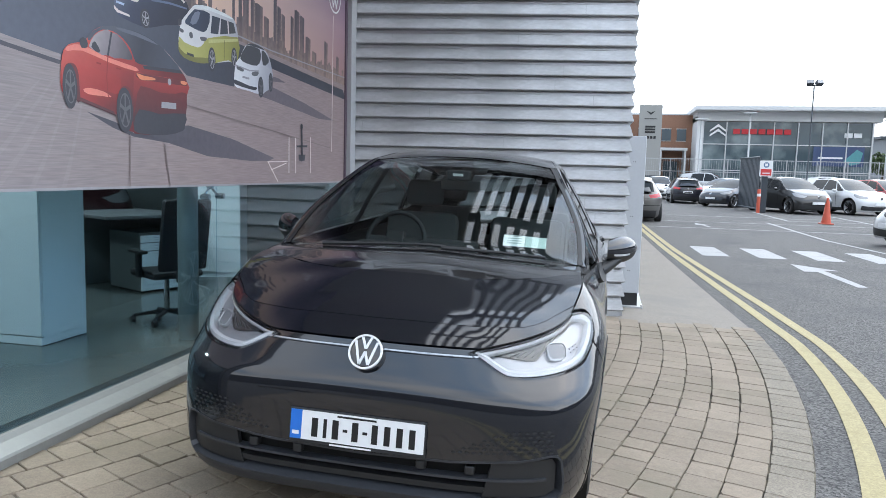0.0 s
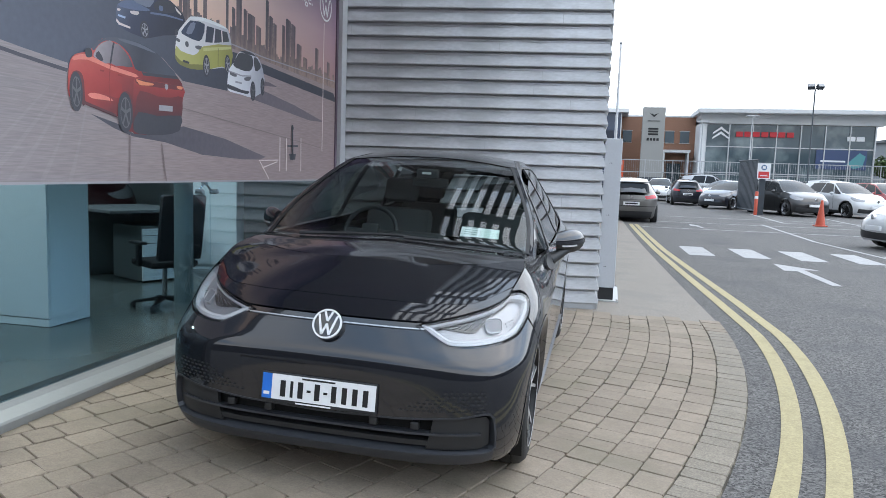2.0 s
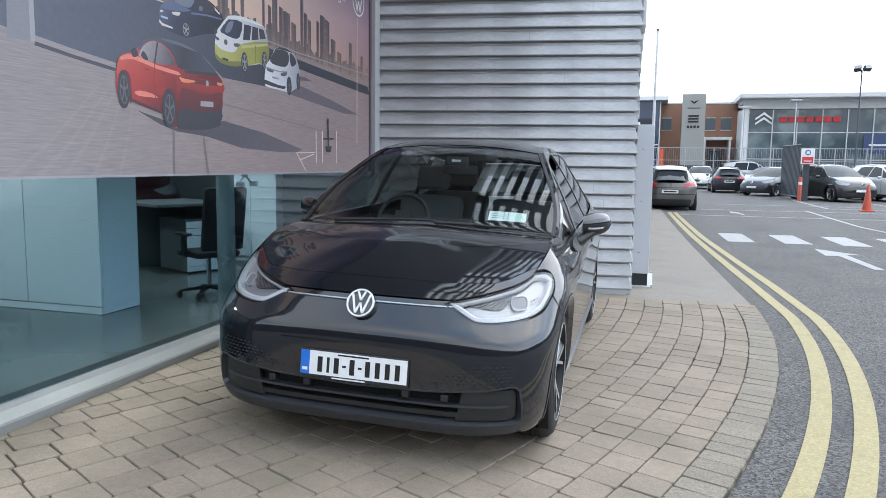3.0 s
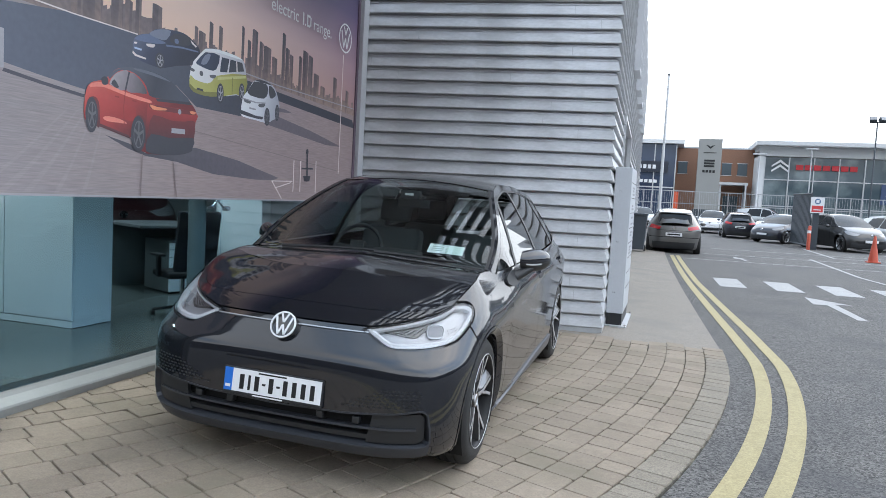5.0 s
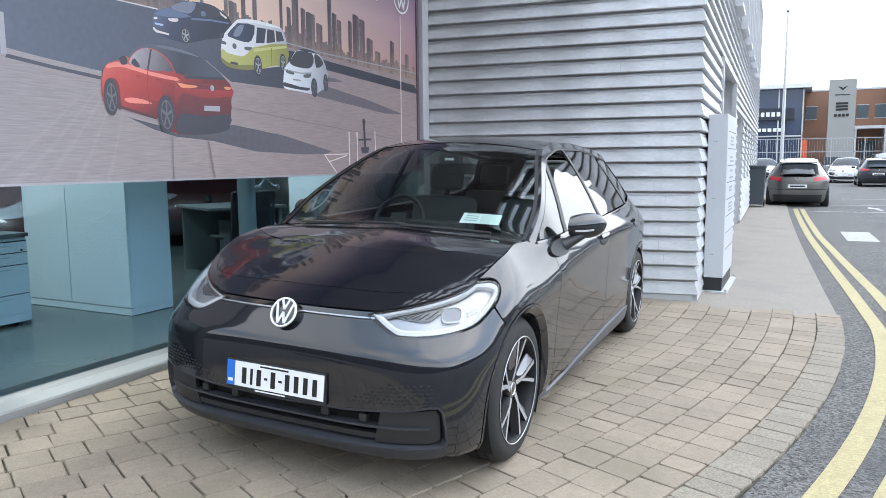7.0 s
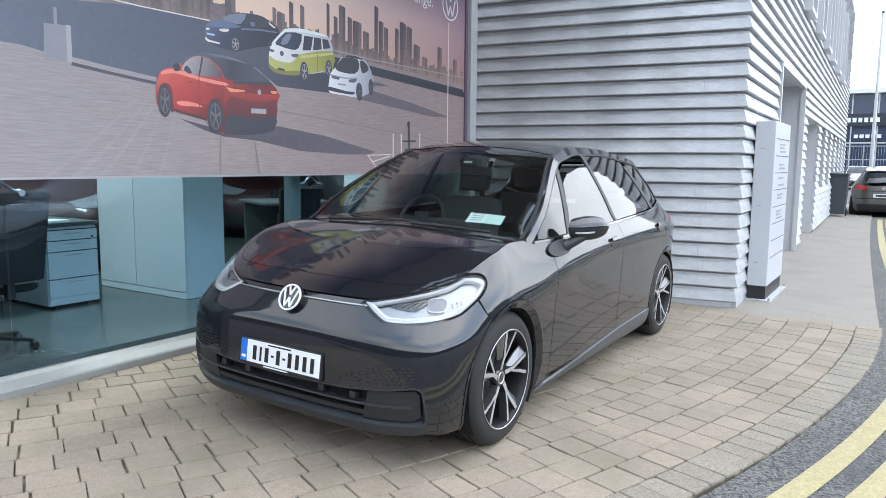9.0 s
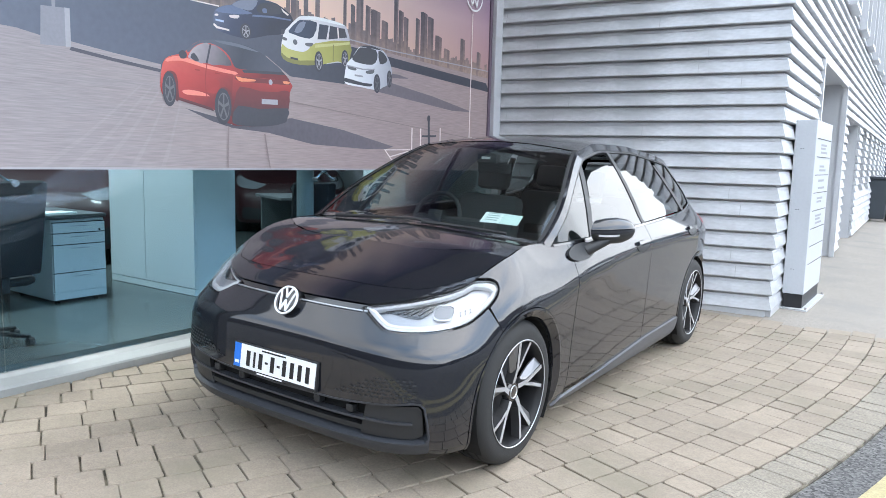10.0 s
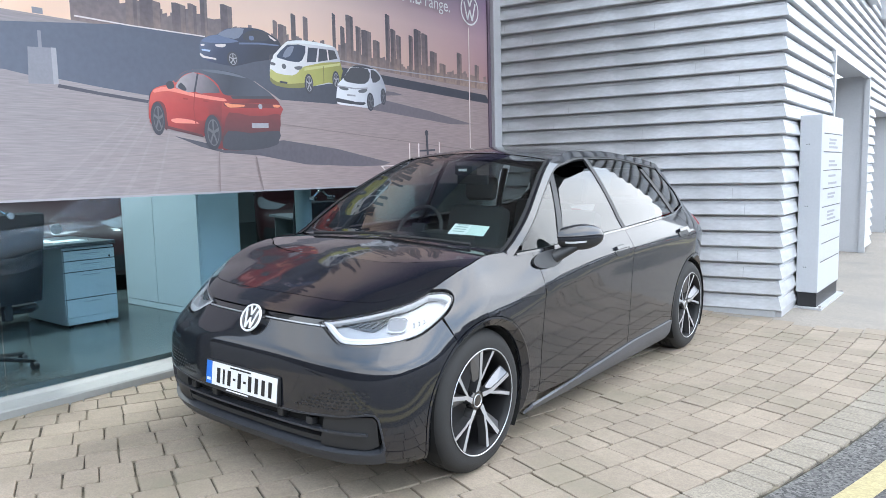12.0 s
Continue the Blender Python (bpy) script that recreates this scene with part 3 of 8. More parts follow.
# ---- car bodies: one smooth shell, cut into panels ----
# car frame: x across, y back from the nose, z up
class Shell:
    """The outer form of a hatchback: sides as plan curves at each height, and a top as a height field."""
    YE, YB = 0.85, 3.45
    def __init__(self, waist=0.0):
        self.wf = smooth_curve((0.15, 0.80), (0.22, 0.845), (0.35, 0.868), (0.5, 0.876), (0.62, 0.883), (0.70, 0.888), (0.745, 0.886), (0.78, 0.879), (0.82, 0.864), (0.86, 0.845), (0.90, 0.822), (0.94, 0.795), (0.98, 0.765), (1.02, 0.738), (1.1, 0.709), (1.25, 0.662), (1.38, 0.60), (1.46, 0.55), (1.56, 0.40))
        self.wg = smooth_curve((0.15, 0.80), (0.22, 0.845), (0.35, 0.864), (0.55, 0.872), (0.7, 0.882), (0.780, 0.8905), (0.797, 0.8905), (0.815, 0.884), (0.86, 0.870), (0.92, 0.851), (0.98, 0.830), (1.1, 0.780), (1.25, 0.700), (1.38, 0.618), (1.46, 0.560), (1.52, 0.49), (1.56, 0.40))
        self.yf = smooth_curve((0.15, 0.17), (0.2, 0.115), (0.26, 0.090), (0.34, 0.082), (0.42, 0.084), (0.5, 0.087), (0.56, 0.090), (0.61, 0.096), (0.628, 0.101), (0.645, 0.111), (0.67, 0.128), (0.70, 0.148), (0.74, 0.174), (0.78, 0.206), (0.82, 0.25), (0.9, 0.37), (1.0, 0.53))
        self.nf = smooth_curve((0.2, 4.4), (0.42, 4.4), (0.55, 4.25), (0.61, 4.0), (0.65, 3.6), (0.71, 3.1), (0.76, 2.85), (0.85, 2.7), (1.0, 2.6))
        self.yr = smooth_curve((0.15, 4.10), (0.25, 4.22), (0.5, 4.26), (0.75, 4.25), (0.95, 4.22), (1.05, 4.17), (1.2, 4.10), (1.4, 4.02), (1.56, 3.96))
        self.th = smooth_curve((0.0, 0.772), (0.025, 0.794), (0.08, 0.828), (0.16, 0.864), (0.3, 0.912), (0.45, 0.958), (0.57, 0.992), (0.7, 1.020), (0.95, 1.050), (1.4, 1.062))
        self.tw = smooth_curve((0.70, 0.76), (0.97, 0.968), (1.07, 1.035), (1.5, 1.298), (1.86, 1.468), (2.02, 1.518), (2.3, 1.57))
        self.tr = smooth_curve((1.6, 1.485), (1.95, 1.510), (2.3, 1.545), (2.7, 1.545), (3.2, 1.510), (3.7, 1.455), (4.0, 1.405), (4.06, 1.36), (4.13, 1.20), (4.2, 1.02), (4.24, 0.93), (4.27, 0.75))
        self.cache = {}
        # the height of the edge between side and top, round the nose and along the wing
        self.ze = smooth_curve((0.0, 0.772), (0.44, 0.773), (0.55, 0.790), (0.68, 0.815), (0.80, 0.840), (0.90, 0.866), (1.0, 0.903), (1.1, 0.933), (1.26, 0.962), (1.571, 0.988))
        self.zw = smooth_curve((0.80, 0.985), (0.85, 0.988), (0.95, 1.003), (1.3, 1.003))
        self.rim = []
        for i in range(161):
            u = math.pi / 2 * i / 160
            p = self.P(u, self.ze(u))
            X, C = p.x / 0.888, (self.YE - p.y) / 0.652
            self.rim.append((math.atan2(X, C), math.hypot(X, C), p.z))
    def W(self, y, z):
        k = min(max((y - 0.85) / 0.62, 0), 1)
        k = k * k * (3 - 2 * k)
        # the shoulder line climbs along the doors
        lift = 0.11 * min(max((y - 1.05) / 1.05, 0), 1) + 0.015 * min(max((y - 2.1) / 0.9, 0), 1)
        near_line = min(max((z - 0.55) / 0.30, 0), 1) if z < 0.90 else min(max((1.07 - z) / 0.16, 0), 1)
        w = self.wf(z) * (1 - k) + self.wg(z - lift * near_line) * k
        if y > 2.6:
            t = (y - 2.6) / 1.5
            w -= (0.02 + 0.12 * min(max((z - 0.85) / 0.5, 0), 1)) * t * t
        return w
    def P(self, u, z):
        h = math.pi / 2
        if u <= h:
            n = self.nf(z)
            s, c = math.sin(u), math.cos(u)
            r = (abs(s) ** n + abs(c) ** n) ** (-1 / n)
            y = self.YE - (self.YE - self.yf(z)) * r * c
            return Vector((self.W(self.YE, z) * r * s, y, z))
        if u <= h + self.YB - self.YE:
            y = self.YE + u - h
            return Vector((self.W(y, z), y, z))
        v = u - h - (self.YB - self.YE)
        n = 3.4
        s, c = math.sin(v), math.cos(v)
        r = (abs(s) ** n + abs(c) ** n) ** (-1 / n)
        y = self.YB + (self.yr(z) - self.YB) * r * s
        return Vector((self.W(y, z) * r * c, y, z))
    def ux(self, x, z):
        """The plan parameter at which the front has that x."""
        n, X = self.nf(z), min(max(x / self.W(self.YE, z), 0.0), 0.9999)
        return math.atan2(X, (1 - X ** n) ** (1 / n))
    def uy(self, y, z):
        h = math.pi / 2
        if y < self.YE:
            n, C = self.nf(z), min(max((self.YE - y) / (self.YE - self.yf(z)), 0.0), 0.9999)
            return math.atan2((1 - C ** n) ** (1 / n), C)
        if y <= self.YB:
            return h + y - self.YE
        S = min((y - self.YB) / (self.yr(z) - self.YB), 0.9999)
        return h + self.YB - self.YE + math.atan2(S, (1 - S ** 3.4) ** (1 / 3.4))
    def T(self, x, y):
        x = abs(x)
        if y < self.YE:
            X, C = x / 0.888, (self.YE - y) / 0.652
            f = math.atan2(X, C)
            lo, hi = 0, 160
            while hi - lo > 1:
                m = (lo + hi) // 2
                if self.rim[m][0] <= f:
                    lo = m
                else:
                    hi = m
            a, b = self.rim[lo], self.rim[hi]
            t = min(max((f - a[0]) / max(b[0] - a[0], 1e-9), 0), 1)
            r, ze, D = math.hypot(X, C) / (a[1] + (b[1] - a[1]) * t), a[2] + (b[2] - a[2]) * t, 0.652
        else:
            ze, D = self.zw(min(y, 1.3)), min(y - 0.198, 1.3)
            r = x / self.W(y, ze)
        # the wings stand prouder than the middle of the bonnet
        s = (self.th(max(1 - r, 0) * 0.652) - 0.772) / (self.th(0.652) - 0.772)
        bon = ze + (self.th(D) - ze) * s - 2.0 * max(r - 1, 0)
        cab = min(self.tw(y) - 0.10 * x * x, self.tr(y) - 0.115 * x * x - 0.10 * x ** 4)
        return max(bon, cab)
    def edge(self, u):
        """The height at which the side meets the top."""
        if u <= math.pi / 2:
            return self.ze(u)
        key = round(u, 5)
        if key not in self.cache:
            y = self.YE + u - math.pi / 2
            hi, lo = 1.56, 1.55
            while lo > 0.97 and self.T(self.P(u, lo).x, self.P(u, lo).y) < lo - 0.002:
                hi, lo = lo, lo - 0.006
            for _ in range(20):
                mid = (lo + hi) / 2
                p = self.P(u, mid)
                if self.T(p.x, p.y) >= mid - 0.002:
                    lo = mid
                else:
                    hi = mid
            self.cache[key] = self.zw(y) if y < 0.97 else (lo + hi) / 2
        return self.cache[key]
    def edge_at(self, y):
        lo, hi = 0.0, math.pi + self.YB - self.YE
        for _ in range(36):
            u = (lo + hi) / 2
            if self.P(u, self.edge(u)).y < y:
                lo = u
            else:
                hi = u
        return u, self.edge(u)
    def side(self, off=0.0):
        def f(u, z):
            p = self.P(u, z)
            if off:
                e = 0.004
                du, dz = self.P(u + e, z) - self.P(max(u - e, 0), z), self.P(u, z + e) - self.P(u, z - e)
                p = p + du.cross(dz).normalized() * off
            return p
        return f
    def top(self, off=0.0):
        def f(x, y):
            z = self.T(x, y)
            p = Vector((x, y, z))
            if off:
                e = 0.004
                nx, ny = (self.T(x + e, y) - self.T(x - e, y)) / (2 * e), (self.T(x, y + e) - self.T(x, y - e)) / (2 * e)
                p = p + Vector((-nx, -ny, 1)).normalized() * off
            return p
        return f


def clip_half(poly, axis, lim, keep_less):
    out = []
    for i, p in enumerate(poly):
        q = poly[(i + 1) % len(poly)]
        a = (lim - p[axis]) if keep_less else (p[axis] - lim)
        b = (lim - q[axis]) if keep_less else (q[axis] - lim)
        if a >= 0:
            out.append(p)
        if (a >= 0) != (b >= 0):
            t = a / (a - b)
            out.append((p[0] + (q[0] - p[0]) * t, p[1] + (q[1] - p[1]) * t))
    return out


def inset(poly, d):
    """The outline drawn in by d."""
    if not d:
        return poly
    area = sum(p[0] * q[1] - q[0] * p[1] for p, q in zip(poly, poly[1:] + poly[:1]))
    sg = 1 if area > 0 else -1
    res = []
    for i, p in enumerate(poly):
        a, b = poly[i - 1], poly[(i + 1) % len(poly)]
        d1, d2 = Vector((p[0] - a[0], p[1] - a[1])), Vector((b[0] - p[0], b[1] - p[1]))
        if d1.length < 1e-6 or d2.length < 1e-6:
            res.append(p)
            continue
        d1.normalize(), d2.normalize()
        n = Vector((-d1.y - d2.y, d1.x + d2.x))
        if n.length < 1e-4:
            res.append(p)
            continue
        n.normalize()
        k = min(1 / max(n.dot(Vector((-d1.y, d1.x))), 0.4), 2.0)
        res.append((0.0 if abs(p[0]) < 1e-6 else p[0] + n.x * d * k * sg, p[1] + n.y * d * k * sg))
    return res


def skin(bm, poly, f, cell=(0.05, 0.04), mirror=False, depth=0.012, both=False):
    """Lays an outline on a curved surface in small cells, with a turned-in edge. mirror: on the other side; both: on both sides, joined at x = 0."""
    a0, a1 = min(p[0] for p in poly), max(p[0] for p in poly)
    b0, b1 = min(p[1] for p in poly), max(p[1] for p in poly)
    made = []
    for sgn in ((1, -1) if both else ((-1,) if mirror else (1,))):
        seen = {}
        def vert(p):
            k = (round(p[0], 5), round(p[1], 5))
            if k not in seen:
                q = f(*p)
                seen[k] = bm.verts.new((q.x * sgn, q.y, q.z))
            return seen[k]
        i0, i1 = math.floor(a0 / cell[0]), math.ceil(a1 / cell[0])
        j0, j1 = math.floor(b0 / cell[1]), math.ceil(b1 / cell[1])
        for i in range(i0, i1):
            col = clip_half(clip_half(poly, 0, i * cell[0], False), 0, (i + 1) * cell[0], True)
            if len(col) < 3:
                continue
            for j in range(j0, j1):
                c = clip_half(clip_half(col, 1, j * cell[1], False), 1, (j + 1) * cell[1], True)
                vs = []
                for p in c:
                    v = vert(p)
                    if v not in vs:
                        vs.append(v)
                if len(vs) >= 3:
                    if sgn < 0:
                        vs.reverse()
                    try:
                        made.append(bm.faces.new(vs))
                    except ValueError:
                        pass
    if both:
        bmesh.ops.remove_doubles(bm, verts=[v for v in bm.verts if abs(v.co.x) < 1e-4], dist=2e-4)
        made = [x for x in made if x.is_valid]
    # look outward
    c = Vector((0, 2.2, 0.7))
    s = sum((x.normal.dot(x.calc_center_median() - c) if x.normal.length else 0) * x.calc_area() for x in made if not x.normal_update())
    if s < 0:
        bmesh.ops.reverse_faces(bm, faces=made)
    if depth:
        bm.normal_update()
        es = [e for e in bm.edges if e.is_boundary and e.link_faces[0] in set(made)]
        nm = {tuple(round(c, 6) for c in v.co): v.normal.copy() for e in es for v in e.verts}
        r = bmesh.ops.extrude_edge_only(bm, edges=es)
        for v in r["geom"]:
            if isinstance(v, bmesh.types.BMVert):
                v.co -= nm[tuple(round(c, 6) for c in v.co)] * depth
    return bm


def arc_pts(cy, cz, r, a0, a1, n=16):
    return [(cy + r * math.cos(radians(a0 + (a1 - a0) * i / n)), cz + r * math.sin(radians(a0 + (a1 - a0) * i / n))) for i in range(n + 1)]


def dense(pts, k=6):
    """More points along an open line."""
    res = []
    for p, q in zip(pts, pts[1:]):
        res += [(p[0] + (q[0] - p[0]) * i / k, p[1] + (q[1] - p[1]) * i / k) for i in range(k)]
    return res + [pts[-1]]


def flow(pts, k=4):
    """A smooth open line through points."""
    q = [pts[0]] + list(pts) + [pts[-1]]
    res = []
    for a, b, c, d in zip(q, q[1:], q[2:], q[3:]):
        for i in range(k):
            t = i / k
            res.append(tuple(0.5 * (2 * b[n] + (c[n] - a[n]) * t + (2 * a[n] - 5 * b[n] + 4 * c[n] - d[n]) * t * t + (3 * b[n] - a[n] - 3 * c[n] + d[n]) * t ** 3) for n in (0, 1)))
    return res + [pts[-1]]


FA, RA, WZ, WR, ARCH = 0.783, 3.60, 0.341, 0.341, 0.405

def wheel(parent, m, detail=True, tyre_r=WR, rim_r=0.252, width=0.215, dark=None):
    """A wheel whose outside looks along +x."""
    w = new("wheel")
    w.parent, w.matrix_basis, w.empty_display_size = parent, m, 0.05
    hw = width / 2
    bm = bmesh.new()
    prof = [(-hw, rim_r - 0.01), (-hw - 0.004, rim_r + 0.03), (-hw + 0.004, tyre_r - 0.03), (-hw + 0.03, tyre_r - 0.006)]
    if detail:
        for k in range(3):
            g = -0.045 + 0.045 * k
            prof += [(g - 0.005, tyre_r), (g - 0.004, tyre_r - 0.008), (g + 0.004, tyre_r - 0.008), (g + 0.005, tyre_r)]
    prof += [(hw - 0.03, tyre_r - 0.006), (hw - 0.004, tyre_r - 0.03), (hw + 0.004, rim_r + 0.03), (hw, rim_r - 0.01)]
    part("tyre", lathe(bm, prof, seg=64 if detail else 24), RUBBER, w, smooth=True)
    bm = bmesh.new()
    lathe(bm, [(hw + 0.002, rim_r + 0.002), (hw + 0.004, rim_r - 0.004), (hw - 0.006, rim_r - 0.012), (hw - 0.03, rim_r - 0.020), (-hw + 0.02, rim_r - 0.028), (-hw + 0.02, 0.0)], seg=64 if detail else 24)
    rim = part("rim", bm, ALLOYDARK if detail else ALLOY, w, "black and machined silver alloy rim" if detail else "", smooth=True)
    if detail:
        bm = bmesh.new()
        lathe(bm, [(hw + 0.0045, rim_r - 0.0005), (hw + 0.0062, rim_r - 0.0025), (hw + 0.004, rim_r - 0.0062)], seg=64)
        part("rim_edge", bm, ALLOY, rim, smooth=True)
    def pt(r, t, x):
        return Vector((x, r * math.sin(t), r * math.cos(t)))
    xo = hw - 0.004
    def face_x(r):
        # the spokes are dished towards the hub
        return xo - 0.030 * (1 - r / rim_r) ** 1.4
    def spoke(line, deep):
        """One spoke along a line of (radius, angle, half width): a bright machined face on dark flanks that flare inwards."""
        for nm, mm, flare, x_top, x_low in (("spoke_flank", SPOKEGREY, 1.0, -0.0012, -deep), ("spoke_face", ALLOY, 0.0, 0.0, -0.003)):
            bm = bmesh.new()
            rows = []
            for r, t, w in line:
                c = pt(r, t, face_x(r))
                side = pt(1, t + math.pi / 2, 0)
                rows.append([bm.verts.new(c + side * (sg * (w + g)) + Vector((x, 0, 0))) for sg, g, x in ((-1, flare * 0.010, x_low), (-1, 0, x_top), (1, 0, x_top), (1, flare * 0.010, x_low))])
            for r0, r1 in zip(rows, rows[1:]):
                for i in range(4):
                    bm.faces.new((r0[i], r0[(i + 1) % 4], r1[(i + 1) % 4], r1[i]))
            bm.faces.new(rows[0]), bm.faces.new(rows[-1])
            bmesh.ops.recalc_face_normals(bm, faces=bm.faces)
            part(nm, bm, mm, rim)
    for k in range(5):
        a = 2 * math.pi * k / 5 + 0.19
        if detail:
            # each pair leaves the hub as one stem and parts halfway out, one limb straight and one kinked
            spoke([(0.045, a - 0.30, 0.013), (0.075, a - 0.17, 0.0115), (0.11, a - 0.12, 0.0090), (0.245, a - 0.20, 0.0105)], 0.040)
            spoke([(0.095, a - 0.06, 0.0050), (0.120, a + 0.03, 0.0070), (0.155, a + 0.10, 0.0075), (0.245, a + 0.225, 0.0090)], 0.040)
            # a wide satin blade leans back from the straight limb into the opening
            bm = bmesh.new()
            edge = [(0.085, a - 0.19, 0.0), (0.150, a - 0.215, 0.0), (0.243, a - 0.235, 0.0), (0.243, a - 0.43, 0.022), (0.165, a - 0.43, 0.026), (0.095, a - 0.36, 0.022)]
            f = [bm.verts.new(pt(r, t, face_x(r) - 0.004 - d)) for r, t, d in edge]
            fc = bm.faces.new(f)
            r = bmesh.ops.extrude_face_region(bm, geom=[fc])
            bmesh.ops.translate(bm, verts=[v for v in r["geom"] if isinstance(v, bmesh.types.BMVert)], vec=(-0.008, 0, 0))
            bmesh.ops.recalc_face_normals(bm, faces=bm.faces)
            part("spoke_blade", bm, BLADE, rim)
        else:
            bm = bmesh.new()
            f = [bm.verts.new(pt(r, a + t, xo - 0.02 + 0.02 * r / rim_r)) for r, t in ((0.03, -0.5), (0.10, -0.2), (0.235, -0.13), (0.235, 0.13), (0.10, 0.2), (0.03, 0.5))]
            fc = bm.faces.new(f)
            r = bmesh.ops.extrude_face_region(bm, geom=[fc])
            bmesh.ops.translate(bm, verts=[v for v in r["geom"] if isinstance(v, bmesh.types.BMVert)], vec=(-0.016, 0, 0))
            bmesh.ops.recalc_face_normals(bm, faces=bm.faces)
            part("spoke", bm, dark or ALLOYDARK, rim)
    if detail:
        bm = lathe(bmesh.new(), [(hw - 0.060, 0.052), (hw - 0.036, 0.048), (hw - 0.029, 0.042), (hw - 0.027, 0.0)], seg=32)
        hub = part("hub_cap", bm, GLOSS, w, smooth=True)
        part("hub_ring", lathe(bmesh.new(), [(hw - 0.0285, 0.032), (hw - 0.0245, 0.030), (hw - 0.0285, 0.026)], seg=32), ALLOY, hub, smooth=True)
        bm = lathe(bmesh.new(), [(-0.03, 0.0), (-0.03, 0.165), (-0.012, 0.165), (-0.012, 0.0)], seg=40)
        part("brake_disc", bm, STEELDARK, w, smooth=True)
    return w


S = Shell()
HX = -0.742            # the car's middle line
CAR_M = Matrix.Translation((0.35, 0, 0)) @ pose(0, 0, 0, 0, math.degrees(SLOPE), 0) @ Matrix.Translation((-0.35, 0, 0)) @ pose(HX, 2.335, 0.0, 0, 0, 0.75)
hero = thing("car", "dark grey five-door electric hatchback parked on the paving", "car", CAR_M)

# outlines that panels share, on the side surface as (u, z)
def yz(pts):
    return [(S.uy(y, z), z) for y, z in pts]
def xz(pts):
    return [(S.ux(x, z), z) for x, z in pts]
def along_edge(y0, y1, n, drop):
    res = []
    for i in range(n + 1):
        u, z = S.edge_at(y0 + (y1 - y0) * i / n)
        res.append((u, z - drop))
    return res

u_lamp_in = S.ux(0.415, 0.765)
u_lamp_out = 0.955
z_lamp_out = S.edge(u_lamp_out)
lamp_top = []
for i in range(15):
    u = u_lamp_in + (u_lamp_out - u_lamp_in) * i / 14
    lamp_top.append((u, S.edge(u) - 0.005))
# lower edge, shared with the bumper; outer end, shared with the wing
lamp_low = flow(xz([(0.392, 0.761), (0.44, 0.736), (0.505, 0.703), (0.55, 0.692), (0.65, 0.694), (0.741, 0.707), (0.79, 0.727)]) + yz([(0.44, 0.747), (0.51, 0.785)]))
lamp_end = flow(yz([(0.51, 0.785), (0.562, 0.815), (0.596, 0.842), (0.607, 0.860), (0.602, 0.874), (0.580, 0.882)]) + [(u_lamp_out, z_lamp_out - 0.005)])
lamp_line = lamp_low + lamp_end[1:-1] + list(reversed(lamp_top))
lamp_gap = inset(lamp_line, -0.009)
n_low = len(lamp_low)
strip_z0, strip_z1 = 0.7455, 0.7515
# front bumper, with the opening of the lower grille left out
grille_edge = dense(xz([(0.0, 0.378), (0.35, 0.388), (0.6, 0.408), (0.70, 0.425), (0.728, 0.422), (0.742, 0.405), (0.752, 0.33), (0.752, 0.27), (0.738, 0.248), (0.70, 0.240), (0.4, 0.232), (0.0, 0.228)]), 4)
arch_f = arc_pts(FA, WZ, ARCH, 205, 124, 14)
n_g = len(grille_edge)
g_turn = max(range(n_g), key=lambda i: grille_edge[i][0])
bumper = (dense(xz([(0.0, strip_z0 - 0.006), (0.0, 0.378)]), 8)[:-1] + grille_edge[:g_turn + 1] + [(grille_edge[g_turn][0], 0.20)] + yz([(0.30, 0.18), (0.42, 0.18)]) + yz(arch_f)
          + list(reversed(lamp_gap[:n_low])) + dense(xz([(0.40, strip_z0 - 0.004), (0.2, strip_z0 - 0.005), (0.0, strip_z0 - 0.006)]), 6))
bp = part("front_bumper", skin(bmesh.new(), bumper, S.side(), (0.03, 0.025), both=True, depth=0.015), PAINT, hero, smooth=True)
lip = grille_edge[g_turn:] + dense(xz([(0.0, 0.228), (0.0, 0.185)]), 2)[1:] + xz([(0.3, 0.182), (0.55, 0.18), (0.70, 0.19)]) + [(grille_edge[g_turn][0], 0.20)]
part("bumper_lip", skin(bmesh.new(), lip, S.side(), (0.03, 0.025), both=True, depth=0.015), GREYPL, hero, smooth=True)
# grille: black backing with the hollow's shade in its colour, slats, end blades
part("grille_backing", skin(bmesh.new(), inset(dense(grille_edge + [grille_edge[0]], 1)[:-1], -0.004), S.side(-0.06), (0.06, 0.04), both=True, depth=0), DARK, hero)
def band(x0, x1, za, zb, off, nm, mm, parent, th=0.03, both=True, n=12):
    pts = [(x0 + (x1 - x0) * i / n) for i in range(n + 1)]
    poly = xz([(x, za(x)) for x in pts] + [(x, zb(x)) for x in reversed(pts)])
    return part(nm, skin(bmesh.new(), poly, S.side(off), (0.05, 0.02), both=both, depth=th), mm, parent, smooth=True)
bm = bmesh.new()
lines = [[(S.side(off)(*q)) for q in ln] for ln, off in ((inset(grille_edge, -0.002), -0.012), (inset(grille_edge, -0.002), 0.003), (inset(grille_edge, 0.006), 0.002), (inset(grille_edge, 0.010), -0.05))]
for sd in (1, -1):
    vs = [[bm.verts.new((q.x * sd, q.y, q.z)) for q in ln] for ln in lines]
    for va, vb in zip(vs, vs[1:]):
        for i in range(len(va) - 1):
            bm.faces.new((va[i], va[i + 1], vb[i + 1], vb[i]))
bmesh.ops.remove_doubles(bm, verts=[v for v in bm.verts if abs(v.co.x) < 1e-4], dist=2e-4)
bmesh.ops.recalc_face_normals(bm, faces=bm.faces)
part("grille_rim", bm, GREYPL, hero, smooth=True)
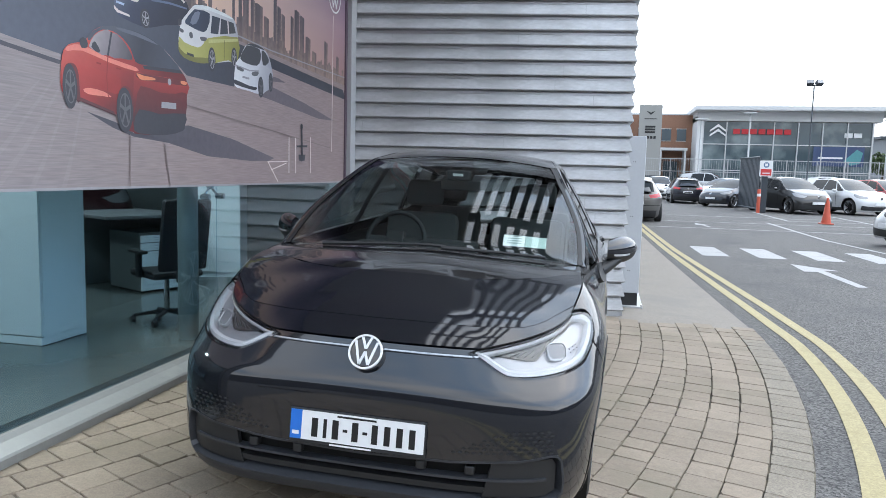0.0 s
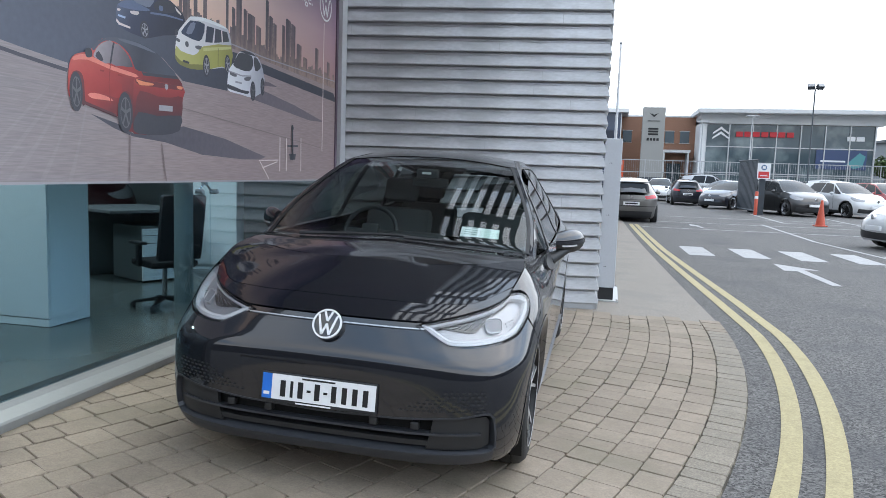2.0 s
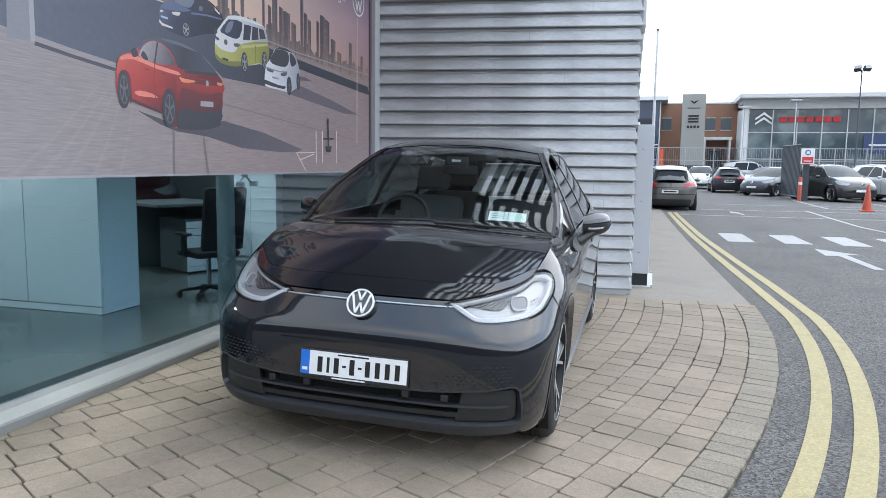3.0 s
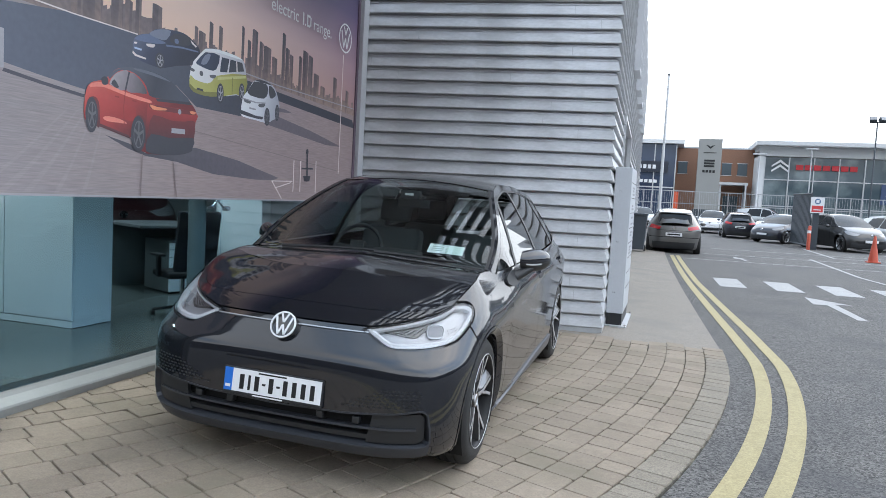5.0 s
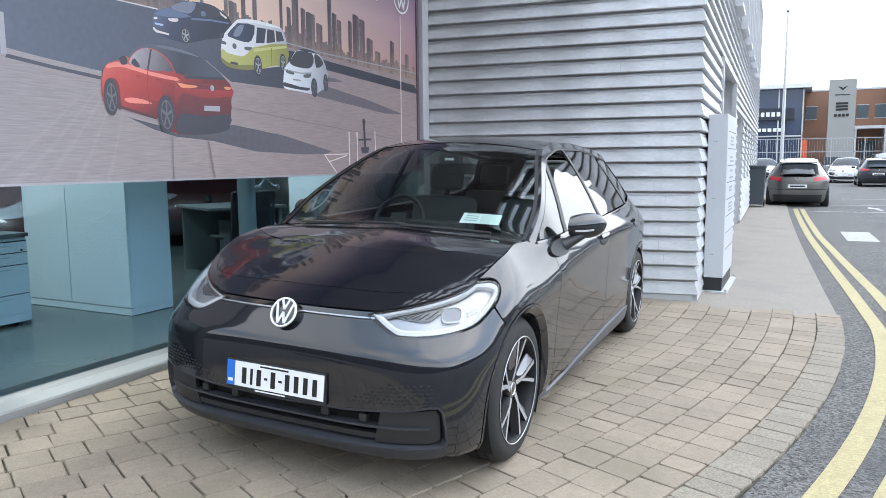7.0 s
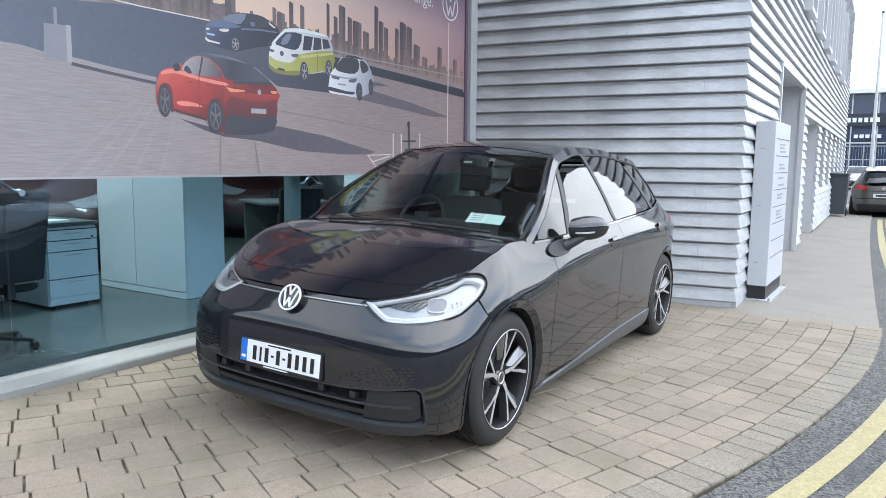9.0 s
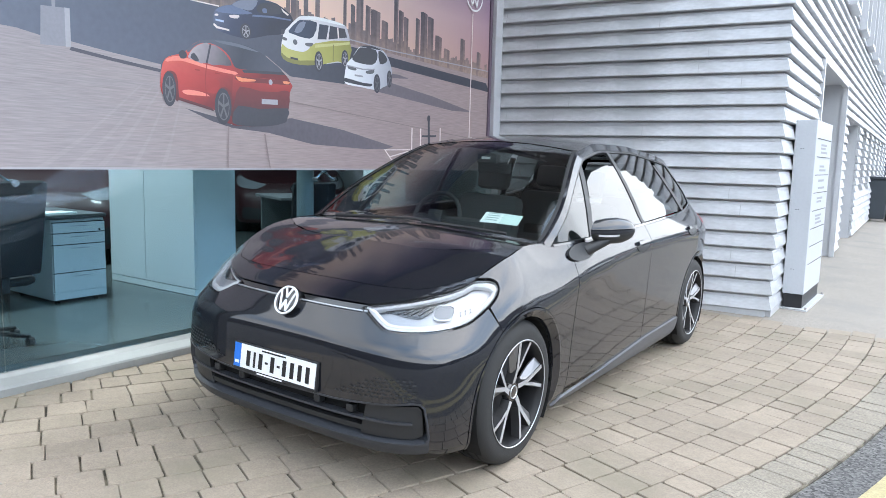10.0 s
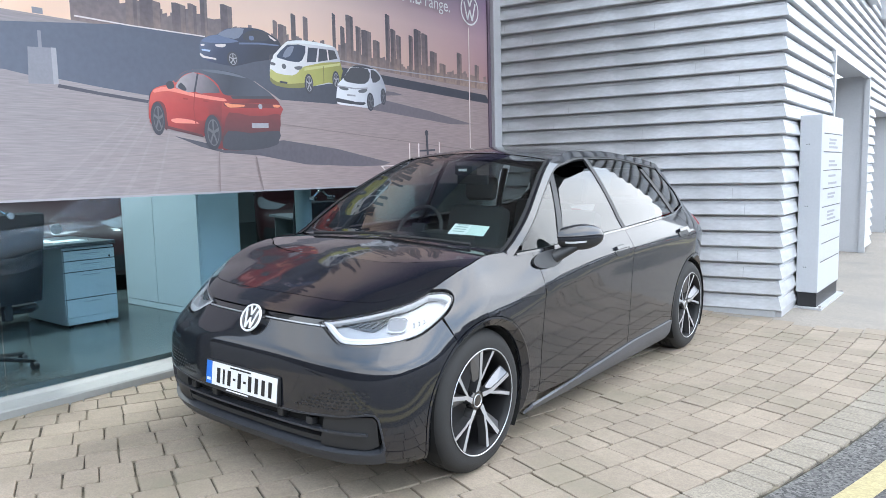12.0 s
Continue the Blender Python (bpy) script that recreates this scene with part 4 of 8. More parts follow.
band(0.0, 0.70, lambda x: 0.316 + 0.008 * (x / 0.7) ** 2, lambda x: 0.326 + 0.008 * (x / 0.7) ** 2, -0.010, "grille_slat", GREYPL, hero, 0.04)
band(0.0, 0.70, lambda x: 0.262 + 0.006 * (x / 0.7) ** 2, lambda x: 0.285 + 0.008 * (x / 0.7) ** 2, -0.024, "grille_slat", SATIN, hero, 0.04)
for sd in (1, -1):
    end = dense(xz([(0.47, 0.250), (0.70, 0.256), (0.735, 0.275), (0.735, 0.385), (0.72, 0.405), (0.60, 0.396), (0.50, 0.388)]), 4)
    part("grille_end_panel", skin(bmesh.new(), end, S.side(-0.020), (0.04, 0.03), mirror=sd < 0, depth=0.02), SATIN, hero, smooth=True)
    for x in (0.24, 0.42):
        bm = bmesh.new()
        p = S.P(S.ux(x, 0.36), 0.36)
        box(bm, sd * x - 0.018, sd * x + 0.018, p.y + 0.012, p.y + 0.05, 0.338, 0.372, 0.006)
        part("grille_block", bm, SATIN, hero)
# small pressed cells on the bumper over the grille
bm = bmesh.new()
for sd in (1, -1):
    for r in range(6):
        for k in range(15):
            x, z = 0.36 + k * 0.0245 + (0.0122 if r % 2 else 0), 0.424 + r * 0.0155 + 0.012 * (k / 14)
            if z > 0.42 + 0.105 * min((x - 0.34) / 0.22, 1.0) or x > 0.715:
                continue
            pl = xz([(x - 0.0095, z), (x - 0.005, z + 0.0045), (x + 0.005, z + 0.0045), (x + 0.0095, z), (x + 0.005, z - 0.003), (x - 0.005, z - 0.003)])
            vs = [S.side(0.0015)(*p) for p in pl]
            bm.faces.new([bm.verts.new((v.x * sd, v.y, v.z)) for v in (vs if sd > 0 else reversed(vs))])
tagged(part("cell_texture", bm, SATIN, hero), kind="stuff")
# bright strip and its bed
band(0.0, 0.41, lambda x: strip_z0 - 0.006 - 0.0 * x, lambda x: S.edge(S.ux(x, 0.76)) - 0.001, -0.008, "strip_bed", GLOSS, hero, 0.02)
band(0.0, 0.415, lambda x: strip_z0, lambda x: strip_z1 - 0.001, 0.0, "light_strip", STRIP, hero, 0.008)
# round badge
BM = pose(0, S.yf(0.738) - 0.024, 0.737, 63, 0, 0)
badge = new("badge")
badge.parent, badge.matrix_basis, badge.empty_display_size = hero, BM, 0.05
part("disc", lathe(bmesh.new(), [(-0.02, 0.066), (0.006, 0.066), (0.008, 0.062), (0.008, 0.0)], axis="Z", seg=48), GLOSS, badge, smooth=True)
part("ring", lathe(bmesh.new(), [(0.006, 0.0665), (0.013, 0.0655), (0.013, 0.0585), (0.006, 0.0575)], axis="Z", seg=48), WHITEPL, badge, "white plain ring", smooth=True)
def bar(parent, a, b, w, z0, z1, mm, nm="bar"):
    a, b = Vector(a), Vector(b)
    d = (b - a).normalized()
    n = Vector((-d.y, d.x)) * w / 2
    bm = bmesh.new()
    plate_from(bm, [tuple(a + n), tuple(b + n), tuple(b - n), tuple(a - n)], z1 - z0, lambda p, q: Vector((p, q, z0)), (0, 0, 1))
    return part(nm, bm, mm, parent)
for a, b in (((-0.042, 0.038), (-0.017, -0.048)), ((-0.017, -0.048), (0.0, 0.0)), ((0.0, 0.0), (0.017, -0.048)), ((0.017, -0.048), (0.042, 0.038)), ((-0.018, 0.054), (0.0, 0.012)), ((0.0, 0.012), (0.018, 0.054))):
    bar(badge, a, b, 0.0095, 0.0075, 0.0115, WHITEPL)
# number plate: plain bars in place of the characters
pl = new("number_plate")
pl.parent, pl.matrix_basis, pl.empty_display_size = hero, pose(0, S.P(0, 0.45).y - 0.014, 0.458, 84, 0, 0), 0.05
part("holder", boxes((-0.262, 0.262, -0.068, 0.062, -0.02, 0.0), bevel=0.004), SATIN, pl)
part("plate_sheet", boxes((-0.212, 0.256, -0.052, 0.056, 0.0002, 0.003)), PLATEWHITE, pl)
part("blue_end", boxes((-0.256, -0.2125, -0.052, 0.056, 0.0002, 0.003)), PLATEBLUE, pl)
part("blue_end_bar", boxes((-0.248, -0.221, -0.036, -0.022, 0.0032, 0.0036)), PLATEWHITE, pl)
x = -0.180
for w in (0.040, 0.022, 0.040, -0.018, 0.040, -0.018, 0.038, 0.038, 0.038, 0.038):
    if w > 0:
        part("character_bar", boxes((x + 0.2 * w, x + 0.8 * w, -0.038, 0.032, 0.0032, 0.0042)), INK, pl)
    else:
        part("dash_bar", boxes((x, x - w, -0.008, 0.002, 0.0032, 0.0042)), INK, pl)
    x += abs(w) + 0.009
part("small_bar", boxes((-0.075, 0.075, 0.043, 0.050, 0.0032, 0.0038)), INK, pl)
part("holder_bar", boxes((-0.10, 0.06, -0.064, -0.058, 0.0002, 0.0012)), PLATEWHITE, pl)

# side panels
def side_panel(nm, poly, mm, cell=(0.045, 0.035), off=0.0, depth=0.014, shrink=0.0025, label="", parent=None, sides=(1, -1)):
    res = []
    for sd in sides:
        res.append(part(nm, skin(bmesh.new(), inset(poly, shrink), S.side(off), cell, mirror=sd < 0, depth=depth), mm, parent or hero, label, smooth=True))
    return res
Y_D1, Y_D2, Y_D3 = 1.295, 2.415, 3.43
belt = smooth_curve((1.0, 0.985), (1.6, 1.0), (2.4, 1.02), (3.3, 1.05), (3.8, 1.10))
arch_f2 = arc_pts(FA, WZ, ARCH, 124, -22, 24)
wing = (yz(arch_f2) + yz([(1.27, 0.20), (Y_D1, 0.205), (Y_D1, 0.5), (Y_D1 + 0.01, 0.8), (Y_D1 - 0.005, 0.93), (Y_D1 - 0.02, belt(Y_D1))]) + yz([(1.12, 0.985)]) + list(reversed([(u_lamp_out + (math.pi / 2 - u_lamp_out) * i / 16, S.edge(u_lamp_out + (math.pi / 2 - u_lamp_out) * i / 16)) for i in range(17)] + along_edge(0.87, 1.08, 10, 0.0)))
        + list(reversed(lamp_gap[n_low:n_low + len(lamp_end) - 2])))
side_panel("front_wing", wing, PAINT)
fd_poly = yz([(Y_D1, 0.235), (Y_D2, 0.235)]) + dense(yz([(Y_D2, 0.235), (Y_D2 + 0.005, 0.6), (Y_D2, 0.85), (Y_D2 - 0.02, belt(Y_D2))]), 3)[1:] + dense(yz([(Y_D2 - 0.02, belt(2.4)), (1.9, belt(1.9)), (Y_D1 - 0.02, belt(Y_D1))]), 6)[1:] + dense(yz([(Y_D1 - 0.005, 0.93), (Y_D1 + 0.01, 0.8), (Y_D1, 0.5)]), 3)
doors_f = side_panel("front_door", fd_poly, PAINT)
arch_r1 = arc_pts(RA, WZ, ARCH, 180 + 15, 118, 14)
rd_poly = yz([(Y_D2, 0.235), (3.16, 0.235)]) + yz(arch_r1) + dense(yz([(Y_D3, 0.72), (3.50, 0.85), (3.52, 0.98), (3.40, belt(3.4))]), 3) + dense(yz([(3.40, belt(3.4)), (2.9, belt(2.9)), (Y_D2 - 0.02, belt(2.4))]), 6)[1:] + dense(yz([(Y_D2, 0.85), (Y_D2 + 0.005, 0.6)]), 3)
doors_r = side_panel("rear_door", rd_poly, PAINT)
arch_r2 = arc_pts(RA, WZ, ARCH, 118, -20, 22)
tail_u = S.uy(4.20, 0.6)
quarter = yz(arch_r2) + yz([(4.05, 0.2), (4.15, 0.3)]) + dense([(tail_u, 0.35), (tail_u, 0.9), (S.uy(4.10, 1.12), 1.12)], 5) + along_edge(4.0, 3.55, 6, 0.0) + dense(yz([(3.72, 1.2), (3.66, 1.09), (3.40, belt(3.4)), (3.52, 0.98), (3.50, 0.85), (Y_D3, 0.72)]), 3)
side_panel("rear_quarter", quarter, PAINT)
rear = dense([(tail_u, 0.25), (tail_u, 0.95)], 6) + [(math.pi + S.YB - S.YE, 0.95), (math.pi + S.YB - S.YE, 0.25)]
part("tailgate", skin(bmesh.new(), rear, S.side(), (0.06, 0.05), both=True), PAINT, hero, smooth=True)
side_panel("tail_lamp", dense([(S.uy(3.90, 0.95), 0.94), (tail_u + 0.15, 0.92), (tail_u + 0.15, 1.0), (S.uy(3.92, 1.02), 1.02)], 4), TAILRED, off=0.006)
sill_poly = dense(yz([(1.22, 0.150), (3.20, 0.160), (3.19, 0.300), (2.5, 0.285), (1.27, 0.195)]), 8)
side_panel("side_skirt", sill_poly, SKIRT, off=0.014)
# wheel arch lips and liners, floor
for cy in (FA, RA):
    for sd in (1, -1):
        bm = bmesh.new()
        rows = []
        for i in range(41):
            a = radians(204 - 228 * i / 40)
            row = []
            for r, off in ((ARCH - 0.0015, -0.006), (ARCH - 0.002, 0.003), (ARCH - 0.012, 0.004), (ARCH - 0.045, -0.022), (ARCH - 0.048, -0.04)):
                y, z = cy + r * math.cos(a), WZ + r * math.sin(a)
                q = S.side(off)(S.uy(y, z), z)
                row.append(bm.verts.new((q.x * sd, q.y, q.z)))
            rows.append(row)
        for r0, r1 in zip(rows, rows[1:]):
            for k in range(4):
                bm.faces.new((r0[k], r0[k + 1], r1[k + 1], r1[k]))
        bmesh.ops.recalc_face_normals(bm, faces=bm.faces)
        part("arch_lip", bm, PAINT, hero, smooth=True)
    for sd in (1, -1):
        bm = bmesh.new()
        pr = arc_pts(cy, WZ, ARCH - 0.046, 215, -35, 24)
        a = [bm.verts.new((sd * 0.845, y, z)) for y, z in pr]
        b = [bm.verts.new((sd * 0.52, y, z)) for y, z in pr]
        for i in range(len(pr) - 1):
            bm.faces.new((a[i], a[i + 1], b[i + 1], b[i]))
        bm.faces.new(b)
        part("arch_liner", bm, DARK, hero)
part("floor_pan", boxes((-0.70, 0.70, 0.5, 4.0, 0.17, 0.26)), DARK, hero)
part("bulkhead", boxes((-0.5, 0.5, 0.45, 1.15, 0.26, 0.8), (-0.72, 0.72, 1.19, 3.15, 0.26, 0.3), (-0.5, 0.5, 3.3, 4.1, 0.26, 0.85)), DARK, hero)
# inner lining of the doors, seen through the glass
for sd in (1, -1):
    part("door_lining", skin(bmesh.new(), dense(yz([(1.25, 0.3), (3.15, 0.3), (3.45, 0.8), (3.6, 1.02), (2.4, 0.99), (1.2, 0.96)]), 6), S.side(-0.05), (0.15, 0.12), mirror=sd < 0, depth=0), DASH, hero)

# side windows
def top_line(y0, y1, n, drop):
    return along_edge(y0, y1, n, drop)
tri = yz([(1.20, 0.995), (1.545, 1.005)]) + dense(yz([(1.545, 1.005), (1.775, 1.355)]), 5)[1:] + list(reversed(top_line(1.24, 1.775, 10, 0.040)))
g1 = yz([(1.600, 1.008), (2.385, 1.026)]) + dense(yz([(2.385, 1.026), (2.345, 1.42)]), 5)[1:] + list(reversed(top_line(1.84, 2.345, 8, 0.048)))
g2 = yz([(2.430, 1.029), (3.36, 1.062)]) + dense(yz([(3.36, 1.062), (3.17, 1.36)]), 5)[1:] + list(reversed(top_line(2.385, 3.17, 10, 0.048)))
g3 = yz([(3.425, 1.075), (3.66, 1.11), (3.70, 1.16)]) + list(reversed(top_line(3.24, 3.64, 6, 0.05)))
g1_low = yz([(1.600, 1.008), (2.385, 1.026)]) + dense(yz([(2.385, 1.026), (2.352, 1.36)]), 5)[1:] + list(reversed([(u, z - 0.068) for u, z in top_line(1.80, 2.352, 8, 0.048)]))
for nm, poly, sds in (("front_quarter_window", tri, (1, -1)), ("front_window", g1_low, (1,)), ("front_window", g1, (-1,)), ("rear_window", g2, (1, -1)), ("rear_quarter_window", g3, (1, -1))):
    for o in side_panel(nm, poly, SIDEGLASS, off=-0.005, depth=0, shrink=0.007, sides=sds, label="partly lowered tinted window" if poly is g1_low else ""):
        o.visible_shadow = False
# pillars and window frames
rail = along_edge(1.10, 3.95, 40, 0.0) + list(reversed(along_edge(1.10, 3.95, 40, 0.040)))
side_panel("roof_rail", rail, PAINT, depth=0.025, shrink=0)
seal = along_edge(1.22, 3.70, 40, 0.040) + list(reversed(along_edge(1.22, 3.70, 40, 0.050)))
side_panel("window_seal", seal, SATIN, off=-0.003, depth=0.02, shrink=0)
side_panel("door_mirror_pillar", dense(yz([(1.545, 1.002), (1.60, 1.004)]), 2) + dense(yz([(1.60, 1.004), (1.845, 1.385)]), 5)[1:] + dense(yz([(1.845, 1.385), (1.775, 1.36), (1.545, 1.002)]), 5)[1:-1], SATIN, off=-0.001, shrink=0)
side_panel("centre_pillar", dense(yz([(2.385, 1.022), (2.430, 1.025)]), 2) + dense(yz([(2.430, 1.025), (2.390, 1.46)]), 5)[1:] + dense(yz([(2.345, 1.46), (2.385, 1.022)]), 5)[:-1], SATIN, off=-0.001, shrink=0)
side_panel("rear_pillar", dense(yz([(3.36, 1.058), (3.425, 1.07)]), 2) + dense(yz([(3.425, 1.07), (3.24, 1.385)]), 5)[1:] + dense(yz([(3.17, 1.39), (3.36, 1.058)]), 5)[:-1], SATIN, off=-0.001, shrink=0)
waist = dense(yz([(1.16, 0.982), (1.6, 0.998), (2.4, 1.018), (3.36, 1.050), (3.68, 1.10)]), 8)
waist2 = [(u, z + 0.010) for u, z in waist]
side_panel("waist_trim", waist + list(reversed(waist2)), GLOSS, off=0.004, depth=0.02, shrink=0)

# bonnet, cowl, windscreen, roof
def edge_xy(y0, y1, n, ins=0.0):
    res = []
    for i in range(n + 1):
        u, z = S.edge_at(y0 + (y1 - y0) * i / n)
        p = S.P(u, z)
        res.append((p.x - ins, p.y))
    return res
front_xy = []
for i in range(29):
    u = 1.0 * i / 28
    p = S.P(u, S.edge(u))
    front_xy.append((p.x - 0.0015 * math.sin(u), p.y + 0.003 * math.cos(u)))
bon_front = smooth_curve((0.0, 0.300), (0.2, 0.305), (0.39, 0.322), (0.5, 0.345), (0.56, 0.366), (0.63, 0.425), (0.68, 0.50))
bon_rear = smooth_curve((0.0, 0.68), (0.3, 0.688), (0.5, 0.72), (0.62, 0.78), (0.70, 0.86))
front_line = [(x, bon_front(x)) for x in (0.0, 0.1, 0.2, 0.3, 0.39, 0.45, 0.5, 0.56, 0.6, 0.64, 0.67)]
corner = front_xy[-1]
nose_poly = front_xy + list(reversed([(x, y - 0.0018) for x, y in front_line]))
part("nose_panel", skin(bmesh.new(), nose_poly, S.top(), (0.03, 0.025), both=True, depth=0.015), PAINT, hero, smooth=True)
bonnet_poly = front_line + [(corner[0], corner[1] + 0.004)] + edge_xy(corner[1] + 0.02, 0.88, 10, 0.003) + [(x, bon_rear(x)) for x in (0.68, 0.6, 0.5, 0.4, 0.3, 0.2, 0.1, 0.0)]
bonnet = part("bonnet", skin(bmesh.new(), inset(bonnet_poly, 0.001), S.top(), (0.04, 0.035), both=True, depth=0.018), PAINT, hero, smooth=True)
ws_base = smooth_curve((0.0, 1.055), (0.35, 1.06), (0.6, 1.075), (0.72, 1.095))
cowl_poly = [(x, bon_rear(x) + 0.008) for x in (0.0, 0.15, 0.3, 0.45, 0.6, 0.66)] + edge_xy(0.89, 1.08, 8, 0.004) + [(x, ws_base(x)) for x in (0.66, 0.5, 0.35, 0.2, 0.0)]
part("cowl", skin(bmesh.new(), cowl_poly, S.top(-0.004), (0.05, 0.04), both=True), GLOSS, hero, smooth=True)
ws_poly = [(x, ws_base(x)) for x in (0.0, 0.2, 0.35, 0.5, 0.62)] + edge_xy(1.10, 1.90, 16, 0.022) + [(x, 1.945 - 0.14 * x * x) for x in (0.5, 0.4, 0.3, 0.2, 0.1, 0.0)]
wsn = part("windscreen", skin(bmesh.new(), ws_poly, S.top(-0.003), (0.05, 0.05), both=True, depth=0), WSCREEN, hero, smooth=True)
wsn.visible_shadow = False
for sd in (1, -1):
    sl = edge_xy(1.10, 1.92, 16, 0.020) + list(reversed(edge_xy(1.10, 1.92, 16, 0.040)))
    part("screen_seal", skin(bmesh.new(), sl, S.top(0.001), (0.05, 0.05), mirror=sd < 0, depth=0), SATIN, hero, smooth=True)
ap = edge_xy(1.08, 1.93, 16, 0.0) + list(reversed(edge_xy(1.08, 1.93, 16, 0.024)))
for sd in (1, -1):
    part("windscreen_pillar", skin(bmesh.new(), ap, S.top(), (0.05, 0.05), mirror=sd < 0), PAINT, hero, smooth=True)
roof_poly = [(x, 1.952 - 0.14 * x * x) for x in (0.0, 0.1, 0.2, 0.3, 0.4, 0.5)] + edge_xy(1.93, 4.0, 24, 0.003) + [(x, 4.03) for x in (0.45, 0.3, 0.15, 0.0)]
part("roof", skin(bmesh.new(), roof_poly, S.top(), (0.06, 0.06), both=True), GLOSS, hero, "gloss black roof", smooth=True)
rear_glass = [(x, 4.045) for x in (0.0, 0.2, 0.42)] + [(0.5, 4.13), (0.52, 4.2)] + [(x, 4.21) for x in (0.3, 0.0)]
part("rear_screen", skin(bmesh.new(), rear_glass, S.top(), (0.06, 0.03), both=True, depth=0), SIDEGLASS, hero, smooth=True)
# dark sheet added under the bonnet, so that its gaps show as shade
part("bonnet_lining", skin(bmesh.new(), [(0.0, 0.24), (0.4, 0.29), (0.62, 0.46), (0.64, 0.95), (0.0, 0.95)], S.top(-0.05), (0.1, 0.1), both=True, depth=0), DARK, hero)

# headlamps
for sd in (1, -1):
    lamp = new("headlamp")
    lamp.parent, lamp.empty_display_size = hero, 0.05
    tagged(lamp, "clear-lensed headlamp with white light guide")
    o = part("lens", skin(bmesh.new(), inset(lamp_line, 0.001), S.side(0.001), (0.03, 0.02), mirror=sd < 0, depth=0.01), LENS, lamp, smooth=True)
    o.visible_shadow = False
    def on(pts, off):
        return [(lambda p: (p.x * sd, p.y, p.z))(S.side(off)(*q)) for q in pts]
    def ring(lines, mm, nm):
        bm = bmesh.new()
        vs = [[bm.verts.new(c) for c in ln] for ln in lines]
        n = len(vs[0])
        for va, vb in zip(vs, vs[1:]):
            for i in range(n):
                bm.faces.new((va[i], va[(i + 1) % n], vb[(i + 1) % n], vb[i]))
        bmesh.ops.recalc_face_normals(bm, faces=bm.faces)
        return part(nm, bm, mm, lamp, smooth=True)
    ring([on(inset(lamp_line, -0.012), -0.010), on(inset(lamp_line, -0.001), -0.004), on(inset(lamp_line, -0.001), -0.07)], GLOSS, "surround")
    part("housing", skin(bmesh.new(), inset(lamp_line, -0.002), S.side(-0.066), (0.05, 0.04), mirror=sd < 0, depth=0), LAMPIN, lamp, smooth=True)
    # light guide: a band round the whole edge, broad below and at the outer end
    n_top = n_low + len(lamp_end) - 2
    wide, slim = inset(lamp_line, 0.025), inset(lamp_line, 0.0115)
    def swell(i):
        return min(max(i / 4, 0), 1) * min(max((n_top + 1 - i) / 9, 0), 1)
    def blend(a, b):
        return [tuple(b[i][c] * swell(i) + a[i][c] * (1 - swell(i)) for c in (0, 1)) for i in range(len(a))]
    inner = blend(slim, wide)
    mid, mids = inset(lamp_line, 0.015), inset(lamp_line, 0.006)
    middle = blend(mids, mid)
    outer = inset(lamp_line, 0.0045)
    ring([on(outer, -0.03), on(outer, -0.010), on(middle, -0.005), on(inner, -0.014), on(inner, -0.04)], GUIDE, "light_guide")
    part("reflector", skin(bmesh.new(), inset(lamp_line, 0.020), S.side(-0.038), (0.03, 0.02), mirror=sd < 0, depth=0.0), REFLECTOR, lamp, smooth=True)
    dark = flow(xz([(0.475, 0.768), (0.56, 0.757), (0.628, 0.752), (0.655, 0.775), (0.69, 0.826), (0.62, 0.805), (0.54, 0.783)]), 2)
    lv = part("louvre", skin(bmesh.new(), dark, S.side(-0.032), (0.03, 0.02), mirror=sd < 0, depth=0.01), GLOSS, lamp, smooth=True)
    for k in range(5):
        x = 0.53 + 0.028 * k
        ln = xz([(x, 0.764), (x + 0.004, 0.764), (x + 0.034, 0.776 + 0.006 * k), (x + 0.030, 0.776 + 0.006 * k)])
        part("louvre_blade", skin(bmesh.new(), ln, S.side(-0.026), (0.03, 0.02), mirror=sd < 0, depth=0.006), LAMPIN, lv)
    # projector lens in a rounded frame
    fr = flow([(S.ux(0.705, 0.775) + 0.060 * math.cos(a) * (1 - 0.08 * math.cos(4 * a)), 0.776 + 0.033 * math.sin(a) * (1 - 0.08 * math.cos(4 * a))) for a in [2 * math.pi * i / 16 for i in range(16)]], 1)[:-1]
    pj = ring([on(fr, -0.038), on(fr, -0.024), on(inset(fr, 0.004), -0.022), on(inset(fr, 0.007), -0.03)], ALLOY, "projector_frame")
    part("projector", skin(bmesh.new(), inset(fr, 0.006), S.side(-0.027), (0.02, 0.012), mirror=sd < 0, depth=0.0), LAMPCLEAR, pj, smooth=True)
    for k in range(6):
        y, z = 0.405 + 0.022 * (k % 3) + 0.006 * (k // 3), 0.768 + 0.013 * (k // 3) + 0.006 * (k % 3)
        q = S.side(-0.034)(S.uy(y, z), z)
        bm = bmesh.new()
        bmesh.ops.create_icosphere(bm, subdivisions=1, radius=0.004, matrix=Matrix.Translation((q.x * sd, q.y, q.z)))
        part("lamp_cell", bm, LAMPIN, lamp)

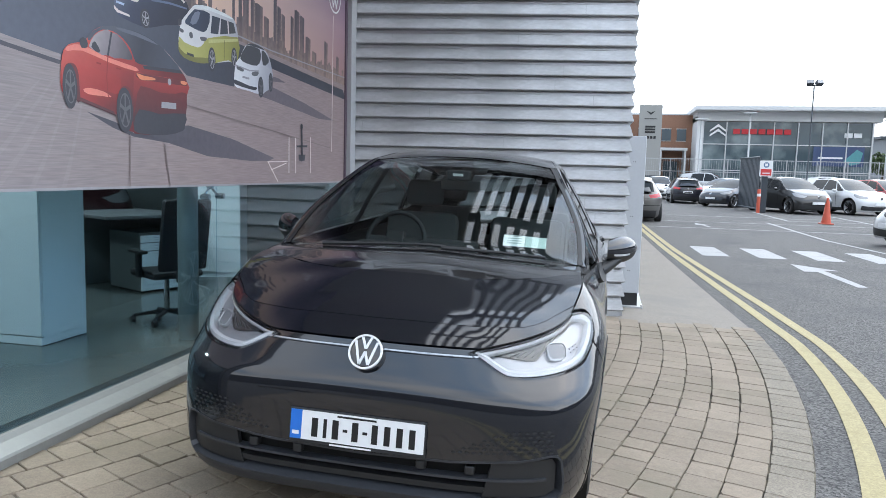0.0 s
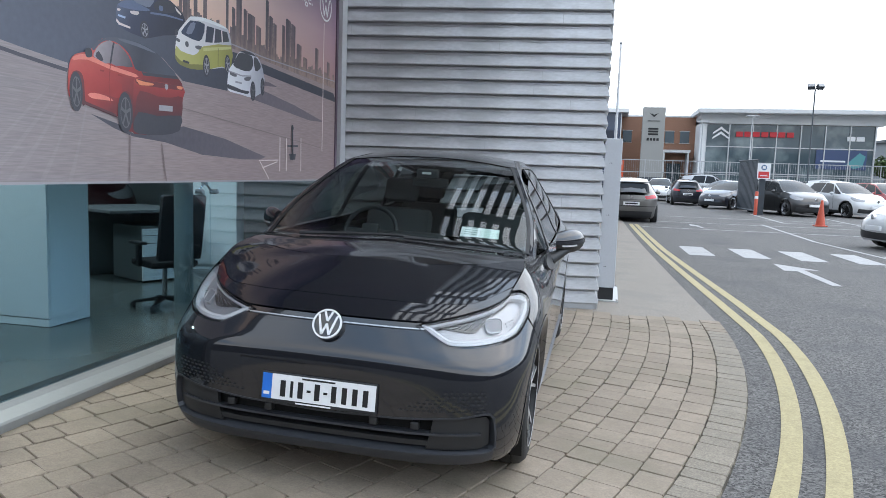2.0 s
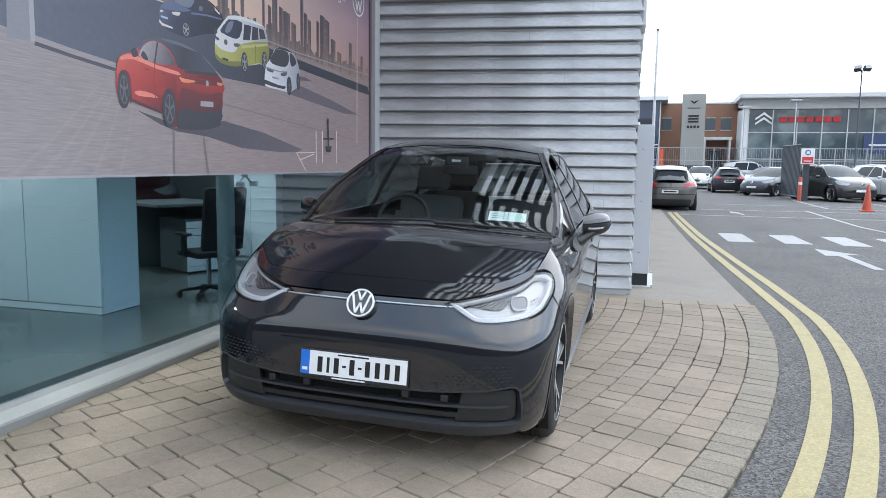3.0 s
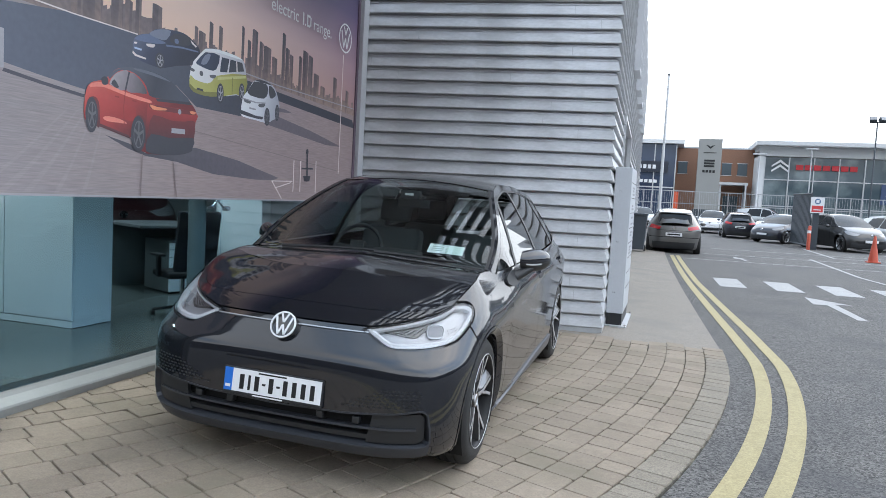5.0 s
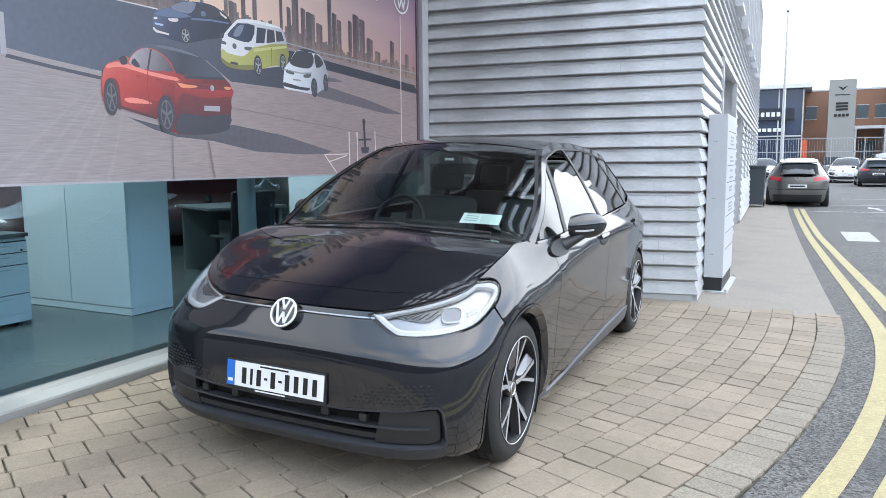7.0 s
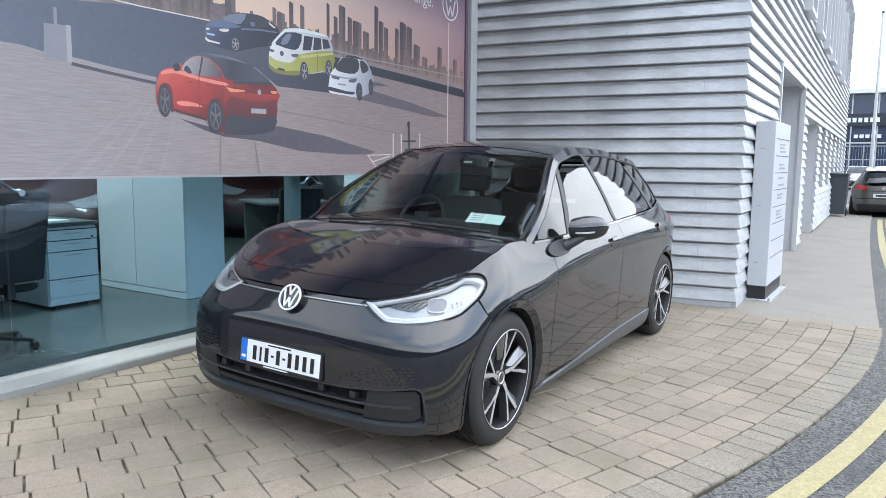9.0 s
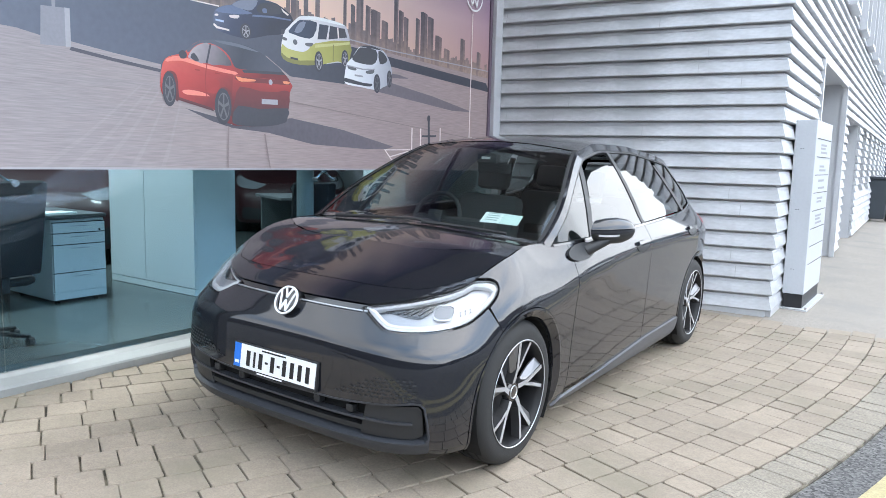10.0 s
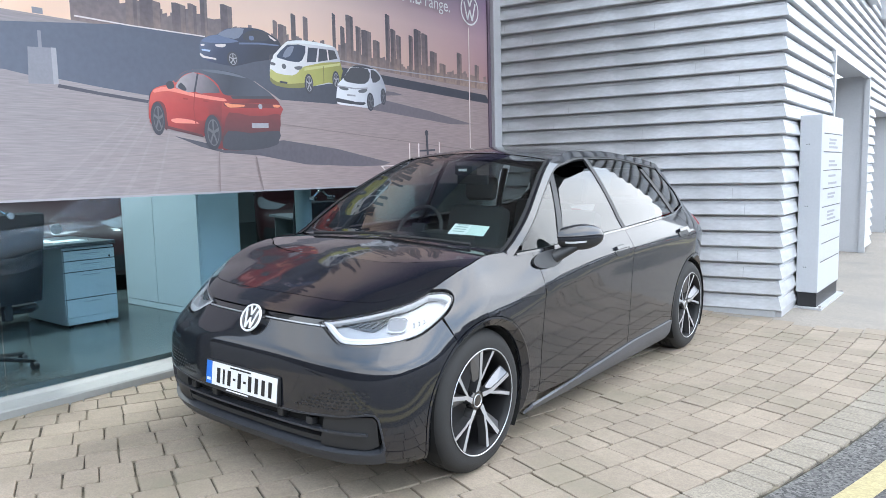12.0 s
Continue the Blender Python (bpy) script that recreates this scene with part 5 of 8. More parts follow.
# door mirrors
for sd in (1, -1):
    mir = new("door_mirror")
    mir.parent, mir.empty_display_size = hero, 0.05
    def ring_pt(b, a):
        # b outwards along the swept body, a round its section
        k = math.sqrt(max(1 - (max(b - 0.45, 0) / 0.55) ** 2, 0.004)) if b > 0.45 else (0.78 + 0.22 * math.sin(b / 0.45 * math.pi / 2))
        c = Vector((0.875 + 0.158 * b, 1.500 + 0.145 * b, 1.050 + 0.004 * b))
        return c + Vector((0, 0.085 * math.cos(a) * k, (0.066 if math.sin(a) > 0 else 0.070) * math.sin(a) * k))
    rows = [i / 12 for i in range(13)]
    def wrap(a0, a1, grow):
        bm = bmesh.new()
        vs = []
        for b in rows:
            vs.append([])
            for j in range(13):
                a = a0 + (a1 - a0) * j / 12
                q = ring_pt(b, a) + Vector((0.0, math.cos(a), math.sin(a))) * grow
                vs[-1].append(bm.verts.new((q.x * sd, q.y, q.z)))
        for r0, r1 in zip(vs, vs[1:]):
            for j in range(12):
                bm.faces.new((r0[j], r0[j + 1], r1[j + 1], r1[j]))
        bm.faces.new(vs[0]), bm.faces.new(vs[-1])
        bmesh.ops.recalc_face_normals(bm, faces=bm.faces)
        return bm
    part("mirror_cap", wrap(radians(-14), radians(194), 0.002), PAINT, mir, smooth=True)
    part("mirror_base", wrap(radians(194), radians(346), 0.0), SATIN, mir, smooth=True)
    bm = bmesh.new()
    vs = []
    for i in range(9):
        b = 0.22 + 0.52 * i / 8
        vs.append([])
        for a in (radians(195), radians(199), radians(204)):
            q = ring_pt(b, a) + Vector((0.0, math.cos(a), math.sin(a))) * 0.003
            vs[-1].append(bm.verts.new((q.x * sd, q.y, q.z)))
    for r0, r1 in zip(vs, vs[1:]):
        for j in range(2):
            bm.faces.new((r0[j], r0[j + 1], r1[j + 1], r1[j]))
    part("indicator", bm, GUIDE, mir, "white indicator lens", smooth=True)
    foot = [(1.385 + 0.14 * math.cos(2 * math.pi * k / 24), 0.943 + 0.042 * math.sin(2 * math.pi * k / 24) + 0.01 * math.cos(2 * math.pi * k / 24)) for k in range(24)]
    part("mirror_foot", skin(bmesh.new(), yz(foot), S.side(0.012), (0.04, 0.02), mirror=sd < 0, depth=0.02), SATIN, mir, smooth=True)
    bm = bmesh.new()
    rod(bm, (sd * 0.845, 1.44, 0.945), (sd * 0.935, 1.525, 1.005), 0.034, 0.024, 20)
    part("mirror_arm", bm, SATIN, mir, smooth=True)
    part("mirror_face", boxes((*sorted((sd * 0.905, sd * 0.995)), 1.600, 1.606, 1.012, 1.088), bevel=0.003), CHROME, mir)

# door handles: a dark ellipse laid on for the shaded dish, and a bar
for sd, df, dr in ((1, doors_f[0], doors_r[0]), (-1, doors_f[1], doors_r[1])):
    for yc, zc, dd in ((2.235, 0.905, df), (3.34, 0.925, dr)):
        cup = [(yc + 0.105 * math.cos(2 * math.pi * k / 20), zc + 0.036 * math.sin(2 * math.pi * k / 20)) for k in range(20)]
        part("handle_cup", skin(bmesh.new(), yz(cup), S.side(0.0025), (0.04, 0.03), mirror=sd < 0, depth=0), SATIN, dd, smooth=True)
        hb = [(yc - 0.10, zc + 0.008), (yc + 0.10, zc + 0.012), (yc + 0.10, zc + 0.030), (yc - 0.09, zc + 0.028)]
        part("door_handle", skin(bmesh.new(), yz(dense(hb + hb[:1], 4)[:-1]), S.side(0.018), (0.04, 0.03), mirror=sd < 0, depth=0.018), PAINT, dd, smooth=True)
# bright wing flash
for sd in (1, -1):
    fl = dense(yz([(1.067, 0.789), (1.275, 0.787), (1.288, 0.821)]), 5)
    part("wing_badge", skin(bmesh.new(), fl, S.side(0.004), (0.05, 0.03), mirror=sd < 0, depth=0.006), SPOKEGREY, hero, smooth=True)
# wipers
for x0, x1, ya in ((-0.52, 0.10, 1.03), (0.08, 0.58, 1.045)):
    bm = bmesh.new()
    pts = [Vector((x0 + (x1 - x0) * i / 8, ya - 0.01 + 0.03 * (i / 8), 0)) for i in range(9)]
    pts = [Vector((p.x, p.y, S.T(p.x, p.y) + 0.014)) for p in pts]
    loops = [[bm.verts.new((p.x, p.y + 0.006 * math.cos(2 * math.pi * k / 8), p.z + 0.007 * math.sin(2 * math.pi * k / 8))) for k in range(8)] for p in pts]
    for r0, r1 in zip(loops, loops[1:]):
        for k in range(8):
            bm.faces.new((r0[k], r0[(k + 1) % 8], r1[(k + 1) % 8], r1[k]))
    bm.faces.new(loops[0]), bm.faces.new(loops[-1])
    part("wiper", bm, SATIN, hero)
    bm = bmesh.new()
    rod(bm, pts[0] + Vector((0.0, 0.0, -0.005)), pts[4], 0.011, 0.008, 8)
    part("wiper_arm", bm, SATIN, hero)
# sensor behind the windscreen, roof aerial
part("mirror_sensor", boxes((-0.07, 0.07, 1.80, 1.86, 1.36, 1.42), bevel=0.01), DASH, hero)
part("sensor_label", boxes((-0.03, 0.03, 1.792, 1.797, 1.385, 1.40)), PAPER, hero)
part("inner_mirror", boxes((-0.12, 0.12, 1.90, 1.915, 1.30, 1.36), bevel=0.006), DASH, hero)
bm = bmesh.new()
vs = bmesh.ops.create_cone(bm, segments=12, radius1=1, radius2=0.2, depth=1, cap_ends=True)["verts"]
for v in vs:
    v.co = Vector((0.02 * v.co.x, 3.55 + 0.06 * v.co.y + 0.04 * v.co.z, 1.485 + 0.05 * v.co.z))
part("roof_aerial", bm, GLOSS, hero, smooth=True)

# interior
bm = bmesh.new()
box(bm, -0.70, 0.70, 1.02, 1.75, 0.80, 0.93, 0.04)
box(bm, -0.16, 0.16, 1.55, 1.72, 0.90, 1.02, 0.02)
box(bm, -0.55, -0.30, 1.55, 1.70, 0.90, 0.99, 0.02)
part("dashboard", bm, DASH, hero, smooth=True)
def seat(x, y, hx=0.25):
    st = new("seat")
    st.parent, st.empty_display_size = hero, 0.05
    bm = box(bmesh.new(), x - hx, x + hx, y - 0.25, y + 0.28, 0.42, 0.58, 0.05)
    part("cushion", bm, FABRIC, st, smooth=True)
    bm = box(bmesh.new(), x - hx, x + hx, -0.07, 0.07, 0.0, 0.62, 0.055)
    bmesh.ops.transform(bm, matrix=pose(0, y + 0.30, 0.52, -16, 0, 0), verts=bm.verts)
    part("backrest", bm, FABRIC, st, smooth=True)
    bm = box(bmesh.new(), x - 0.13, x + 0.13, -0.045, 0.045, 0.66, 0.84, 0.04)
    bmesh.ops.transform(bm, matrix=pose(0, y + 0.30, 0.52, -14, 0, 0), verts=bm.verts)
    part("headrest", bm, FABRIC, st, smooth=True)
seat(-0.36, 2.05), seat(0.36, 2.05), seat(-0.36, 3.0), seat(0.36, 3.0)
sw = new("steering_wheel")
sw.parent, sw.matrix_basis, sw.empty_display_size = hero, pose(-0.36, 1.80, 0.985, 65, 0, 0), 0.05
bm = bmesh.new()
prof = [(0.016 * math.sin(2 * math.pi * k / 10), 0.175 + 0.014 * math.cos(2 * math.pi * k / 10)) for k in range(10)]
part("rim", lathe(bm, prof, axis="Z", seg=36, closed=True), DASH, sw, smooth=True)
part("spokes", boxes((-0.17, 0.17, -0.02, 0.02, -0.012, 0.012), (-0.055, 0.055, -0.075, 0.05, -0.02, 0.03), bevel=0.006), DASH, sw)
# wheels
for cy in (FA, RA):
    wheel(hero, pose(0.745, cy, WZ, 0, 0, 0))
    wheel(hero, pose(-0.745, cy, WZ, 0, 0, 180))
# paper behind the windscreen
pp = thing("paper", "white printed sheet lying behind the windscreen", "paper", CAR_M)
part("sheet", skin(bmesh.new(), [(0.362, 1.155), (0.470, 1.168), (0.465, 1.240), (0.358, 1.230)], S.top(-0.012), (0.05, 0.05), depth=0.001), PAPER, pp)
part("sheet", skin(bmesh.new(), [(0.471, 1.168), (0.575, 1.180), (0.570, 1.250), (0.466, 1.240)], S.top(-0.012), (0.05, 0.05), depth=0.001), mat("pale_green_card", (0.66, 0.76, 0.70), 0.6), pp, "pale green end")
for k in range(4):
    y = 1.175 + 0.016 * k
    part("print_bar", skin(bmesh.new(), [(0.38, y), (0.45, y + 0.008), (0.45, y + 0.014), (0.38, y + 0.006)], S.top(-0.0115), (0.05, 0.05), depth=0.0005), mat("print_grey", (0.35, 0.42, 0.38), 0.6) if k == 0 else bpy.data.materials["print_grey"], pp)

# ---- showroom furniture ----
OFFWHITE = mat("white_laminate", (0.78, 0.82, 0.83), 0.4, 0, 0.04, 2)
DESKTOP = mat("grey_desk_top", (0.13, 0.135, 0.14), 0.7, 0, 0.08, 3)
BLACKPL = mat("black_plastic", (0.02, 0.02, 0.022), 0.5, 0, 0.1)
ORANGEPL = mat("orange_plastic", (0.7, 0.10, 0.03), 0.5, 0, 0.1)
MAROON = mat("dark_maroon_paint", (0.035, 0.010, 0.012), 0.45, 0, 0.05, coat=0.25)
RED = mat("red_paint", (0.30, 0.012, 0.012), 0.3, 0, 0.05, coat=1.0)

cab = thing("cupboard", "tall white two-door office cupboard", "cupboard", pose(-3.52, 4.03, FLOOR_Z))
part("carcass", boxes((-1.27, 0.0, 0.022, 0.43, 0.06, 1.95)), OFFWHITE, cab)
part("plinth", boxes((-1.268, -0.002, 0.002, 0.43, 0.004, 0.058)), OFFWHITE, cab)
for x0, x1 in ((-1.268, -0.714), (-0.706, -0.002)):
    d = part("cupboard_door", boxes((x0, x1, 0.0, 0.02, 0.065, 1.945), bevel=0.002), OFFWHITE, cab)
    part("lock", rod(bmesh.new(), ((-0.74 if x0 < -1 else -0.68), 0.001, 1.06), ((-0.74 if x0 < -1 else -0.68), -0.012, 1.06), 0.009), CHROME, d)

bk = thing("cupboard", "tall white office cupboard standing further back", "cupboard", pose(-3.80, 7.26, FLOOR_Z, 0, 0, 18))
part("carcass", boxes((-0.56, 0.0, 0.022, 0.45, 0.0, 1.95), bevel=0.003), OFFWHITE, bk)
d = part("cupboard_door", boxes((-0.558, -0.002, 0.0, 0.02, 0.065, 1.945), bevel=0.002), OFFWHITE, bk)
part("lock", rod(bmesh.new(), (-0.50, 0.001, 1.06), (-0.50, -0.012, 1.06), 0.009), CHROME, d)
# grey laminate with the shade below the counter put into its colour
PANELSHADE = mat("grey_laminate_panel", (0.13, 0.145, 0.145), 0.45, 0, 0.06, 2)

def pedestal(label, m, group="", back=0.58, shell=OFFWHITE):
    p = thing("drawer_unit", label, "drawers", m, group)
    part("carcass", boxes((-back, -0.022, 0.0, 0.43, 0.02, 0.58), bevel=0.003), shell, p)
    z = 0.025
    for h in (0.05, 0.135, 0.195, 0.080, 0.075):
        z1 = z + h
        if h > 0.06:
            d = part("drawer_front", boxes((-0.02, 0.0, 0.004, 0.426, z + 0.003, z1 - 0.003), bevel=0.002), OFFWHITE, p)
            part("grip", boxes((0.0, 0.008, 0.14, 0.29, z1 - 0.03, z1 - 0.024)), TRIM, d)
            # black strip fills the gap in place of its shade
            part("gap", boxes((-0.021, -0.002, 0.004, 0.426, z1 - 0.003, z1 + 0.003)), INK, d)
        else:
            part("kick_panel", boxes((-0.02, -0.002, 0.004, 0.426, z, z1)), OFFWHITE, p)
        z = z1
    part("lock", rod(bmesh.new(), (0.0, 0.38, 0.50), (0.006, 0.38, 0.50), 0.008), INK, p)
    for cx in (0.08 - back, -0.08):
        for cy in (0.06, 0.37):
            part("caster", rod(bmesh.new(), (cx, cy - 0.015, 0.02), (cx, cy + 0.015, 0.02), 0.02), BLACKPL, p)
    return p
pedestal("white four-drawer office pedestal on casters", pose(-4.04, 3.12, FLOOR_Z) @ Matrix.Diagonal((1, 1, 1.147, 1)), "drawer pedestals", 0.76)
pedestal("drawer pedestal with white fronts and grey sides under a counter", pose(-4.15, 6.0, FLOOR_Z, 0, 0, -25), "drawer pedestals", shell=PANELSHADE)
desk = thing("desk", "grey-topped office desk with white panel legs", "desk", pose(-4.05, 3.0, FLOOR_Z))
part("top", boxes((-0.80, 0.02, -1.7, 0.56, 0.674, 0.704), bevel=0.004), DESKTOP, desk)
part("leg_panel", boxes((-0.78, -0.02, -1.66, -1.63, 0.0, 0.673)), OFFWHITE, desk)
part("leg_panel", boxes((-0.78, -0.75, -1.63, 0.10, 0.1, 0.673)), OFFWHITE, desk)
for i, (x, y, a) in enumerate(((-4.2, 3.2, 8), (-4.35, 3.0, -12), (-4.25, 2.7, 20))):
    pp = thing("paper_stack", "loose white papers lying on the desk", "papers", pose(x, y, FLOOR_Z + 0.704, 0, 0, a))
    part("sheets", boxes((-0.105, 0.105, -0.15, 0.15, 0.0005, 0.012 + 0.006 * i)), PAPER, pp)
ctr = thing("counter", "low grey laminate counter with a grey top", "counter", pose(-4.3, 5.75, FLOOR_Z, 0, 0, -25))
part("front", boxes((-0.9, -0.02, 0.78, 0.82, 0.0, 0.72)), PANELSHADE, ctr)
part("end_panel", boxes((-0.9, -0.87, 0.0, 0.78, 0.0, 0.72)), PANELSHADE, ctr)
part("top", boxes((-0.95, 0.05, -0.05, 0.85, 0.72, 0.75), bevel=0.004), DESKTOP, ctr)

def office_chair(m, label, spin=0.4, foot=CHROME):
    c = thing("office_chair", label, "chair", m, "office chairs")
    for k in range(5):
        a = 2 * math.pi * k / 5 + spin
        e = (0.30 * math.cos(a), 0.30 * math.sin(a))
        bm = bmesh.new()
        rod(bm, (0, 0, 0.10), (e[0], e[1], 0.065), 0.022, 0.014, 10)
        lg = part("foot", bm, foot, c)
        part("caster", rod(bmesh.new(), (e[0] - 0.02, e[1], 0.03), (e[0] + 0.02, e[1], 0.03), 0.03, seg=14), BLACKPL, lg)
    part("column", rod(bmesh.new(), (0, 0, 0.08), (0, 0, 0.44), 0.025), CHROME, c)
    bm = box(bmesh.new(), -0.25, 0.25, -0.24, 0.25, 0.43, 0.50, 0.035)
    part("seat", bm, CHAIRF, c, smooth=True)
    bm = bmesh.new()
    box(bm, -0.23, 0.23, -0.035, 0.035, 0.0, 0.66, 0.03)
    for v in bm.verts:
        v.co.y += 0.12 * (v.co.x / 0.23) ** 2 * 0.35 - 0.04 * math.sin(math.pi * v.co.z / 0.6)
    bmesh.ops.transform(bm, matrix=pose(0, 0.27, 0.52, -9, 0, 0), verts=bm.verts)
    part("backrest", bm, CHAIRF, c, smooth=True)
    part("back_stem", boxes((-0.03, 0.03, 0.24, 0.29, 0.40, 0.66), bevel=0.008), BLACKPL, c)
    for s in (-1, 1):
        part("armrest_post", boxes((s * 0.27 - 0.02, s * 0.27 + 0.02, -0.02, 0.05, 0.44, 0.66), bevel=0.008), BLACKPL, c)
        part("armrest", boxes((s * 0.27 - 0.04, s * 0.27 + 0.04, -0.13, 0.13, 0.66, 0.69), bevel=0.012), BLACKPL, c)
    part("lever", rod(bmesh.new(), (-0.05, 0.05, 0.41), (-0.30, 0.05, 0.40), 0.008), BLACKPL, c)
    return c
office_chair(pose(-3.24, 5.03, FLOOR_Z, 0, 0, -120) @ Matrix.Scale(0.84, 4), "black upholstered swivel office chair with armrests", 0.75, BLACKPL)
office_chair(pose(-3.12, 2.22, FLOOR_Z, 0, 0, -82) @ Matrix.Scale(0.88, 4), "black swivel chair with a dark base beside the desk", 0.96, BLACKPL)
colm = thing("column", "slim grey-green round column behind the glass", "column", pose(-2.76, 4.57, FLOOR_Z))
part("shaft", lathe(bmesh.new(), [(0.0, 0.070), (3.7, 0.070)], axis="Z", seg=32), mat("column_paint", (0.17, 0.21, 0.21), 0.5), colm, smooth=True)
for y in (2.105, 4.655):
    sp = thing("glass_fitting", "chrome four-armed glass fitting", "fitting", pose(-2.60, y, 1.24), group="glass fittings")
    part("hub", rod(bmesh.new(), (-0.05, 0, 0.05), (-0.012, 0, 0.05), 0.02), CHROME, sp)
    for sy in (-1, 1):
        part("arm", rod(bmesh.new(), (-0.03, 0, 0.05), (-0.03, sy * 0.10, -0.02), 0.008), CHROME, sp)
        part("button", rod(bmesh.new(), (-0.04, sy * 0.10, -0.02), (0.02, sy * 0.10, -0.02), 0.020, seg=18), CHROME, sp)

# ---- sign pillar beside the wall ----
SIGN = mat("white_sign_sheet", (0.52, 0.54, 0.57), 0.4, 0.1, 0.05, 2)
tot = thing("sign_pillar", "white steel directory pillar on a black plinth", "sign", pose(0, 0, plaza_z(0.5)))
part("cabinet", boxes((0.335, 0.53, 8.2, 9.25, 0.15, 1.88), bevel=0.006), SIGN, tot)
part("plinth", boxes((0.345, 0.52, 8.22, 9.23, -0.03, 0.148)), SATIN, tot)
part("base_plate", boxes((0.30, 0.58, 8.14, 9.30, -0.035, 0.008)), TRIM, tot)
for i, z in enumerate((1.70, 1.52, 1.34, 1.16, 0.98, 0.80, 0.62, 0.44)):
    part("divider", boxes((0.5305, 0.5325, 8.3, 9.2, z, z + 0.008)), INK, tot)
    if i < 5:
        for j, (w, dz) in enumerate(((0.42, 0.11), (0.30, 0.07), (0.36, 0.035))):
            if (i + j) % 4 != 3:
                part("text_bar", boxes((0.5305, 0.532, 8.55, 8.55 + w, z - dz - 0.03, z - dz - 0.008)), mat("sign_ink_%d_%d" % (i, j), (0.30, 0.31, 0.33), 0.5), tot)
for z in (0.4, 1.0, 1.6):
    for x in (0.40, 0.42):
        part("screw", rod(bmesh.new(), (x, 8.2005, z), (x, 8.197, z), 0.005, seg=8), INK, tot)
for x, y in ((0.565, 8.16), (0.565, 9.28), (0.315, 8.16)):
    part("bolt", rod(bmesh.new(), (x, y, 0.008), (x, y, 0.03), 0.012, seg=8), CHROME, tot)

# ---- parked cars in the yard and in the showroom ----
CARGLASS = mat("dark_car_glass", (0.012, 0.014, 0.016), 0.12, 0, 0.05, spec=0.35)
HEADL = mat("pale_headlamp", (0.22, 0.23, 0.25), 0.22, 0.0, 0.05, coat=1.0)
def side_outline(z0=0.2):
    pts = yz(arc_pts(FA, WZ, ARCH, 205, -25, 14)) + yz([(1.25, z0), (3.15, z0)]) + yz(arc_pts(RA, WZ, ARCH, 205, -25, 14))
    end = math.pi + S.YB - S.YE
    pts += [(S.uy(4.1, z0), z0), (end, z0)] + dense([(end, z0), (end, 0.93)], 6)[1:]
    top = []
    for i in range(61):
        u = end * (1 - i / 60)
        top.append((u, min(S.edge(u), 1.5) if u < S.uy(4.0, 1.0) else min(S.edge(u), 0.96 if u > S.uy(4.2, 0.9) else S.edge(u))))
    return pts + top + dense([(0.0, top[-1][1]), (0.0, z0)], 6)[1:]
BODY_SIDE = side_outline()
TOP_POLY = [(p[0], p[1]) for p in front_xy] + edge_xy(0.64, 4.0, 40) + [(0.5, 4.2), (0.45, 4.235), (0.0, 4.235)]
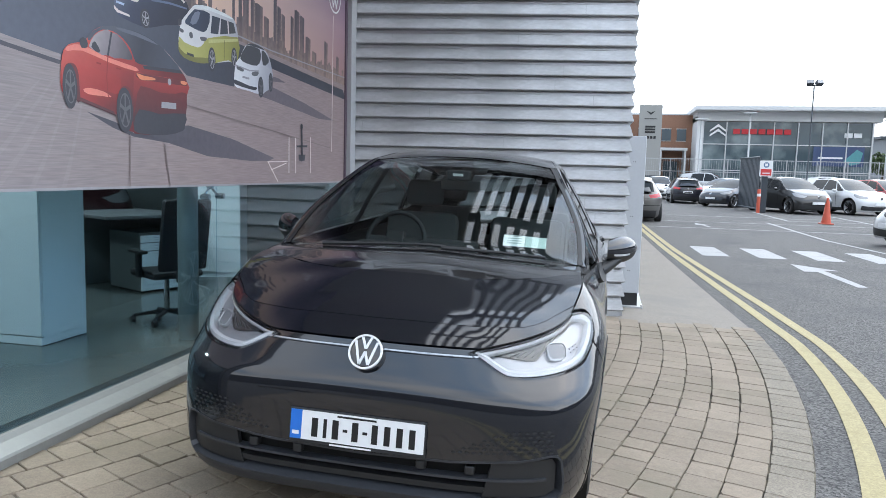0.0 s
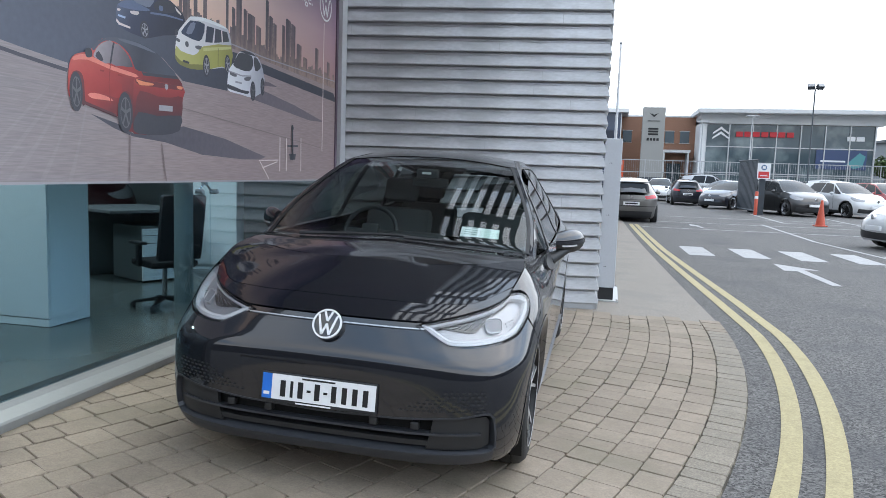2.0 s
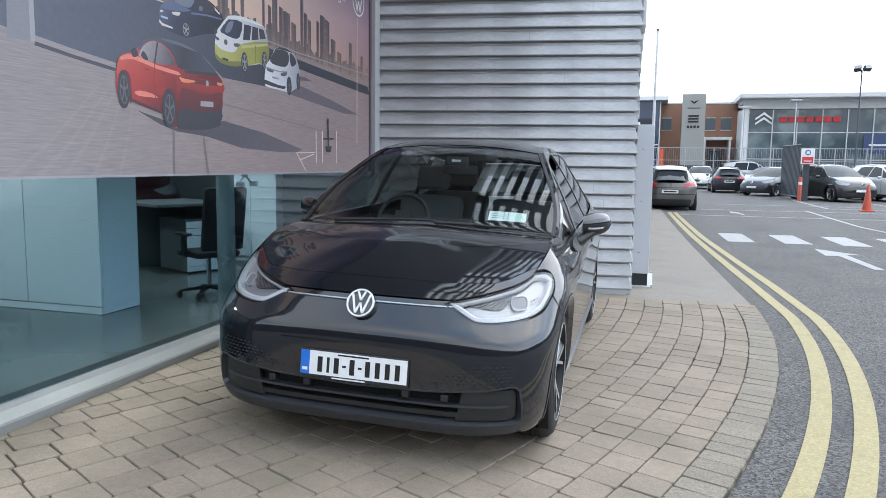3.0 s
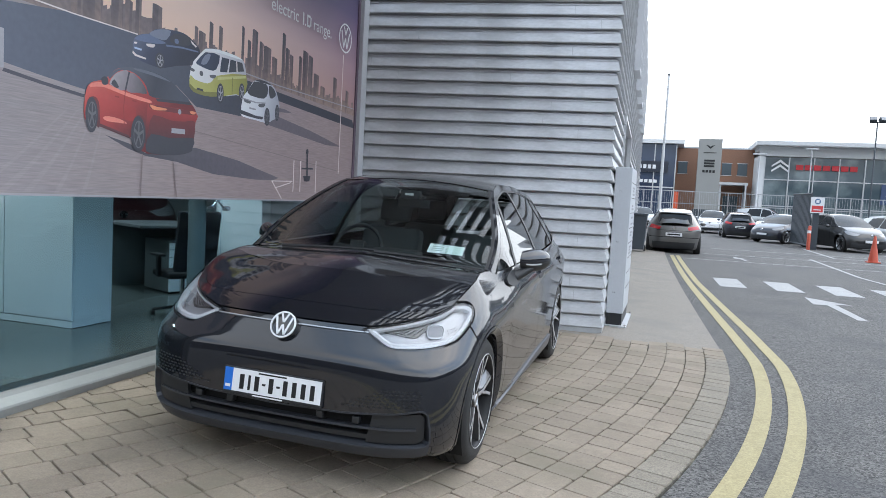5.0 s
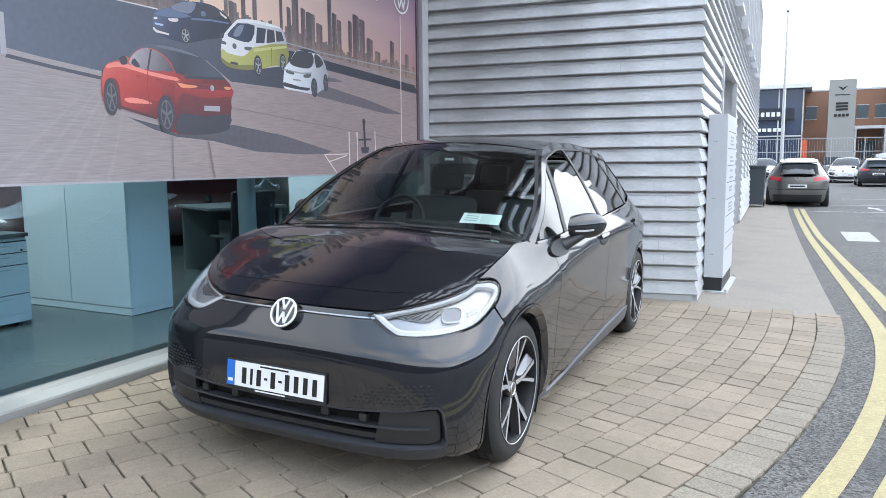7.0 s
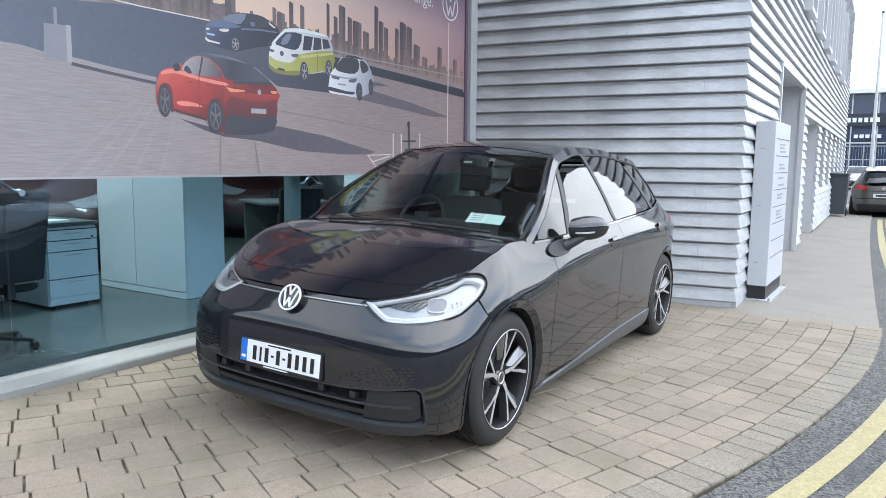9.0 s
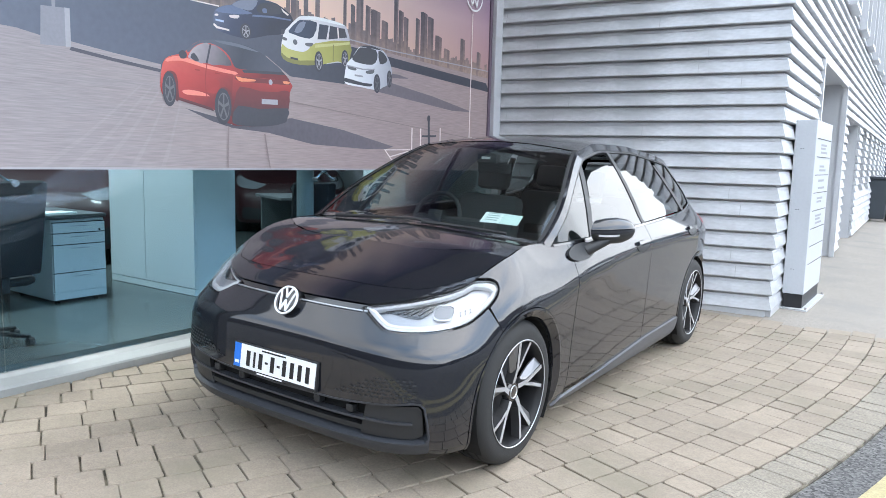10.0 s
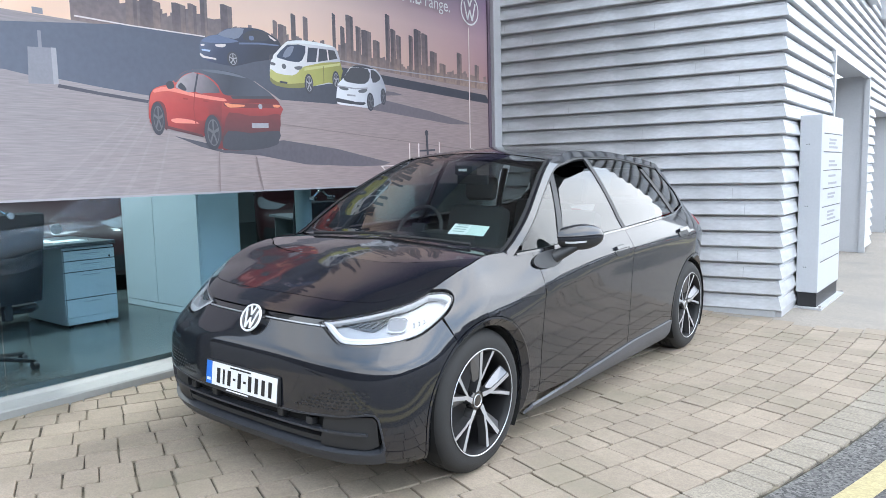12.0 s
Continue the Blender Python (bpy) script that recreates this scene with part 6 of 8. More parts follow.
def yard_car(label, paint, m, size=(1, 1, 1), group="parked cars", rims=None):
    """A simpler parked car: shell, glass, lamps, plates and wheels."""
    c = thing("car", label, "car", m, group)
    sc = Matrix.Diagonal((*size, 1))
    def p(nm, bm, mm, lab="", smooth=True):
        bmesh.ops.transform(bm, matrix=sc, verts=bm.verts)
        return part(nm, bm, mm, c, lab, smooth)
    bm = skin(bmesh.new(), BODY_SIDE, S.side(), (0.12, 0.08), both=True, depth=0)
    skin(bm, TOP_POLY, S.top(), (0.12, 0.12), both=True, depth=0)
    p("body", bm, paint)
    p("windscreen", skin(bmesh.new(), ws_poly, S.top(0.004), (0.15, 0.15), both=True, depth=0), CARGLASS)
    p("rear_screen", skin(bmesh.new(), [(0.0, 4.05), (0.44, 4.05), (0.50, 4.19), (0.0, 4.19)], S.top(0.006), (0.15, 0.04), both=True, depth=0), CARGLASS)
    for sd in (-1, 1):
        for nm, poly in (("front_window", g1), ("rear_window", g2), ("quarter_window", tri)):
            p(nm, skin(bmesh.new(), poly, S.side(0.004), (0.2, 0.15), mirror=sd < 0, depth=0), CARGLASS)
        p("headlamp", skin(bmesh.new(), lamp_line, S.side(0.004), (0.1, 0.06), mirror=sd < 0, depth=0), HEADL)
        p("tail_lamp", skin(bmesh.new(), dense([(S.uy(3.98, 0.9), 0.88), (math.pi + S.YB - S.YE - 0.50, 0.83), (math.pi + S.YB - S.YE - 0.46, 0.93), (S.uy(3.98, 0.97), 0.995)], 4), S.side(0.006), (0.1, 0.06), mirror=sd < 0, depth=0), TAILRED)
    p("lower_grille", skin(bmesh.new(), grille_edge, S.side(0.004), (0.1, 0.06), both=True, depth=0), SATIN)
    p("rear_diffuser", skin(bmesh.new(), [(S.uy(4.12, 0.3), 0.2), (math.pi + S.YB - S.YE, 0.2), (math.pi + S.YB - S.YE, 0.42), (S.uy(4.12, 0.42), 0.42)], S.side(0.004), (0.1, 0.06), both=True, depth=0), SATIN)
    end_u = math.pi + S.YB - S.YE
    p("rear_screen_frame", skin(bmesh.new(), [(0.0, 4.035), (0.50, 4.035), (0.57, 4.205), (0.0, 4.205)], S.top(0.003), (0.15, 0.04), both=True, depth=0), SATIN)
    p("roof_spoiler", box(bmesh.new(), -0.52, 0.52, 3.96, 4.10, 1.385, 1.41, 0.01), paint)
    # flat dark strips in place of the shade in groove and crease
    p("bumper_groove", skin(bmesh.new(), [(S.uy(4.0, 0.58), 0.575), (end_u, 0.575), (end_u, 0.592), (S.uy(4.0, 0.59), 0.592)], S.side(0.003), (0.1, 0.06), both=True, depth=0), DARK)
    p("tailgate_crease", skin(bmesh.new(), [(end_u - 0.6, 0.80), (end_u, 0.80), (end_u, 0.812), (end_u - 0.6, 0.812)], S.side(0.003), (0.1, 0.06), both=True, depth=0), DARK)
    p("rear_badge", rod(bmesh.new(), (0, 4.245, 0.90), (0, 4.262, 0.90), 0.055, seg=20), CHROME)
    p("front_badge", rod(bmesh.new(), (0, 0.02, 0.72), (0, -0.035, 0.72), 0.055, seg=20), CHROME)
    for sd in (-1, 1):
        # door gaps too are flat strips with the shade as their colour
        for y, z1 in ((1.52, 0.92), (2.52, 0.94), (3.30, 0.95)):
            p("door_gap", skin(bmesh.new(), [(S.uy(y, 0.4), 0.36), (S.uy(y + 0.014, 0.4), 0.36), (S.uy(y + 0.014, z1), z1), (S.uy(y, z1), z1)], S.side(0.003), (0.1, 0.1), mirror=sd < 0, depth=0), DARK)
        p("sill_trim", skin(bmesh.new(), [(S.uy(1.12, 0.3), 0.19), (S.uy(3.08, 0.3), 0.19), (S.uy(3.08, 0.3), 0.31), (S.uy(1.12, 0.3), 0.31)], S.side(0.004), (0.2, 0.06), mirror=sd < 0, depth=0), SATIN)
        p("door_handle", boxes((sd * 0.90 - 0.02, sd * 0.90 + 0.02, 2.30, 2.48, 0.86, 0.885), bevel=0.006), paint)
    p("front_plate", boxes((-0.26, 0.26, -0.02, 0.03, 0.43, 0.53)), PLATEWHITE, smooth=False)
    p("rear_plate", boxes((-0.26, 0.26, 4.25, 4.275, 0.62, 0.73)), PLATEWHITE, smooth=False)
    p("plate_bar", boxes((-0.2, 0.2, 4.276, 4.278, 0.65, 0.70)), INK, smooth=False)
    p("underbody", boxes((-0.7, 0.7, 0.45, 4.0, 0.17, 0.5)), DARK, smooth=False)
    for sd in (-1, 1):
        bm = bmesh.new()
        vs = bmesh.ops.create_uvsphere(bm, u_segments=10, v_segments=6, radius=1.0)["verts"]
        for v in vs:
            v.co = Vector((sd * (0.98 + 0.10 * v.co.x), 1.52 + 0.07 * v.co.y, 1.02 + 0.065 * v.co.z))
        p("door_mirror", bm, paint)
        for cy in (FA, RA):
            wheel(c, pose(sd * 0.76 * size[0], cy * size[1], WZ * 1.0, 0, 0, 0 if sd > 0 else 180), detail=False, dark=rims)
    return c
GREYCAR = mat("warm_grey_car_paint", (0.13, 0.125, 0.12), 0.3, 0.5, 0.05, coat=1.0)
NAVYCAR = mat("dark_navy_car_paint", (0.02, 0.021, 0.03), 0.3, 0.3, 0.05, coat=1.0)
WHITECAR = mat("white_car_paint", (0.58, 0.59, 0.60), 0.3, 0, 0.03, coat=1.0)
SILVERCAR = mat("silver_car_paint", (0.42, 0.43, 0.44), 0.3, 0.5, 0.05, coat=1.0)
BLACKCAR = mat("black_car_paint", (0.012, 0.012, 0.013), 0.3, 0.2, 0.05, coat=1.0)
def at(x, y, heading, z=ROAD_Z):
    """A car whose middle stands at x, y; heading 0 looks towards -y, 90 towards +x."""
    return pose(x, y, z, 0, 0, heading) @ Matrix.Translation((0, -2.13, 0))
SUV = (1.04, 1.06, 1.05)
yard_car("warm grey hatchback parked beside the footpath", GREYCAR, at(1.10, 26.5, 180, ROAD_Z - 0.04), (1.0, 1.0, 0.98))
yard_car("dark navy hatchback parked in the yard", NAVYCAR, at(4.6, 44.3, 180), (1.0, 1.0, 0.95))
yard_car("white car parked in the far row", WHITECAR, at(3.6, 50.5, -8), (1, 1, 0.97))
yard_car("grey car parked in the far row", GREYCAR, at(0.9, 52, 170), (1, 1, 0.97))
yard_car("white car parked among the far row", WHITECAR, at(-1.2, 54, 10), (1, 1, 0.97))
yard_car("silver estate car parked before the fence", SILVERCAR, at(7.4, 54.5, 75), (1.0, 1.05, 1.2))
yard_car("white hatchback parked nose out", WHITECAR, at(7.3, 47.5, -50), (1, 1, 0.97))
yard_car("dark grey car standing behind the gate panel", NAVYCAR, at(6.7, 40.5, -40), (1, 1, 0.95))
yard_car("black sport utility car facing the road", BLACKCAR, at(8.35, 35.8, 20), SUV)
yard_car("white sport utility car facing the road", WHITECAR, at(10.9, 36.6, 24), SUV)
yard_car("red car parked further along the row", RED, at(14.0, 41.0, 24), SUV)
yard_car("white car parked at the end of the row", WHITECAR, at(16.4, 42.0, 24), SUV)
yard_car("white sport utility car reversed into a bay", WHITECAR, at(8.45, 18.75, -75), SUV)
yard_car("silver car parked along the fence", SILVERCAR, at(11.5, 54.5, 80), (1, 1.0, 1.1))
yard_car("white van-like car parked along the fence", WHITECAR, at(15.5, 55.0, 85), (1, 1.0, 1.15))
yard_car("dark red hatchback displayed on the showroom floor", MAROON, at(-7.6, 4.9, 60, FLOOR_Z), group="showroom cars")
yard_car("dark red hatchback displayed further back in the showroom", MAROON, at(-8.2, 9.3, 52, FLOOR_Z), group="showroom cars")

# ---- yard furniture ----
STEEL = mat("galvanised_steel", (0.42, 0.43, 0.44), 0.45, 0.6, 0.1, 4)
DARKSTEEL = mat("dark_grey_steel", (0.055, 0.066, 0.078), 0.5, 0.3, 0.1, 2)
CONE = mat("orange_cone", (0.50, 0.085, 0.045), 0.5, 0, 0.1, 6)
gate = thing("gate", "dark grey steel gate panel standing open", "gate")
for i in range(16):
    t0, t1 = i / 16, (i + 0.7) / 16
    a, b = Vector((6.85, 35.0)), Vector((6.57, 38.4))
    p0, p1 = a + (b - a) * t0, a + (b - a) * t1
    bm = bmesh.new()
    rodv = [bm.verts.new((*v, z)) for v, z in ((p0, 0.12), (p1, 0.12), (p1, 2.42), (p0, 2.42))]
    fc = bm.faces.new(rodv)
    r = bmesh.ops.extrude_face_region(bm, geom=[fc])
    bmesh.ops.translate(bm, verts=[v for v in r["geom"] if isinstance(v, bmesh.types.BMVert)], vec=(0.03, 0, 0))
    part("slat", bm, DARKSTEEL, gate)
part("top_rail", rod(bmesh.new(), (6.85, 35.0, 2.42), (6.57, 38.4, 2.42), 0.04), DARKSTEEL, gate)
part("bottom_rail", rod(bmesh.new(), (6.85, 35.0, 0.1), (6.57, 38.4, 0.1), 0.04), DARKSTEEL, gate)
gp = thing("gate_post", "dark steel gate post carrying a warning sign", "post", pose(6.95, 34.4, ROAD_Z))
part("post", boxes((-0.12, 0.12, -0.12, 0.12, 0, 2.0), bevel=0.01), DARKSTEEL, gp)
sg = thing("warning_sign", "white sign with red panels fixed on the post", "sign", pose(6.95, 34.2, 1.9))
part("sheet", boxes((-0.27, 0.27, -0.02, 0.0, -0.34, 0.34), bevel=0.004), PLATEWHITE, sg)
part("red_panel", boxes((-0.22, 0.22, -0.024, -0.0205, -0.30, -0.02)), mat("sign_red", (0.6, 0.05, 0.05), 0.5), sg)
part("white_bar", boxes((-0.15, 0.15, -0.028, -0.0245, -0.22, -0.18)), PLATEWHITE, sg)
part("blue_disc", rod(bmesh.new(), (0.0, -0.021, 0.16), (0.0, -0.026, 0.16), 0.12, seg=24), mat("sign_blue_disc", (0.10, 0.17, 0.30), 0.5), sg)
part("white_bar", boxes((-0.06, 0.06, -0.030, -0.0265, 0.10, 0.22)), PLATEWHITE, sg)
bo = thing("bollard", "orange-red steel bollard by the gate post", "bollard", pose(6.72, 34.15, ROAD_Z))
part("post", lathe(bmesh.new(), [(0, 0.075), (1.0, 0.075), (1.04, 0.05), (1.05, 0.0)], axis="Z", seg=16), CONE, bo, smooth=True)
part("band", lathe(bmesh.new(), [(0.72, 0.077), (0.84, 0.077)], axis="Z", seg=16), PLATEWHITE, bo, smooth=True)
co = thing("traffic_cone", "orange traffic cone standing in the yard", "cone", pose(7.58, 27.1, ROAD_Z))
part("cone", lathe(bmesh.new(), [(0.04, 0.16), (0.9, 0.035), (0.92, 0.0)], axis="Z", seg=20), CONE, co, smooth=True)
part("foot", boxes((-0.2, 0.2, -0.2, 0.2, 0.0, 0.04), bevel=0.008), CONE, co)
bn = thing("wheelie_bin", "dark grey wheeled refuse bin by the wall", "bin", pose(-0.02, 23.4, 0.0))
bm = box(bmesh.new(), -0.28, 0.28, -0.33, 0.33, 0.08, 1.15, 0.02)
for v in bm.verts:
    k = 0.8 + 0.2 * v.co.z / 1.15
    v.co.x *= k
    v.co.y *= k
part("tub", bm, DARKSTEEL, bn)
part("lid", boxes((-0.30, 0.30, -0.37, 0.36, 1.15, 1.22), bevel=0.015), DARKSTEEL, bn)
for s in (-1, 1):
    part("wheel", rod(bmesh.new(), (s * 0.22, 0.28, 0.1), (s * 0.26, 0.28, 0.1), 0.1, seg=16), RUBBER, bn)
fp = thing("flagpole", "tall slender pale flagpole", "flagpole", pose(0.47, 30.6, ROAD_Z))
part("pole", lathe(bmesh.new(), [(0.0, 0.075), (3, 0.06), (6.85, 0.038), (6.86, 0.0)], axis="Z", seg=14), mat("pale_pole", (0.55, 0.56, 0.57), 0.4), fp, smooth=True)
part("finial", lathe(bmesh.new(), [(6.86, 0.05), (6.92, 0.05), (6.95, 0.0)], axis="Z", seg=12), DARKSTEEL, fp)

def street_lamp(x, y, h, label, twin=False):
    l = thing("street_lamp", label, "lamp post", pose(x, y, ROAD_Z), group="yard lamps")
    part("pole", lathe(bmesh.new(), [(0, 0.08), (1.0, 0.075), (1.05, 0.05), (h, 0.04)], axis="Z", seg=12), DARKSTEEL if twin else STEEL, l, smooth=True)
    if twin:
        for s in (-1, 1):
            bm = box(bmesh.new(), -0.2, 0.2, -0.15, 0.15, -0.14, 0.14, 0.02, m=pose(s * 0.26, -0.1, h + 0.12, -35, 0, s * 14))
            fl = part("floodlight", bm, DARKSTEEL, l)
            part("glass", box(bmesh.new(), -0.17, 0.17, -0.157, -0.151, -0.11, 0.11, m=pose(s * 0.26, -0.1, h + 0.12, -35, 0, s * 14)), HEADL, fl)
        part("cross_arm", rod(bmesh.new(), (-0.35, 0, h), (0.35, 0, h), 0.03), DARKSTEEL, l)
    else:
        part("head", boxes((-0.42, 0.42, -0.14, 0.14, h - 0.05, h + 0.08), bevel=0.03), STEEL, l)
    return l
street_lamp(12.55, 50, 7.4, "dark yard pole with twin floodlights", True)
street_lamp(6.55, 55, 5.6, "slim dark yard lamp post with a box head")
street_lamp(10.35, 58, 6.3, "slim yard lamp post with a flat head")
street_lamp(20.5, 60, 6.0, "yard lamp post with a flat head near the roof end")

fence = thing("fence", "galvanised railing fence along the back of the yard", "fence")
for i in range(24):
    x = -8 + i * 2.2
    part("post", boxes((x - 0.03, x + 0.03, 61.97, 62.03, ROAD_Z, 2.95)), STEEL, fence)
for z in (0.4, 1.9, 2.9):
    part("rail", boxes((-8, 44, 61.98, 62.02, z - 0.03, z + 0.03)), STEEL, fence)
first = part("bar", boxes((-0.007, 0.007, 61.99, 62.01, 0.4, 2.9)), STEEL, fence)
first.location.x = -7.82
for i in range(2, 290):
    b = new("bar", first.data)
    b.parent = fence
    b.location.x = -8 + i * 0.18
part("low_wall", boxes((-8, 44, 62.1, 62.4, ROAD_Z, 0.9)), mat("grey_block_wall", (0.28, 0.28, 0.28), 0.8, 0, 0.1, 2), fence)

# ---- buildings across the yard ----
BRICK = mat("orange_brick", (0.28, 0.150, 0.098), 0.85, 0, 0.10, 0.8, fine=9, fvar=0.2)
BRICKJ = mat("brick_soffit", (0.16, 0.09, 0.06), 0.85)
RENDERW = mat("white_render", (0.70, 0.71, 0.71), 0.7, 0, 0.06, 0.6)
GLASSB = mat("office_glass", (0.06, 0.085, 0.10), 0.06, 0, 0.2, 0.25, spec=0.35)
GLASSC = mat("showroom_front_glass", (0.075, 0.105, 0.120), 0.05, 0, 0.35, 0.30, spec=0.45, stains=((0.22, 0.27, 0.28), 0.35, 0.45, 0.62))
BLUEGL = mat("blue_panel", (0.030, 0.046, 0.088), 0.2, 0, 0.1, 0.5, coat=0.6)
MULL = mat("pale_mullion", (0.55, 0.56, 0.57), 0.4, 0.4)
brick = thing("brick_building", "two-storey orange brick building with a flat roof", "building")
part("wall", boxes((0.5, 8.15, 74, 86, ROAD_Z, 7.35)), BRICK, brick)
part("parapet", boxes((0.45, 8.2, 73.95, 86, 7.35, 7.5)), TRIM, brick)
for x in (1.2, 3.0, 5.2, 6.6):
    w = part("window", boxes((x, x + 0.85, 73.93, 73.995, 4.9, 6.0)), GLASSB, brick)
    part("window_frame", boxes((x - 0.06, x + 0.91, 73.95, 73.99, 4.84, 4.895), (x - 0.06, x + 0.91, 73.95, 73.99, 6.005, 6.06)), MULL, w)
part("porch_frame", boxes((5.0, 5.15, 71.8, 73.9, ROAD_Z, 3.9), (7.2, 7.35, 71.8, 73.9, ROAD_Z, 3.9), (4.9, 7.45, 71.8, 73.9, 3.9, 4.15)), RENDERW, brick)
part("door", boxes((5.3, 7.0, 73.9, 73.99, ROAD_Z, 3.2)), BRICKJ, brick)
part("door_glass", boxes((5.5, 6.8, 73.85, 73.895, 0.2, 2.9)), GLASSB, brick)
bsign = thing("sign_tower", "grey concrete sign tower with dark emblem shapes", "sign", pose(0, 0, 0))
part("slab", boxes((2.85, 4.85, 69.6, 70.4, ROAD_Z, 7.9), bevel=0.02), mat("grey_sign_tower", (0.30, 0.30, 0.285), 0.6, 0, 0.06, 0.7), bsign)
part("plinth", boxes((2.7, 5.0, 69.4, 70.6, ROAD_Z, 1.5)), DARKSTEEL, bsign)
for pts in ([(3.45, 7.35), (3.85, 7.0), (4.25, 7.35), (3.98, 7.28), (3.85, 7.18), (3.72, 7.28)],):
    part("emblem", plate_from(bmesh.new(), pts, 0.03, lambda a, b: Vector((a, 69.57, b)), (0, 0.03, 0)), INK, bsign)
for z, w in ((5.85, 0.45), (5.6, 0.45), (5.35, 0.45)):
    part("emblem_bar", boxes((3.85 - w, 3.85 + w, 69.56, 69.59, z, z + 0.17)), INK, bsign)
for i in range(4):
    part("letter_bar", boxes((3.3 + i * 0.29, 3.3 + i * 0.29 + 0.21, 69.56, 69.59, 4.85, 5.08)), INK, bsign)
part("letter_bar", boxes((3.3, 4.4, 69.56, 69.59, 6.62, 6.68)), INK, bsign)
blue = thing("blue_building", "dark blue glazed showroom with a thin flat roof", "building")
part("wall", boxes((-9, 1.0, 70.3, 84, ROAD_Z, 7.4)), BLUEGL, blue)
part("roof", boxes((-9.3, 1.6, 69.6, 84.2, 7.4, 7.75)), RENDERW, blue)
for i in range(6):
    x = -8.6 + i * 1.9
    part("mullion", boxes((x, x + 0.1, 70.2, 70.295, ROAD_Z, 7.4)), MULL, blue)
part("transom", boxes((-9, 1.0, 70.2, 70.295, 3.3, 3.42)), MULL, blue)
part("sign_band", boxes((-9, 0.3, 70.0, 70.19, 4.75, 5.75)), mat("dark_sign_band", (0.02, 0.025, 0.04), 0.4), blue)
for i in range(7):
    part("letter_bar", boxes((-3.6 + i * 0.42, -3.6 + i * 0.42 + 0.28, 69.96, 69.995, 5.05, 5.42)), PLATEWHITE, blue)
for i in range(5):
    part("letter_bar", boxes((-2.6 + i * 0.42, -2.6 + i * 0.42 + 0.30, 70.15, 70.19, 3.75, 4.05)), PLATEWHITE, blue)
part("red_panel", boxes((1.0, 1.4, 70.3, 70.6, ROAD_Z, 3.0)), ORANGEPL, blue)
show = thing("glazed_showroom", "white-framed glazed car showroom with a wide roof", "building")
part("wall", boxes((8.0, 8.5, 70, 88, ROAD_Z, 7.0), (8.5, 22.4, 87, 88, ROAD_Z, 7.0)), RENDERW, show)
part("fascia", boxes((8.0, 23.2, 69.9, 88, 6.55, 7.35)), RENDERW, show)
bm = bmesh.new()
box(bm, 7.6, 25.2, 68.2, 89, 7.35, 7.75)
part("roof", bm, RENDERW, show)
part("roof_edge", boxes((7.55, 25.25, 68.14, 68.19, 7.4, 7.7)), MULL, show)
for i in range(7):
    x0 = 8.55 + i * 2.0
    for z0, z1 in ((ROAD_Z, 2.1), (2.18, 4.45), (4.53, 6.5)):
        part("pane", boxes((x0 + 0.05, x0 + 1.95, 70.2, 70.24, z0, z1)), GLASSC, show)
    part("mullion", boxes((x0 - 0.045, x0 + 0.045, 70.05, 70.3, ROAD_Z, 6.55)), MULL, show)
part("mullion", boxes((22.5, 22.62, 70.05, 70.3, ROAD_Z, 6.55)), MULL, show)
for z in (2.14, 4.49):
    part("transom", boxes((8.55, 22.55, 70.1, 70.28, z - 0.04, z + 0.04)), MULL, show)
for i in range(3):
    part("roof_column", rod(bmesh.new(), (23.6, 69.5 + i * 6, ROAD_Z), (23.6, 69.5 + i * 6, 7.35), 0.12), MULL, show)
for dz in (0.0, 0.42):
    pts = [(9.1, 5.15 + dz), (9.8, 5.62 + dz), (10.5, 5.15 + dz), (10.5, 5.32 + dz), (9.8, 5.86 + dz), (9.1, 5.32 + dz)]
    part("emblem", plate_from(bmesh.new(), pts, 0.05, lambda a, b: Vector((a, 69.98, b)), (0, 0.05, 0)), PLATEWHITE, show)
REDSIGN = mat("red_sign_letter", (0.55, 0.02, 0.03), 0.4)
for i in range(7):
    x = 11.1 + i * 0.71
    part("letter_bar", boxes((x, x + 0.58, 69.98, 70.04, 5.40, 5.86), bevel=0.02), REDSIGN, show)
part("poster", boxes((17.9, 22.0, 70.1, 70.15, 2.7, 4.4)), mat("blue_poster", (0.04, 0.07, 0.16), 0.3, 0, 0.2, 0.4), show)
part("poster_shape", plate_from(bmesh.new(), [(20.4, 3.2), (21.4, 4.2), (21.9, 3.9), (21.7, 3.0), (21.0, 2.8)], 0.02, lambda a, b: Vector((a, 70.07, b)), (0, 0.02, 0)), mat("teal_poster_shape", (0.08, 0.28, 0.30), 0.4), show)
part("poster_bar", boxes((18.3, 20.3, 70.06, 70.09, 3.35, 3.5)), PLATEWHITE, show)
for i in range(2):
    part("letter_bar", boxes((20.3 + i * 0.75, 20.95 + i * 0.75, 70.06, 70.09, 5.2, 5.6)), PLATEWHITE, show)
for i in range(4):
    dk = part("desk_inside", boxes((9.5 + i * 3.1, 10.6 + i * 3.1, 71.2, 71.6, ROAD_Z, 3.0)), MULL, show)
wh = thing("warehouse", "grey metal-clad warehouse beyond the yard", "building")
part("wall", boxes((30, 70, 90, 110, ROAD_Z, 6.2)), mat("grey_sheet_metal", (0.24, 0.26, 0.28), 0.6, 0.2, 0.05, 0.4), wh)
part("roof", boxes((29.6, 70.4, 89.6, 110.4, 6.2, 6.5)), DARKSTEEL, wh)
# far tree
tree = thing("tree", "small leafy green tree beyond the fence", "tree", pose(27.5, 82, ROAD_Z))
bm = bmesh.new()
rod(bm, (0, 0, 0), (0.1, 0, 2.4), 0.14, 0.09, 8)
